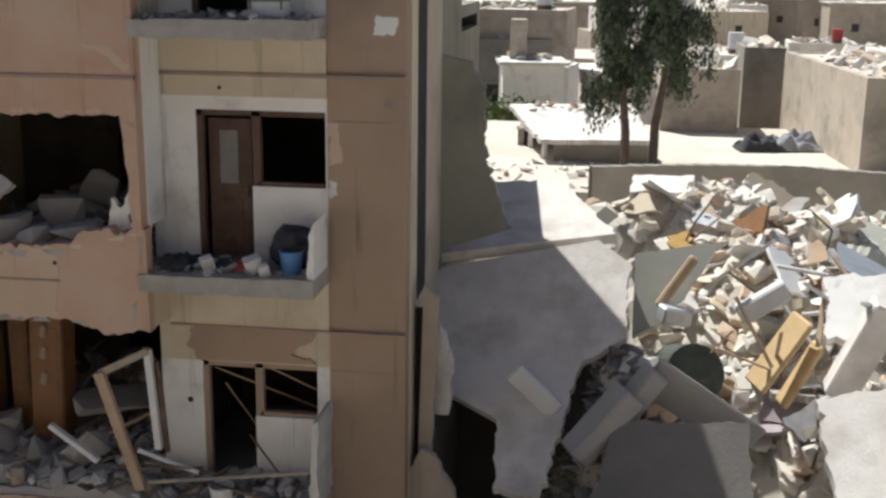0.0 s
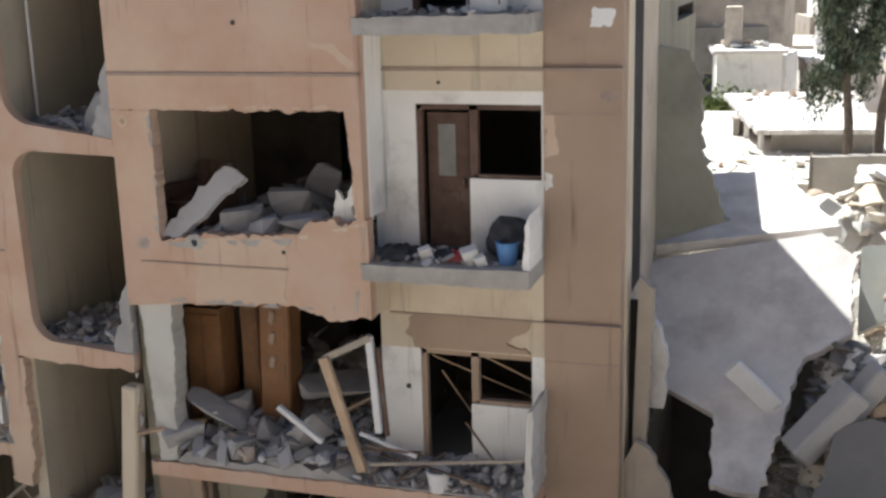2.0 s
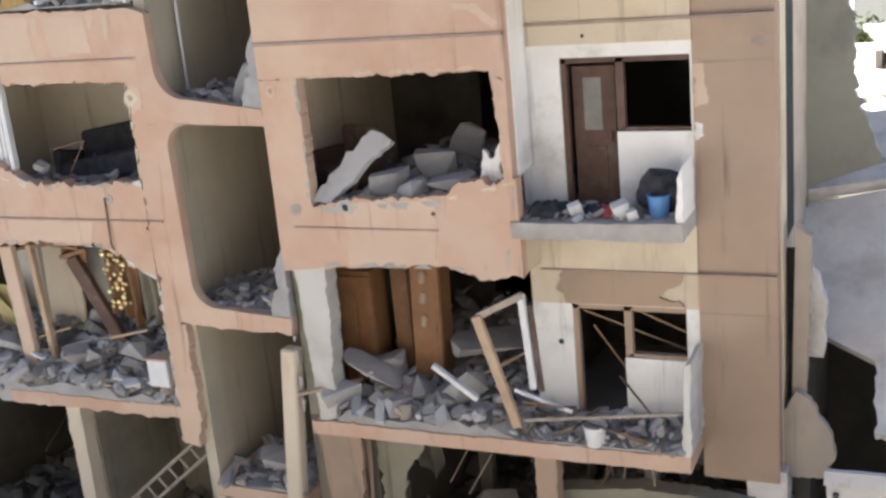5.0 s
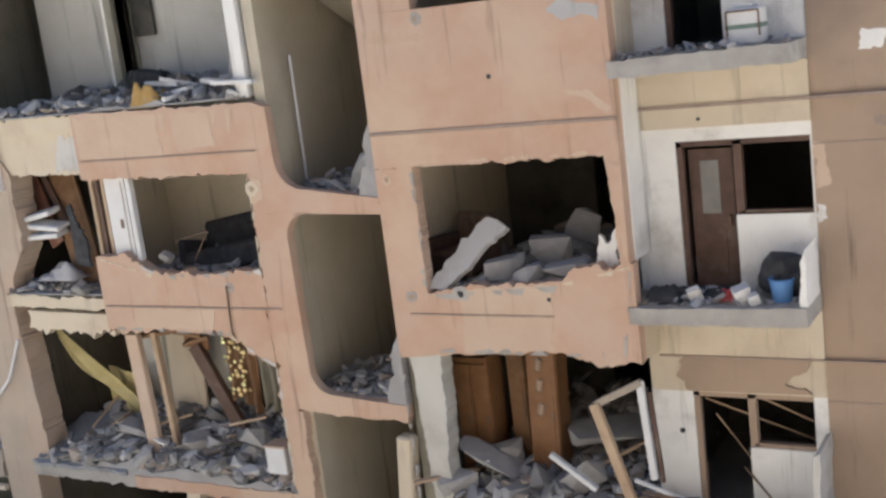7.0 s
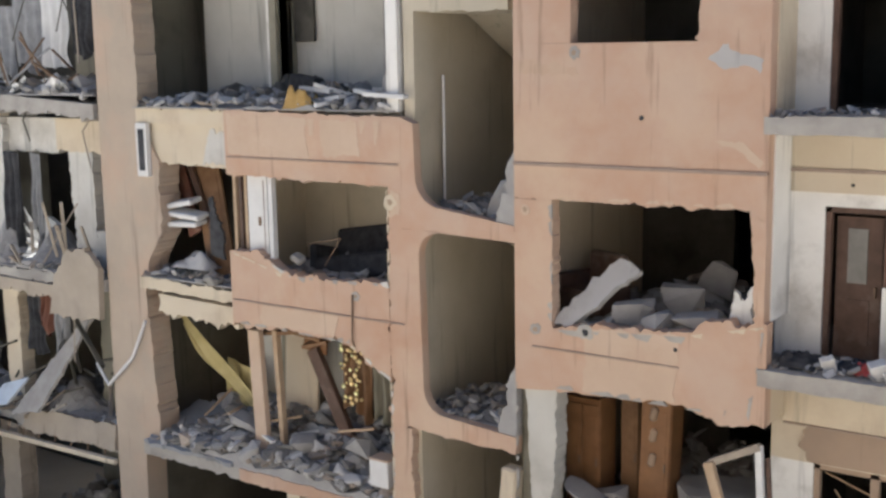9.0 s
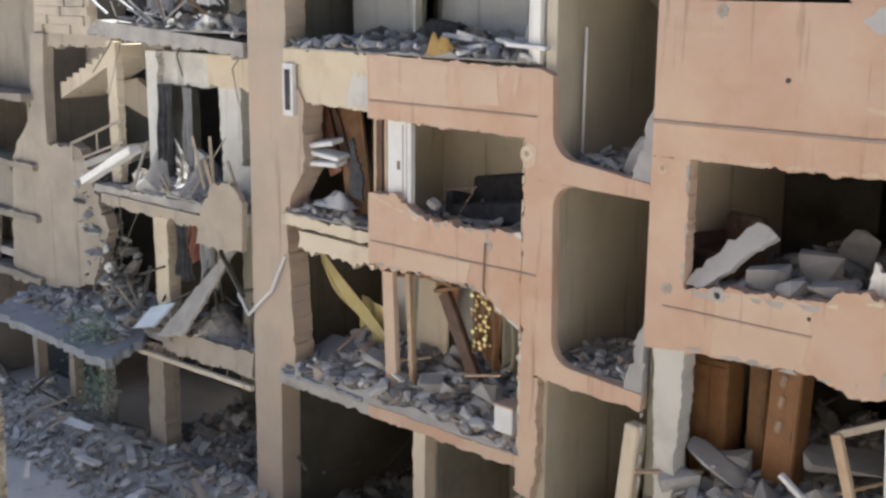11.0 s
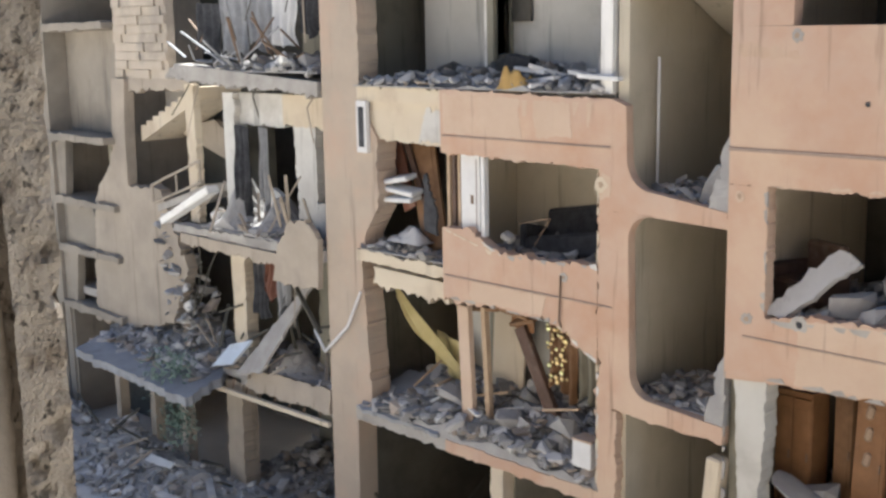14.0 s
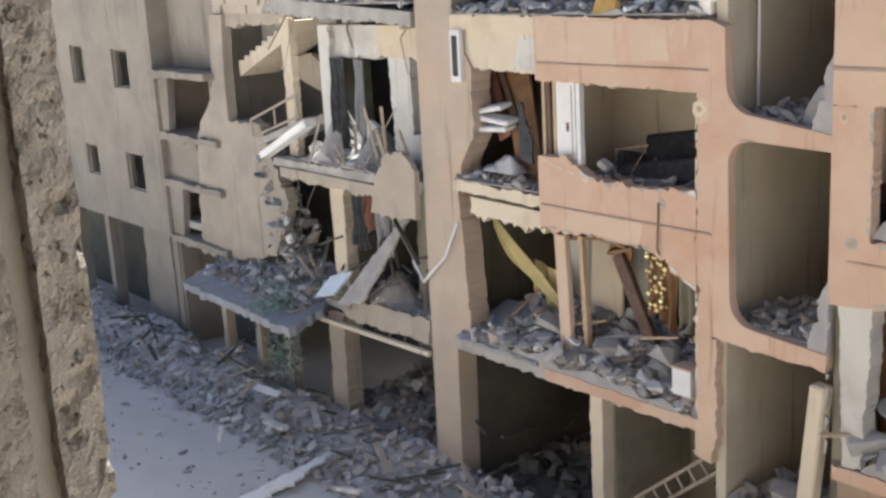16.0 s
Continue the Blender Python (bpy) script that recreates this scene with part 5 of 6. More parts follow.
cloth("pale_blanket", "pale blue blanket in the street rubble", -11.6, 0.0, 0.62, 0.7, 0.5, 0.25, ZINC, 7, 10)
# wooden beams fallen inside the lower window and door
for a, b in (((-4.4, 1.1, 4.55), (-3.1, 1.5, 3.9)), ((-3.65, 1.05, 4.6), (-3.0, 1.3, 4.2)), ((-4.3, 1.2, 4.3), (-3.9, 1.6, 3.4))):
    solo("lath", rod(a, b, 0.014, 5), TIMBER, "thin lath fallen across the door opening", "debris")
ac = thing("armchair", "dusty dark brown armchair behind the window hole", "armchair", at=(-7.62, 1.0, 6.1))
ac.rotation_euler = (0, 0, radians(-20))
part("seat", box(-0.35, 0.35, -0.35, 0.3, 0.15, 0.5, 0.05), DARKWOOD, ac)
part("backrest", box(-0.35, 0.35, 0.2, 0.38, 0.4, 0.95, 0.05), DARKWOOD, ac)
for x in (-0.45, 0.33):
    part("armrest", box(x, x + 0.13, -0.35, 0.3, 0.1, 0.68, 0.04), DARKWOOD, ac)
# ladder on the ground floor
lad = thing("ladder", "dusty wooden ladder leaning on the wall", "ladder")
for k in (-0.14, 0.14):
    part("rail", rod((-12.25 - 0.63 * k, 0.5, 0.75 + 0.77 * k), (-10.35 - 0.63 * k, 0.55, 2.3 + 0.77 * k), 0.03, 6), GREIGE, lad)
for i in range(8):
    u = (i + 0.5) / 8
    x, z = -12.25 + 1.9 * u, 0.75 + 1.55 * u
    part("rung", rod((x + 0.63 * 0.14, 0.5 + 0.05 * u, z - 0.77 * 0.14), (x - 0.63 * 0.14, 0.5 + 0.05 * u, z + 0.77 * 0.14), 0.022, 5), GREIGE, lad)
# table left standing in the ground floor room
tb = thing("table", "broken metal table standing in ground floor debris", "table", at=(-6.6, 1.2, 0.55))
part("tabletop", _cb(0.62, 0.5, 0.04, pose(0.05, 0, 0.45, 55, 8, 0), 0.005), SHADE_DARK, tb)
for x in (-0.7, 0.0, 0.7):
    part("leg", box(x - 0.02, x + 0.02, -0.28, -0.24, -0.3, 0.3 + 0.1 * x), SHADE_DARK, tb)
part("rail", rod((-0.8, -0.26, 0.2), (1.1, -0.26, 0.12), 0.02, 5), SHADE_DARK, tb)
# hanging laths and cables below the first floor slab
for i in range(12):
    x = random.uniform(-7.4, -2.6)
    l = random.uniform(0.4, 1.6)
    solo("cable", wire([(x, 0.5 + random.random(), 2.9), (x + random.uniform(-0.1, 0.1), 0.6 + random.random(), 2.9 - l * 0.5), (x + random.uniform(-0.35, 0.35), 0.6, 2.9 - l)], 0.014, 4), GREIGE if i % 2 else STEEL, "loose cable hanging from the torn slab", "cable", "hanging cables")

solo("torn_cloth", wire([(-4.06, 1.1, 1.95), (-4.12, 1.08, 1.5), (-4.0, 1.05, 1.2), (-3.98, 1.1, 0.8), (-3.86, 1.1, 0.35)], 0.035, 6), GREIGE, "twisted pale cloth hanging from the beam", "cloth")
solo("torn_cloth", wire([(-4.05, 1.1, 1.5), (-3.92, 1.08, 1.3), (-4.02, 1.05, 1.0)], 0.025, 5), GREIGE, "twisted pale cloth hanging from the beam", "cloth")
# cloths hanging under the torn slab
for xa, xb, y, z, l, mt, sd in ((-8.05, -7.55, 0.45, 2.85, 1.9, TAN, 31), (-7.6, -7.2, 0.8, 2.85, 1.7, SHADE_DARK, 32), (-7.25, -6.75, 1.1, 2.85, 1.2, SHADE_DARK, 33)):
    DRAPES.append((xa, xb, y, z, l, mt, sd))

# ---- things in the torn rooms beyond the stair ----
sofa = thing("sofa", "overturned dark sofa in the torn bedroom", "sofa", at=(-11.65, 1.2, 6.05))
sofa.rotation_euler = (radians(-14), radians(-9), radians(4))
part("back", box(-0.95, 0.75, 0.2, 0.42, 0.2, 1.15, 0.05), BLACKISH, sofa)
part("seat", box(-0.95, 0.75, -0.4, 0.2, 0.2, 0.62, 0.06), BLACKISH, sofa)
for x in (-1.05, 0.75):
    part("armrest", box(x, x + 0.14, -0.4, 0.4, 0.15, 0.85, 0.04), BLACKISH, sofa)
chair = thing("folding_chair", "bent thin metal chair frame in the rubble", "chair")
for a, b in (((-11.95, 0.35, 6.6), (-11.65, 0.4, 7.05)), ((-12.35, 0.4, 6.9), (-11.65, 0.4, 7.05))):
    part("leg", rod(a, b, 0.009, 6), STEEL, chair)
solo("cushion", _cb(0.22, 0.2, 0.12, pose(-12.45, 0.3, 6.68, 20, 30, 10), 0.04), CONC, "small white cushion in the rubble", "cushion")
for x, z, ry, w, mt, l in ((-14.78, 7.15, -19, 0.6, WOOD, 2.1), (-15.45, 7.45, -27, 0.3, REDWOOD, 1.4), (-14.1, 7.1, -14, 0.14, DARKWOOD, 1.9), (-15.15, 7.6, -32, 0.12, DARKWOOD, 1.5)):
    d = thing("door_leaf", "red brown door leaf fallen at an angle", "door", "fallen doors", at=(x, 0.75, z))
    d.rotation_euler = (radians(-12), radians(ry), radians(6))
    part("panel", box(-w / 2, w / 2, -0.025, 0.025, -l / 2, l / 2, 0.005), mt, d)
    part("moulding", box(-w / 2 + 0.08, w / 2 - 0.08, -0.035, -0.025, -l / 2 + 0.15, -0.1, 0.004), mt, d)
    part("moulding", box(-w / 2 + 0.08, w / 2 - 0.08, -0.035, -0.025, 0.1, l / 2 - 0.15, 0.004), mt, d)
# Black plate drawn in for the dark hole by the door leaf.
solo("dark_rag", sheet_xz(jag([(-14.5, 6.55), (-14.15, 6.5), (-14.2, 7.0), (-14.35, 7.3), (-14.42, 7.55), (-14.5, 7.5), (-14.48, 7.2)], range(7), 0.06, 0.03, 5), 0.36, 0.4), BLACKISH, "irregular black patch standing for a dark hole", "cloth")
# Near black wall gives the recess its shade by colour.
part("partition", box(-15.5, -13.75, 1.3, 1.45, 6.06, 8.82), ROOM_DARK, building)
for x, z, ry in ((-15.25, 7.38, -10), (-15.1, 7.2, 4), (-15.15, 7.05, -3)):
    solo("white_shelf", _cb(0.75, 0.3, 0.09, pose(x, 0.45, z, 10, ry, 0), 0.02), WHITEPL, "white shelf board hanging from the wall", "shelf")
cloth("white_sheet", "crumpled white sheet on the rubble", -14.9, 0.5, 6.3, 0.9, 0.6, 0.42, LIGHTPANEL, 9)
for i, x in enumerate((-13.75, -13.62, -13.5)):
    solo("door_post", box(x, x + 0.06, 0.22, 0.3, 6.7, 8.0), TIMBER if i != 1 else DARKWOOD, "splintered door post beside the window", "post")
# first floor: gold curtain, yellow blanket, posts
bm = bmesh.new()
for i in range(5):
    for j in range(14):
        x, z = -12.14 + i * 0.095, 5.28 - j * 0.078
        if random.random() < 0.6:
            bmesh.ops.create_icosphere(bm, subdivisions=1, radius=random.choice((0.03, 0.038, 0.055)), matrix=Matrix.Translation((x + random.uniform(-0.03, 0.03), 0.9 + random.uniform(-0.03, 0.03), z)) @ Matrix.Diagonal((1, 0.4, 1, 1)))
solo("bead_curtain", bm, GOLD, "glittering gold bead curtain in the torn room", "curtain", kind="stuff", smooth=True)


def drape(name, label, top_a, top_b, drop, sag, material, folds=5, seed=0):
    a, b = Vector(top_a), Vector(top_b)
    bm = bmesh.new()
    nu, nv = 28, 14
    g = []
    for i in range(nu + 1):
        u = i / nu
        p = a.lerp(b, u)
        row = []
        for j in range(nv + 1):
            v = j / nv
            y = math.sin(u * folds * 6.28 + seed) * 0.05 * (0.4 + v) + noise.noise(Vector((u * 3 + seed, v * 2, 0))) * 0.1 * v
            s = sag * math.sin(u * 3.14) * v
            row.append(bm.verts.new((p.x + noise.noise(Vector((seed, v * 3, u))) * 0.12 * v, p.y + y, p.z - drop * v * (0.8 + 0.35 * noise.noise(Vector((u * 2, seed, 1)))) - s)))
        g.append(row)
    for i in range(nu):
        for j in range(nv):
            bm.faces.new((g[i][j], g[i + 1][j], g[i + 1][j + 1], g[i][j + 1]))
    return solo(name, bm, material, label, "curtain", smooth=True)


for xa, xb, y, z, l, mt, sd in DRAPES:
    drape("brown_cloth", "dusty brown cloth hanging under the torn slab", (xa, y, z), (xb, y + 0.1, z), l, 0.1, mt, 2, sd)
drape("brown_cloth", "dark brown curtain behind the gold beads", (-12.2, 1.0, 5.4), (-11.6, 1.0, 5.4), 1.7, 0.0, WOOD, 3, 41)
drape("pale_cloth", "dusty grey curtain beside the gold beads", (-11.6, 1.05, 5.45), (-11.0, 1.05, 5.45), 1.9, 0.0, INNER, 3, 42)
drape("yellow_blanket", "yellow blanket hanging down in a fold", (-15.9, 0.9, 5.35), (-14.4, 1.1, 3.95), 0.32, 0.15, YELLOW, 1, 3)
drape("yellow_blanket", "yellow blanket hanging down in a fold", (-15.2, 1.3, 4.5), (-14.4, 1.2, 4.35), 0.75, 0.1, YELLOW, 2, 5)
for x0, z0, x1, z1, w, mt, y in ((-13.52, 5.4, -13.42, 3.2, 0.26, PINKPALE, 0.35), (-13.2, 5.4, -13.1, 3.4, 0.1, TIMBER, 0.5), (-12.75, 5.05, -12.0, 3.6, 0.24, DARKWOOD, 0.9), (-13.85, 5.4, -13.75, 3.4, 0.07, BLACKISH, 0.6)):
    solo("fallen_post", _cb(w, 0.12, math.hypot(x1 - x0, z1 - z0), pose((x0 + x1) / 2, y, (z0 + z1) / 2, 0, -math.degrees(math.atan2(x1 - x0, z0 - z1)), 0), 0.01), mt, "loose post standing in the torn room", "post")
part("partition", box(-14.6, -12.2, 1.6, 1.75, 3.07, 5.86), INNERW, building, "pale plastered wall of the torn room")
solo("inner_door", _cb(0.7, 0.06, 1.9, pose(-13.3, 1.2, 4.4, 0, 3, 4), 0.01), CREAM, "pale door leaf standing inside the torn room", "door")
for x, z, w, ry in ((-13.2, 5.38, 0.7, -8), (-12.6, 5.42, 0.8, 6), (-12.35, 5.3, 0.55, -16)):
    solo("lintel_board", _cb(w, 0.3, 0.06, pose(x, 0.6, z, 14, ry, 0), 0.01), WOOD, "brown ceiling board hanging loose", "board")
solo("honey_panel", _cb(0.5, 0.04, 0.22, pose(-12.75, 0.95, 5.1, 0, 6, 0), 0.008), ORANGEWOOD, "honey coloured panel hanging under the slab", "board")
# Black block put in for the unlit opening at the room's edge.
solo("dark_cabinet", box(-11.1, -10.5, 1.4, 1.9, 3.6, 5.3, 0.02), BLACKISH, "black block standing for the dark opening of the torn room", "cabinet")
pk = thing("carton", "pale pink carton on the slab edge", "box", at=(-10.75, 0.1, 3.35))
part("body", box(-0.18, 0.18, -0.05, 0.25, 0, 0.42, 0.01), WHITEPL, pk)
part("lid", box(-0.19, 0.19, -0.06, 0.26, 0.42, 0.45, 0.005), PINKPALE, pk)
# open top floor
cloth("foam_block", "torn mustard foam piece at the slab edge", -12.2, 0.25, 8.98, 0.65, 0.4, 0.5, MUSTARD, 12)
solo("dark_door", box(-11.62, -10.75, 1.55, 1.6, 9.05, 11.2, 0.01), BLACKISH, "dark door standing open on the top floor", "door")
solo("white_door", box(-13.95, -13.6, 1.5, 1.6, 9.3, 11.6, 0.01), WHITEPL, "white door frame on the top floor", "door")
# Solid dark plate; the unlit window opening is only its colour.
solo("dark_window", box(-13.58, -13.15, 1.62, 1.69, 10.05, 11.6, 0.01), ROOM_DARK, "dark plate standing for a window opening in the pale back wall", "window")
for x, w, h in ((-13.6, 0.5, 0.5), (-12.9, 0.35, 0.45), (-12.4, 0.4, 0.35), (-14.8, 0.6, 0.35)):
    mound("debris_cone", "dark heap of debris against the back wall", x - w, x + w, 0.9, 1.6, lambda px, py: 9.02 + h * math.exp(-((px - x) / (w * 0.6)) ** 2 - ((py - 1.4) / 0.35) ** 2), 9.02, RUB_SHADE, 0.08, 0.06)
solo("stove", _cb(0.45, 0.4, 0.4, pose(-12.9, 1.1, 9.3, 0, 12, 20), 0.03), BLACKISH, "blackened stove lying among debris", "stove")

# ---- the wing: curtains, cables and bars ----
# The black drape at x -20.2, z 8.1 imitates the dark room behind.
for i, (x, z, w, l, mt) in enumerate(((-20.3, 10.9, 0.9, 1.7, CURTAIN), (-19.4, 11.0, 0.8, 1.6, CURTAIN), (-18.6, 11.2, 0.7, 1.8, WHITEPL), (-17.7, 11.2, 0.6, 1.6, BLACKISH), (-21.2, 10.6, 0.8, 1.2, BLACKISH), (-20.2, 8.1, 0.45, 2.0, BLACKISH), (-19.45, 8.1, 0.25, 1.9, CURTAIN), (-19.0, 5.5, 0.4, 1.4, CURTAIN), (-19.8, 5.6, 0.5, 1.8, BLACKISH), (-19.4, 5.6, 0.3, 1.2, REDWOOD))):
    drape("torn_curtain", "torn dusty curtain hanging in the wrecked wing", (x - w / 2, 0.55, z), (x + w / 2, 0.6, z - 0.05), l, 0.05, mt, 3, i)
for i in range(11):
    x = random.uniform(-22, -17.2)
    z = random.choice((5.6, 9.0, 9.1, 11.5))
    l = random.uniform(0.5, 1.8)
    solo("cable", wire([(x, 0.1 + random.random() * 0.3, z), (x + random.uniform(-0.1, 0.1), 0.1, z - l * 0.4), (x + random.uniform(-0.5, 0.5), 0.05, z - l)], 0.016, 4), SHADE_DARK if i % 3 else GREIGE, "loose cable hanging in the wrecked wing", "cable", "hanging cables")
solo("cable", wire([(-15.95, 0.1, 5.3), (-16.3, 0.05, 4.6), (-17.0, 0.05, 4.0), (-17.5, 0.2, 4.3)], 0.03, 5), WHITEPL, "white cable torn out of the facade", "cable")
solo("cable", wire([(-11.1, -0.02, 6.3), (-11.12, -0.03, 5.6), (-11.1, 0.0, 5.5)], 0.015, 4), STEEL, "thin cable running down the parapet", "cable")
solo("loose_board", slab4((-19.9, -0.1, 3.0), (-18.9, -0.1, 3.2), (-18.1, 0.6, 5.0), (-18.4, 0.7, 4.9), 0.06, 21, 0.03), CONC, "grey wall panel fallen at an angle", "panel")
solo("window_leaf", slab4((-20.7, -0.15, 3.0), (-19.9, -0.15, 3.2), (-19.5, 0.1, 3.75), (-20.3, 0.1, 3.5), 0.05, 22, 0.01), ZINC, "bluish window leaf lying on the wreck", "window")
solo("balcony_front", slab4((-19.95, 0.18, 2.64), (-17.05, 0.18, 2.7), (-17.05, 0.24, 3.2), (-19.7, 0.24, 3.05), 0.1, 23, 0.04), GREIGE, "broken balcony front slab", "parapet")

def leaves(name, label, centres, n, size, spread, material, parent=None, droop=0.0):
    """Many small leaf blades round the centres, in one mesh."""
    vs, fs = [], []
    for _ in range(n):
        c = random.choice(centres)
        p = Vector(c) + Vector((random.gauss(0, spread), random.gauss(0, spread), random.gauss(0, spread * 1.2)))
        d = Vector((random.uniform(-1, 1), random.uniform(-1, 1), random.uniform(-1, 1) - droop)).normalized()
        w = d.cross(Vector((random.uniform(-1, 1), random.uniform(-1, 1), 0.3))).normalized()
        l = size * random.uniform(0.6, 1.4)
        k = len(vs)
        vs += [p - d * l / 2, p + w * l * 0.16, p + d * l / 2, p - w * l * 0.16]
        fs.append((k, k + 1, k + 2, k + 3))
    me = bpy.data.meshes.new(name)
    me.from_pydata([v[:] for v in vs], [], fs)
    me.materials.append(material)
    ob = new(name, me)
    if parent is not None:
        ob.parent = parent
    if label:
        ob["label"] = label
    return ob


bush = thing("shrub", "dusty green creeper hanging at the canopy edge", "plant")
leaves("foliage", "", [(-21.6 + random.uniform(-0.5, 0.4), -0.5 + random.uniform(-0.3, 0.3), 2.2 + random.uniform(-0.9, 0.8)) for _ in range(20)], 900, 0.13, 0.16, GREEN, bush)

sticks("splintered batten stuck in the wrecked wing", 16, -21.8, -17.4, 0.0, 0.8, 5.95, 6.3, 0.4, 1.3, 0.03, GREIGE, steep=1.3)
sticks("splintered batten stuck in the wrecked wing", 9, -21.6, -17.4, -0.1, 0.6, 2.9, 3.3, 0.3, 1.0, 0.03, GREIGE, steep=1.3)
sticks("splintered batten stuck in the wrecked wing", 12, -21.6, -17.4, 0.0, 0.8, 9.2, 9.5, 0.4, 1.4, 0.03, CURTAIN, steep=1.4)
for i in range(14):
    big_chunk(random.uniform(-21.8, -17.3), random.uniform(0.15, 0.7), random.choice((6.1, 3.1, 9.4)), random.uniform(0.25, 0.6), random.uniform(0.2, 0.4), random.uniform(0.12, 0.3), random.uniform(-30, 30), random.uniform(-30, 30), random.uniform(0, 180), random.choice((DUSTY, WHITE, CONC)))

def edge_z(x, y):
    return 3.0 + 3.2 * min(1.0, max(0.0, (-x - 22.0) / 1.4)) * random.random()


rubble("clinging_rubble", "broken masonry clinging to the torn wall edge", heap_spots(260, -23.5, -22.1, 0.3, 1.2, edge_z, 0.06, 0.34, 2.2), RUB)
for cx, w, h, z in ((-20.5, 0.34, 1.25, 5.9), (-19.2, 0.3, 0.9, 5.9), (-18.9, 0.6, 0.9, 2.86)):
    mound("debris_cone", "steep cone of grey plaster debris on the wing floor", cx - 0.9, cx + 0.9, 0.2, 1.1, lambda x, y: z + h * math.exp(-abs(x - cx) / w - ((y - 0.8) / 0.5) ** 2), z, DUSTY, 0.07, 0.03)

# ---- collapsed house beside the block ----


def heap_z(x, y):
    h = 4.9 * math.exp(-((x - 6.0) / 4.6) ** 4 - ((y - 9.2) / 4.0) ** 2)
    h += 2.6 * math.exp(-((x - 2.9) / 2.2) ** 2 - ((y - 5.0) / 2.6) ** 2)
    h += 3.3 * math.exp(-((x - 5.7) / 2.9) ** 2 - ((y - 1.7) / 3.2) ** 2)
    h += 1.6 * math.exp(-((x - 0.6) / 1.0) ** 2 - ((y - 2.5) / 1.6) ** 2)
    h += 4.6 * math.exp(-((x + 0.2) / 1.7) ** 2 - ((y - 8.0) / 2.0) ** 2)
    h += 1.7 * math.exp(-((x - 2.0) / 1.6) ** 2 - ((y - 8.6) / 2.0) ** 2)
    h += 2.1 * math.exp(-((x - 0.9) / 1.1) ** 2 - ((y - 2.7) / 1.0) ** 2)
    return h + 0.3 * noise.noise(Vector((x * 0.9, y * 0.9, 0)))


mound("rubble_heap", "large heap of sunlit broken masonry", -1.7, 13, -4.5, 15, heap_z, -0.02, RUBW, 0.25, 0.13)
rubble("shaded_rubble", "small rubble under the tilted slabs, coloured dark for shade", heap_spots(1100, -0.4, 2.4, 0.5, 3.3, lambda x, y: heap_z(x, y) + 0.05, 0.05, 0.4, 2.2), HEAP_SHADE)
rubble("loose_rubble", "countless loose broken stones on the heap", heap_spots(4200, -1.5, 12, -4, 14, heap_z, 0.05, 0.42, 3.2) + heap_spots(3200, 1.2, 7, 1, 11, heap_z, 0.04, 0.5, 3.0), RUBW)
for i in range(80):
    x, y = random.uniform(0.9, 8.5), random.uniform(0.5, 11.5)
    big_chunk(x, y, heap_z(x, y) + 0.12, random.uniform(0.2, 0.75), random.uniform(0.2, 0.5), random.uniform(0.1, 0.35), random.uniform(-35, 35), random.uniform(-35, 35), random.uniform(0, 180), random.choice((PALE, RUBW, RUBW, WHITE, CREAM)), "pale broken masonry block on the sunlit heap", "masonry_block")

house2 = thing("collapsed_house", "collapsed house with tilted pale roof slabs", "building")


def poly_slab(pts, thick, broken, amp, seed):
    """A broken flat slab with the outline pts, which lie close to one plane."""
    pts = [Vector(p) for p in pts]
    o = sum(pts, Vector()) / len(pts)
    nz = Vector()
    for p, q in zip(pts, pts[1:] + pts[:1]):
        nz += (p - o).cross(q - o)
    nz.normalize()
    ex = (pts[1] - pts[0]).normalized()
    ex = (ex - nz * ex.dot(nz)).normalized()
    ey = nz.cross(ex)
    flat_pts = jag([((p - o).dot(ex), (p - o).dot(ey)) for p in pts], broken, 0.12, amp, seed)
    bm = bmesh.new()
    f = [bm.verts.new(o + ex * x + ey * y + nz * thick / 2) for x, y in flat_pts]
    g = [bm.verts.new(o + ex * x + ey * y - nz * thick / 2) for x, y in flat_pts]
    bm.faces.new(f)
    bm.faces.new(g[::-1])
    n = len(f)
    for i in range(n):
        bm.faces.new((f[i], g[i], g[(i + 1) % n], f[(i + 1) % n]))
    return bm


part("roof_slab", poly_slab([(-1.93, 4.08, 5.17), (-1.79, 2.47, 3.97), (-0.79, 1.94, 3.70), (-0.75, 1.11, 3.07), (-0.15, 1.02, 3.07), (0.1, 1.9, 3.75), (0.3, 2.6, 4.3), (0.91, 2.91, 4.64), (0.93, 3.94, 5.43), (0.47, 4.32, 5.66)], 0.14, (2, 3, 4, 5, 6, 7), 0.04, 5), PALE, house2, "tilted pale grey roof slab")
part("roof_slab", slab4((-2.0, 4.15, 5.25), (0.72, 4.45, 5.8), (-0.2, 6.6, 6.05), (-1.5, 6.5, 6.1), 0.16, 6, 0.06, (1, 2)), PALE, house2)
part("wall", poly_slab([(1.03, 4.6, 5.44), (1.03, 4.0, 4.3), (1.5, 4.0, 4.6), (1.85, 4.3, 5.1), (2.39, 4.6, 5.68)], 0.14, (2, 3), 0.04, 8), GREENSLAB, house2, "greenish painted wall slab standing in the heap")
# remains of a concrete frame on top of the heap
part("roof_slab", slab4((1.0, 8.2, 5.62), (2.0, 8.1, 5.66), (2.2, 8.9, 5.85), (1.1, 9.0, 5.8), 0.2, 9, 0.04), PALE, house2, "pale concrete slab left on two posts")
part("roof_slab", slab4((1.9, 7.8, 5.6), (2.8, 7.5, 4.8), (3.0, 8.1, 5.0), (2.1, 8.5, 5.75), 0.16, 19, 0.05), PALE, house2)
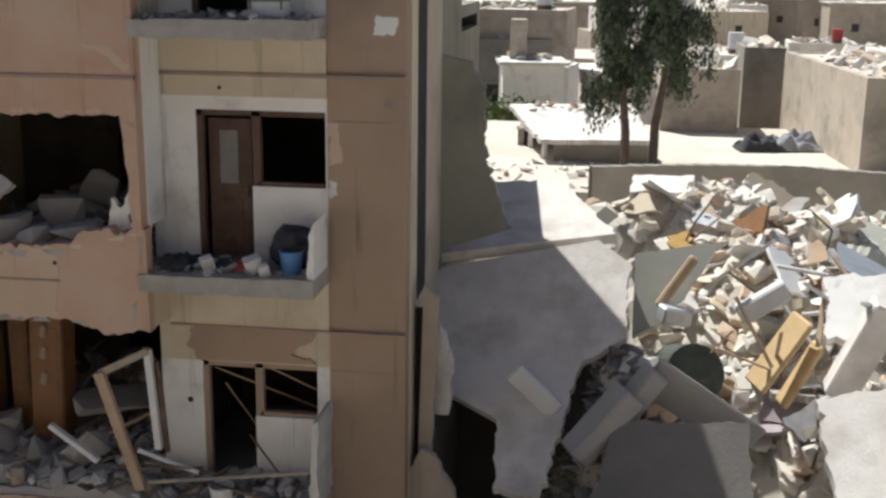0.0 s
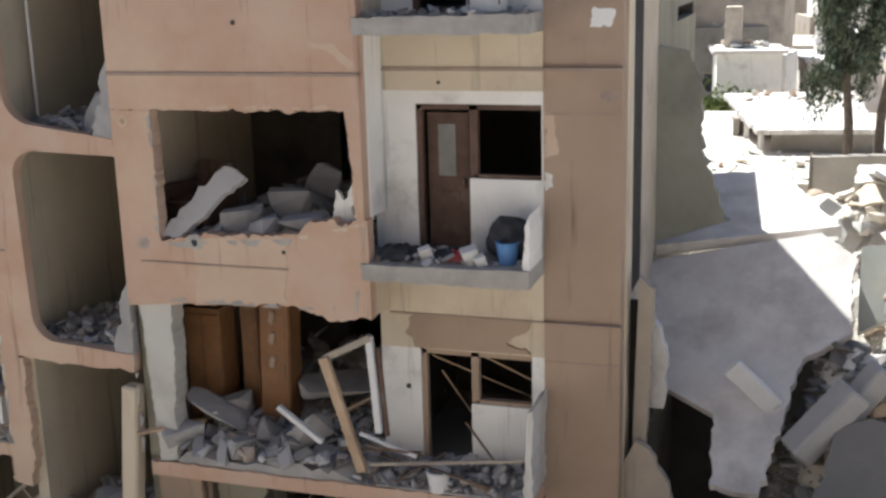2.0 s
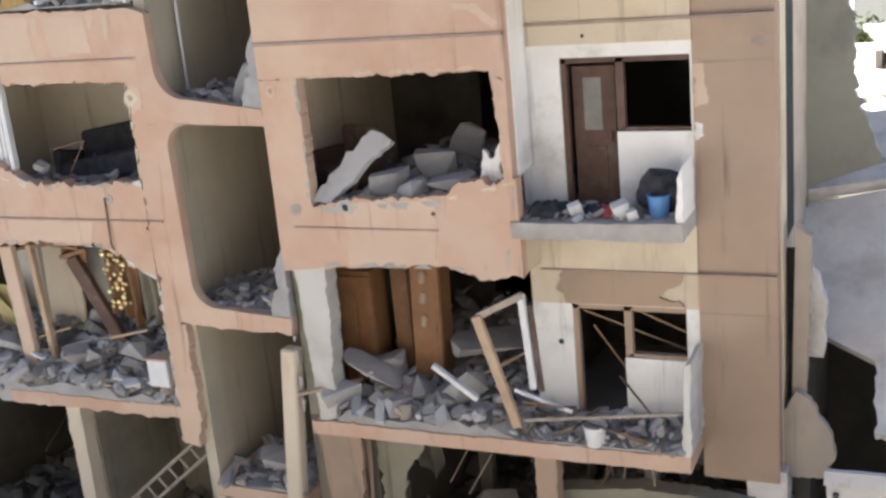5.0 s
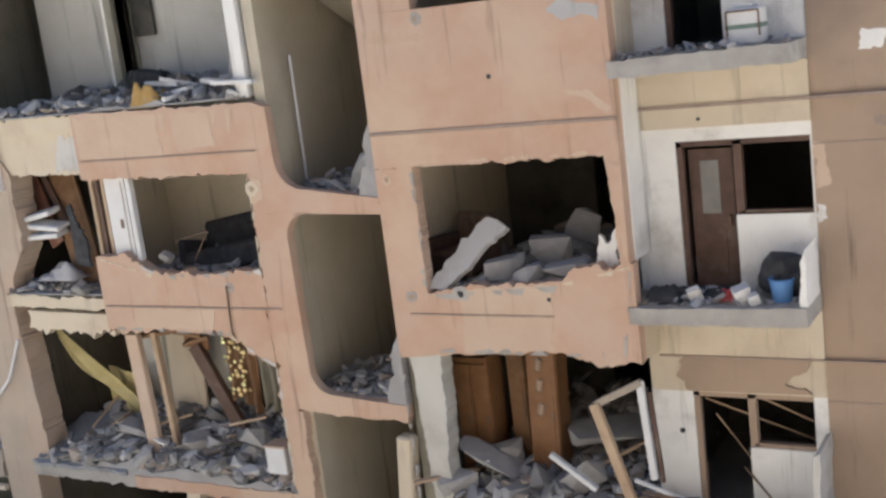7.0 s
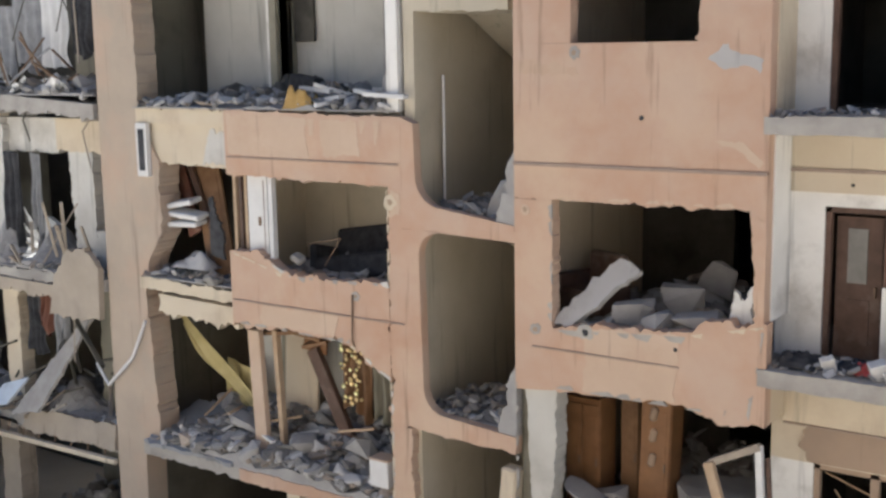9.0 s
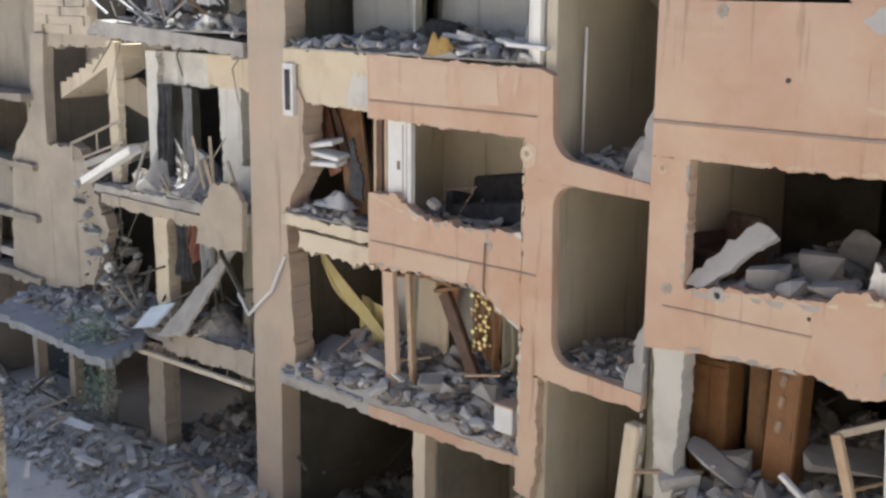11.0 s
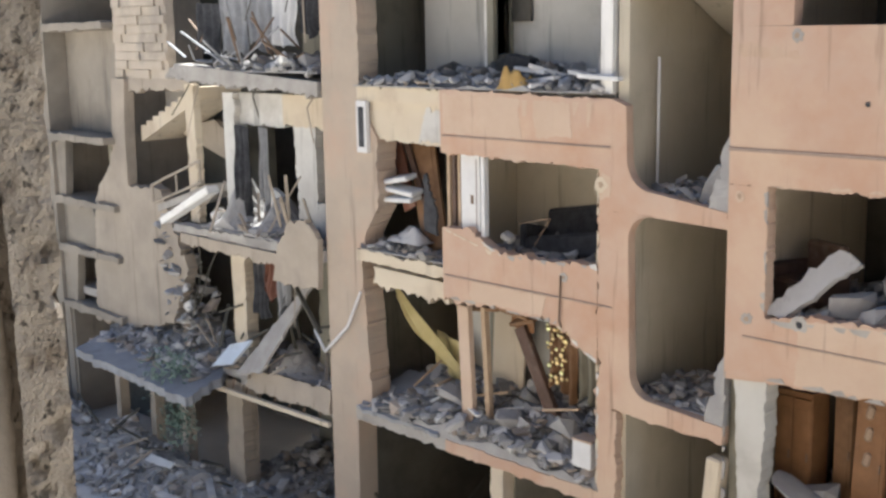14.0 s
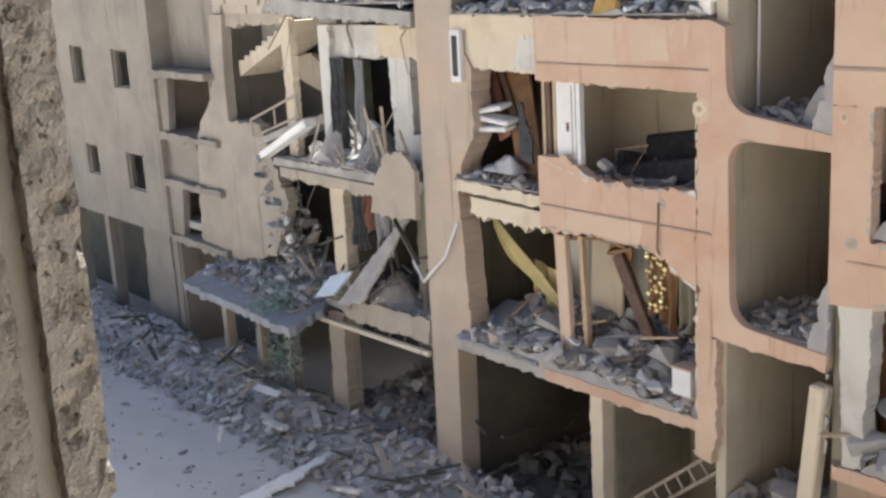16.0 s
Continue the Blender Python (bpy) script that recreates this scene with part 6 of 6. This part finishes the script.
for px, py in ((1.15, 8.35), (1.95, 8.3)):
    part("column", box(px - 0.09, px + 0.09, py, py + 0.18, 3.6, 5.58), CONC, house2)
# Slab coloured darker than its concrete because it lies enclosed in shade.
part("roof_slab", slab4((0.45, 0.9, 2.75), (2.5, 0.7, 2.95), (2.45, 1.6, 4.0), (0.75, 1.7, 3.85), 0.2, 9, 0.03), HEAP_SHADE, house2, "brown grey slab propped on the rubble")
part("wall", sheet_xz(jag([(-1.95, 5.5), (-0.8, 5.9), (-0.98, 6.3), (-1.24, 6.9), (-1.22, 7.75), (-1.42, 8.3), (-1.92, 8.4)], (1, 2, 3, 4), 0.1, 0.05, 15), 3.95, 4.15), PARTY, house2, "torn grey party wall")
part("wall", sheet_xz(jag([(-1.8, 3.9), (-1.4, 3.9), (-1.35, 4.6), (-1.55, 5.1), (-1.8, 5.2)], (1, 2), 0.1, 0.04, 16), 1.55, 1.75), PALE, house2)
# Two dark walls added behind the slabs to black out the void.
part("wall", box(-1.8, 0.7, 4.35, 4.5, 0, 5.1), SHADE_DARK, house2)
part("wall", box(-1.8, -1.6, 1.8, 4.3, 0, 3.6), SHADE_DARK, house2)
for x, y, z, sx, sy, sz, rx, ry, rz, mt, nm, lab, cat in (
    (-0.3, 1.95, 4.15, 0.8, 0.1, 0.3, 10, 42, 0, WHITEPL, "cabinet_board", "white cabinet panel lying on the rubble", "panel"),
    # Beams and board below the slabs carry their shade in the colour.
    (0.95, 2.0, 4.0, 1.2, 0.35, 0.3, 10, -55, 10, HEAP_SHADE, "grey_beam", "dusty grey beam leaning in the rubble, darkened for shade", "beam"),
    (0.6, 1.7, 3.85, 1.1, 0.4, 0.35, 10, -48, 20, HEAP_SHADE, "grey_beam", "dusty grey beam leaning in the rubble, darkened for shade", "beam"),
    (1.9, 2.2, 3.95, 1.7, 0.08, 0.6, 15, 33, 0, HEAP_SHADE, "grey_board", "long grey board sloping across the rubble", "board"),
    (1.62, 4.0, 5.2, 0.9, 0.14, 0.14, 0, -58, 0, TIMBER, "timber_post", "sunlit timber post leaning on the heap", "post"),
    (2.95, 2.8, 4.6, 1.15, 0.5, 0.09, 15, -58, 10, OCHRE, "ochre_board", "ochre wooden cabinet board in the sunlit heap", "board"),
    (3.25, 2.8, 4.3, 1.0, 0.3, 0.1, 15, -64, 0, OCHRE, "ochre_board", "ochre wooden cabinet board in the sunlit heap", "board"),
    (1.6, 3.8, 4.75, 0.45, 0.3, 0.25, 0, 10, 20, ZINC, "pale_box", "pale blue box on the sunlit heap", "box"),
    (2.9, 4.2, 4.9, 0.8, 0.25, 0.3, 0, -35, 0, WHITEPL, "cabinet_board", "white cabinet panel lying on the rubble", "panel"),
    (3.85, 2.0, 4.95, 0.4, 0.35, 1.4, 10, 20, 0, PALE, "pale_column", "pale plastered column piece leaning on the heap", "column"),
):
    solo(nm, _cb(sx, sy, sz, pose(x, y, z, rx, ry, rz), 0.03), mt, lab, cat)
solo("pale_slab", slab4((3.28, 0.0, 3.45), (4.9, 0.0, 3.6), (4.8, 1.6, 4.75), (3.2, 1.4, 4.4), 0.2, 61, 0.06), PALE, "big pale slab lying tilted on the heap", "slab")
solo("pale_slab", slab4((3.5, 2.5, 4.85), (5.2, 2.3, 4.9), (5.2, 3.5, 5.6), (3.55, 3.4, 5.5), 0.14, 62, 0.05), WHITE, "white plastered slab lying on the heap", "slab")
for i in range(34):
    x, y = random.uniform(1.3, 7.5), random.uniform(2.2, 11.5)
    k = random.uniform(0.45, 1.25)
    bmq = slab4((-0.5 * k, -0.35 * k, 0), (0.5 * k, -0.4 * k, 0), (0.45 * k, 0.35 * k, 0), (-0.5 * k, 0.4 * k, 0), random.uniform(0.07, 0.16), 300 + i, 0.06)
    bmq.transform(pose(x, y, heap_z(x, y) + 0.12, random.uniform(-40, 50), random.uniform(-45, 45), random.uniform(0, 180)))
    solo("slab_piece", bmq, random.choice((PALE, PALE, WHITE, CREAM, GREENSLAB, CONC)), "broken pale slab piece on the sunlit heap", "slab", "slab pieces")
# half buried drum and corrugated sheet
bm = bmesh.new()
bmesh.ops.create_cone(bm, cap_ends=True, segments=28, radius1=0.42, radius2=0.42, depth=0.7, matrix=pose(1.75, 3.0, 4.15, 70, 20, 10))
solo("steel_drum", bm, DRUM, "dented dark green drum half buried in rubble", "drum")
bm = bmesh.new()
rows = []
for i in range(49):
    x = i / 48 * 2.4
    z = 0.035 * math.sin(i * math.pi / 2.0)
    rows.append((bm.verts.new((x, 0, z)), bm.verts.new((x, 1.6, z + 0.05))))
for p, q in zip(rows, rows[1:]):
    bm.faces.new((p[0], q[0], q[1], p[1]))
bm.transform(pose(4.0, 4.6, 5.35, 24, 4, 80) @ pose(0, -1.6, 0))
cs = solo("corrugated_sheet", bm, ZINC, "corrugated zinc sheet on the rubble heap", "sheet")
cs.modifiers.new("solid", "SOLIDIFY").thickness = 0.006
sticks("sunlit splintered timber on the heap", 14, 1.2, 6, 1.5, 8, 4.0, 5.2, 0.4, 1.1, 0.03, TIMBER, steep=0.9)
sticks("pale plastic pipe piece on the heap", 14, 1.2, 6, 1.5, 8, 4.0, 5.4, 0.5, 1.3, 0.05, WHITEPL, steep=0.6)
for i in range(10):
    x, y = random.uniform(1.2, 5), random.uniform(2, 8)
    solo("rebar", wire([(x, y, heap_z(x, y)), (x + random.uniform(-0.4, 0.4), y, heap_z(x, y) + 0.6), (x + random.uniform(-0.9, 0.9), y, heap_z(x, y) + random.uniform(0.7, 1.2))], 0.018, 4), STEEL, "bent reinforcing bar rising from the heap", "bar", "bent bars")

lp = thing("steel_shutter", "light grey metal panel leaning on the rubble", "panel")
part("sheet", slab4((-1.0, -1.05, 0.3), (1.6, -1.05, 0.3), (1.35, -0.95, 3.66), (-1.13, -0.95, 3.62), 0.06, 17, 0.006), LIGHTPANEL, lp)
part("rail", slab4((-1.14, -1.08, 3.5), (1.36, -1.08, 3.54), (1.36, -1.02, 3.68), (-1.14, -1.02, 3.64), 0.05, 18, 0.004), LIGHTPANEL, lp)
for z in (3.25, 3.36):
    part("bolt", _cb(0.06, 0.05, 0.06, pose(-1.02, -1.03, z), 0.01), BLACKISH, lp)

# ---- the quarter behind ----


ROOFS = []


def flat_house(x, y, w, d, h, rz, material, label, wins=((0.3, 0.45),), roof=None):
    ho = thing("flat_roofed_house", label, "house", "houses behind", at=(x, y, 0))
    ho.rotation_euler = (0, 0, radians(rz))
    t = 0.25
    part("wall", box(-w / 2, w / 2, -d / 2, -d / 2 + t, 0, h), material, ho)
    part("wall", box(-w / 2, w / 2, d / 2 - t, d / 2, 0, h), material, ho)
    part("wall", box(-w / 2, -w / 2 + t, -d / 2 + t, d / 2 - t, 0, h), material, ho)
    part("wall", box(w / 2 - t, w / 2, -d / 2 + t, d / 2 - t, 0, h), material, ho)
    if roof is PALE:
        part("roof", box(-w / 2 - 0.2, w / 2 + 0.2, -d / 2 - 0.25, d / 2 + 0.2, h, h + 0.14), roof, ho)
    else:
        part("roof", box(-w / 2 + t, w / 2 - t, -d / 2 + t, d / 2 - t, h - 0.2, h - 0.05), roof or EARTH, ho)
    ROOFS.append((x, y, w, d, h + 0.12 if roof is PALE else h - 0.05))
    for u, v in wins:
        wx = -w / 2 + u * w
        wn = part("window", box(wx - 0.45, wx + 0.45, -d / 2 - 0.03, -d / 2 + 0.02, v * h, v * h + 1.0), GREIGE, ho)
        part("pane", box(wx - 0.38, wx + 0.38, -d / 2 - 0.045, -d / 2 - 0.032, v * h + 0.07, v * h + 0.93), BLACKISH, wn)
    return ho


low = thing("low_house", "low house with a pale flat concrete roof", "house")
part("roof", slab4((-1.3, 21.6, 4.58), (2.0, 22.0, 4.6), (1.6, 31.0, 4.66), (-2.9, 30.0, 4.64), 0.14, 71, 0.07), PALE, low)
part("wall", box(-0.9, 1.9, 22.1, 22.3, 0, 4.5), DARKBLOCK, low)
part("wall", box(-2.2, -2.0, 25.0, 29.8, 0, 4.5), DARKBLOCK, low)
part("wall", box(-2.0, 1.6, 29.7, 29.9, 0, 4.5), DARKBLOCK, low)
for px, py in ((-1.2, 22.3), (-1.75, 24.5)):
    part("post", box(px - 0.08, px + 0.08, py, py + 0.16, 0, 4.5), WHITE, low)
flat_house(11.0, 27.0, 7.0, 10.4, 6.7, 4, BLOCK, "beige block house with debris on its flat roof", ((0.7, 0.3),), EARTH)
flat_house(6.7, 35.5, 1.6, 3.0, 6.7, 0, DARKBLOCK, "grey block house wall between the roofs", (), EARTH)
flat_house(-4.3, 46.0, 4.2, 4.0, 6.2, 6, DARKBLOCK, "half ruined dark block house in the distance", ((0.35, 0.5),), EARTH)
flat_house(-1.9, 41.0, 2.2, 3.0, 5.3, -8, WHITE, "low white washed wall behind the shrubs", (), EARTH)
flat_house(3.95, 31.5, 2.7, 4.0, 6.2, 0, BLOCK, "beige house wall behind the tree", (), EARTH)
flat_house(-6.6, 42, 2.4, 5, 7.9, 5, WHITE, "white house with one small dark window", ((0.5, 0.72),), PALE)
flat_house(-3.4, 47, 4.5, 5, 7.6, -4, BLOCK, "grey block house in the distance", ((0.3, 0.6), (0.75, 0.6)), EARTH)
flat_house(-2.6, 38, 2.6, 3, 5.6, 8, WHITE, "low white washed house in the distance", (), PALE)
for i in range(46):
    y = random.uniform(48, 150)
    x = random.uniform(-0.35 * y, 0.5 * y + 4)
    h = random.uniform(3.2, 6.4) + max(0, (y - 60) * 0.012)
    flat_house(x, y, random.uniform(5, 12), random.uniform(5, 10), h, random.uniform(-20, 20), random.choice((BLOCK, WHITE, CREAM, GREIGE, PALE)), "flat roofed house in the distance", ((0.3, 0.5), (0.7, 0.5)), random.choice((EARTH, PALE, CONC)))
for i in range(9):
    y = random.uniform(30, 44)
    x = random.uniform(8, 20)
    flat_house(x, y, random.uniform(3, 6), random.uniform(3, 6), random.uniform(4.2, 6.6), random.uniform(-15, 15), random.choice((BLOCK, CREAM, PALE)), "flat roofed house beyond the tree", (), random.choice((EARTH, PALE)))
spots = []
for x, y, w, d, h in ROOFS:
    spots += [(x + random.uniform(-0.4, 0.4) * w, y + random.uniform(-0.4, 0.4) * d, h + 0.1, random.choice((0.15, 0.25, 0.4, 0.7))) for _ in range(26)]
rubble("roof_clutter", "odd junk and stones lying on the distant flat roofs", spots, RUBW)
for k, (x, y, w, d, h) in enumerate(ROOFS[6:44:2]):
    tk = thing("water_tank", "round metal water tank on a distant flat roof", "tank", "water tanks", at=(x + w * 0.2, y - d * 0.2, h))
    part("drum", rod((0, 0, 0.25), (0, 0, 1.1), 0.42, 12), (ZINC, RED, BLUE, WHITEPL)[k % 4], tk)
    part("stand", box(-0.35, 0.35, -0.35, 0.35, 0, 0.25), STEEL, tk)
for k, (x, y, w, d, h) in enumerate(ROOFS[7:50:3]):
    solo("roof_room", box(x - w * 0.35, x - w * 0.1, y - d * 0.1, y + d * 0.3, h - 0.1, h + 1.7), (BLOCK, CREAM, WHITE)[k % 3], "small stair room on a distant flat roof", "roof room")
# curved boundary wall
bm = bmesh.new()
pr = [(0.3 + 0.42 * i, 15.3 + 1.0 * math.sin(i / 20 * math.pi)) for i in range(27)]
for (xa, ya), (xb, yb) in zip(pr, pr[1:]):
    n = Vector((-(yb - ya), xb - xa, 0)).normalized() * 0.25
    vv = [bm.verts.new(c) for c in ((xa, ya, 0), (xb, yb, 0), (xb + n.x, yb + n.y, 0), (xa + n.x, ya + n.y, 0), (xa, ya, 4.95), (xb, yb, 4.93), (xb + n.x, yb + n.y, 4.93), (xa + n.x, ya + n.y, 4.95))]
    for f in ((0, 1, 5, 4), (3, 7, 6, 2), (4, 5, 6, 7)):
        bm.faces.new([vv[k] for k in f])
# Darker block colour stands in for the wall's shaded face.
solo("boundary_wall", bm, DARKBLOCK, "grey curved boundary wall behind the heap", "wall", kind="structure")
solo("yard_slab", box(-5, 14, 17.2, 31.0, 0, 3.95), EARTH, "pale dusty yard behind the boundary wall", "terrace", kind="structure")
cloth("tarpaulin", "dark tarpaulin over junk on the terrace", 5.6, 25.6, 3.98, 1.5, 1.2, 0.9, BLACKISH, 20, 10, "tarpaulin")
cloth("tarpaulin", "grey plastic sheet over junk on the terrace", 6.7, 25.8, 3.98, 1.7, 1.0, 0.95, CANOPY, 21, 10, "tarpaulin")
rubble("roof_debris", "stones lying on the flat roofs", [(x, y, z, s) for x, y, z, s in heap_spots(300, 8.0, 14.0, 22.2, 31.5, lambda x, y: 6.68, 0.1, 0.5, 2.5)] + heap_spots(50, -2.0, 1.6, 28.0, 30.0, lambda x, y: 4.72, 0.1, 0.45, 2) + heap_spots(160, -4.0, 7.0, 17.4, 21.5, lambda x, y: 3.97, 0.06, 0.4, 2.5), RUBW)

# ---- the tree ----
tree = thing("tree", "tall dusty eucalyptus tree with two stems", "tree", at=(1.9, 19.9, 3.9))
bm = bmesh.new()
stems = [[(0.05, 0, -3.9), (0.05, 0, 1.5), (0.35, 0.1, 3.6), (0.7, 0.1, 7.4)], [(-0.7, 0.1, -3.9), (-0.75, 0.1, 1.3), (-0.95, 0.2, 3.2), (-1.1, 0.1, 6.2)]]
for st in stems:
    for k, (p, q) in enumerate(zip(st, st[1:])):
        rod(p, q, 0.17 - 0.045 * k, 9, bm, 0.17 - 0.045 * (k + 1))
part("trunk", bm, BARK, tree)
tips = []
bm = bmesh.new()
for i in range(64):
    st = stems[i % 2]
    u = random.uniform(0.2, 1.0)
    b0 = Vector(st[1]).lerp(Vector(st[3]), u)
    a = random.uniform(0, 6.28)
    l = random.uniform(0.35, 1.25) * (1.0 - 0.35 * u) * (1.1 if i % 2 == 0 else 0.85)
    q = b0 + Vector((math.cos(a) * l, math.sin(a) * l, random.uniform(0.1, 0.6)))
    rod(b0, q, 0.035, 5, bm, 0.012)
    e = q + Vector((math.cos(a) * 0.15, math.sin(a) * 0.15, -random.uniform(0.4, 1.3)))
    rod(q, e, 0.014, 4, bm, 0.006)
    for k in range(5):
        tips.append(tuple(b0.lerp(q, 0.5 + 0.5 * k / 4)))
        tips.append(tuple(q.lerp(e, k / 4)))
part("limbs", bm, BARK, tree)
leaves("crown", "", tips, 30000, 0.17, 0.13, LEAF, tree, 1.3)
for x, y, z, n in ((-4.0, 34.0, 3.6, 500), (-3.0, 34.5, 3.4, 400), (-5.5, 33.5, 3.2, 300), (-4.6, 26.5, 2.6, 400)):
    sb = thing("shrub", "bright green shrub between the roofs", "plant", "shrubs", at=(x, y, z))
    part("stems", rod((0, 0, -z), (0, 0, 0.3), 0.05, 5), BARK, sb)
    leaves("foliage", "", [(random.uniform(-0.8, 0.8), random.uniform(-0.5, 0.5), random.uniform(-0.3, 0.5)) for _ in range(14)], n, 0.35, 0.25, SHRUB, sb)

# ---- loose stones on the sill of the lookout ----
solo("plaster_lump", sheet_xz(jag([(-0.156, 8.81), (-0.092, 8.81), (-0.1, 9.118), (-0.113, 9.134), (-0.125, 9.136), (-0.131, 9.126), (-0.156, 9.124)], (1, 2, 4, 5, 6), 0.015, 0.002, 4), -12.415, -12.385), WHITE, "white plaster lump standing on the window sill", "plaster lump")
solo("white_board", slab4((-18.75, -3.5, 0.05), (-18.2, -3.4, 0.05), (-18.85, -1.2, 0.25), (-19.05, -1.25, 0.2), 0.05, 41, 0.09), WHITE, "long splintered white board lying on the street", "board")
solo("white_board", slab4((-22.8, -0.75, 0.5), (-21.9, -0.62, 0.5), (-21.9, -0.5, 0.62), (-22.75, -0.6, 0.62), 0.04, 42, 0.01), WHITEPL, "narrow white board on the street debris", "board")
# ---- furniture parts scattered on the heap ----
for i in range(40):
    x, y = random.uniform(1.2, 6.5), random.uniform(1.2, 8.5)
    mt = random.choice((WHITEPL, WHITE, PALE, ORANGEWOOD, MUSTARD, ZINC, TIMBER, MAROON, CREAM))
    solo("board", slab4((-0.3, -0.2, 0), (0.35, -0.22, 0), (0.33, 0.2, 0), (-0.28, 0.22, 0), 0.04, 200 + i, 0.05), mt, "broken furniture board on the sunlit heap", "board", "scattered boards").matrix_world = pose(x, y, heap_z(x, y) + 0.2, random.uniform(-60, 60), random.uniform(-40, 40), random.uniform(0, 360)) @ Matrix.Scale(random.uniform(0.6, 1.6), 4)

# ---- container on the top balcony ----
jc = thing("water_container", "white plastic water container on the balcony", "container", at=(-3.35, 0.35, 9.04))
part("body", box(-0.2, 0.2, -0.15, 0.15, 0, 0.42, 0.03), WHITEPL, jc)
part("band", box(-0.205, 0.205, -0.155, 0.155, 0.18, 0.24, 0.01), GREEN, jc)
part("lid", box(-0.12, 0.12, -0.1, 0.1, 0.42, 0.46, 0.01), WHITEPL, jc)
part("handle", wire([(-0.18, -0.16, 0.1), (-0.18, -0.17, 0.38), (0.18, -0.17, 0.38), (0.18, -0.16, 0.1)], 0.012, 5), STEEL, jc)
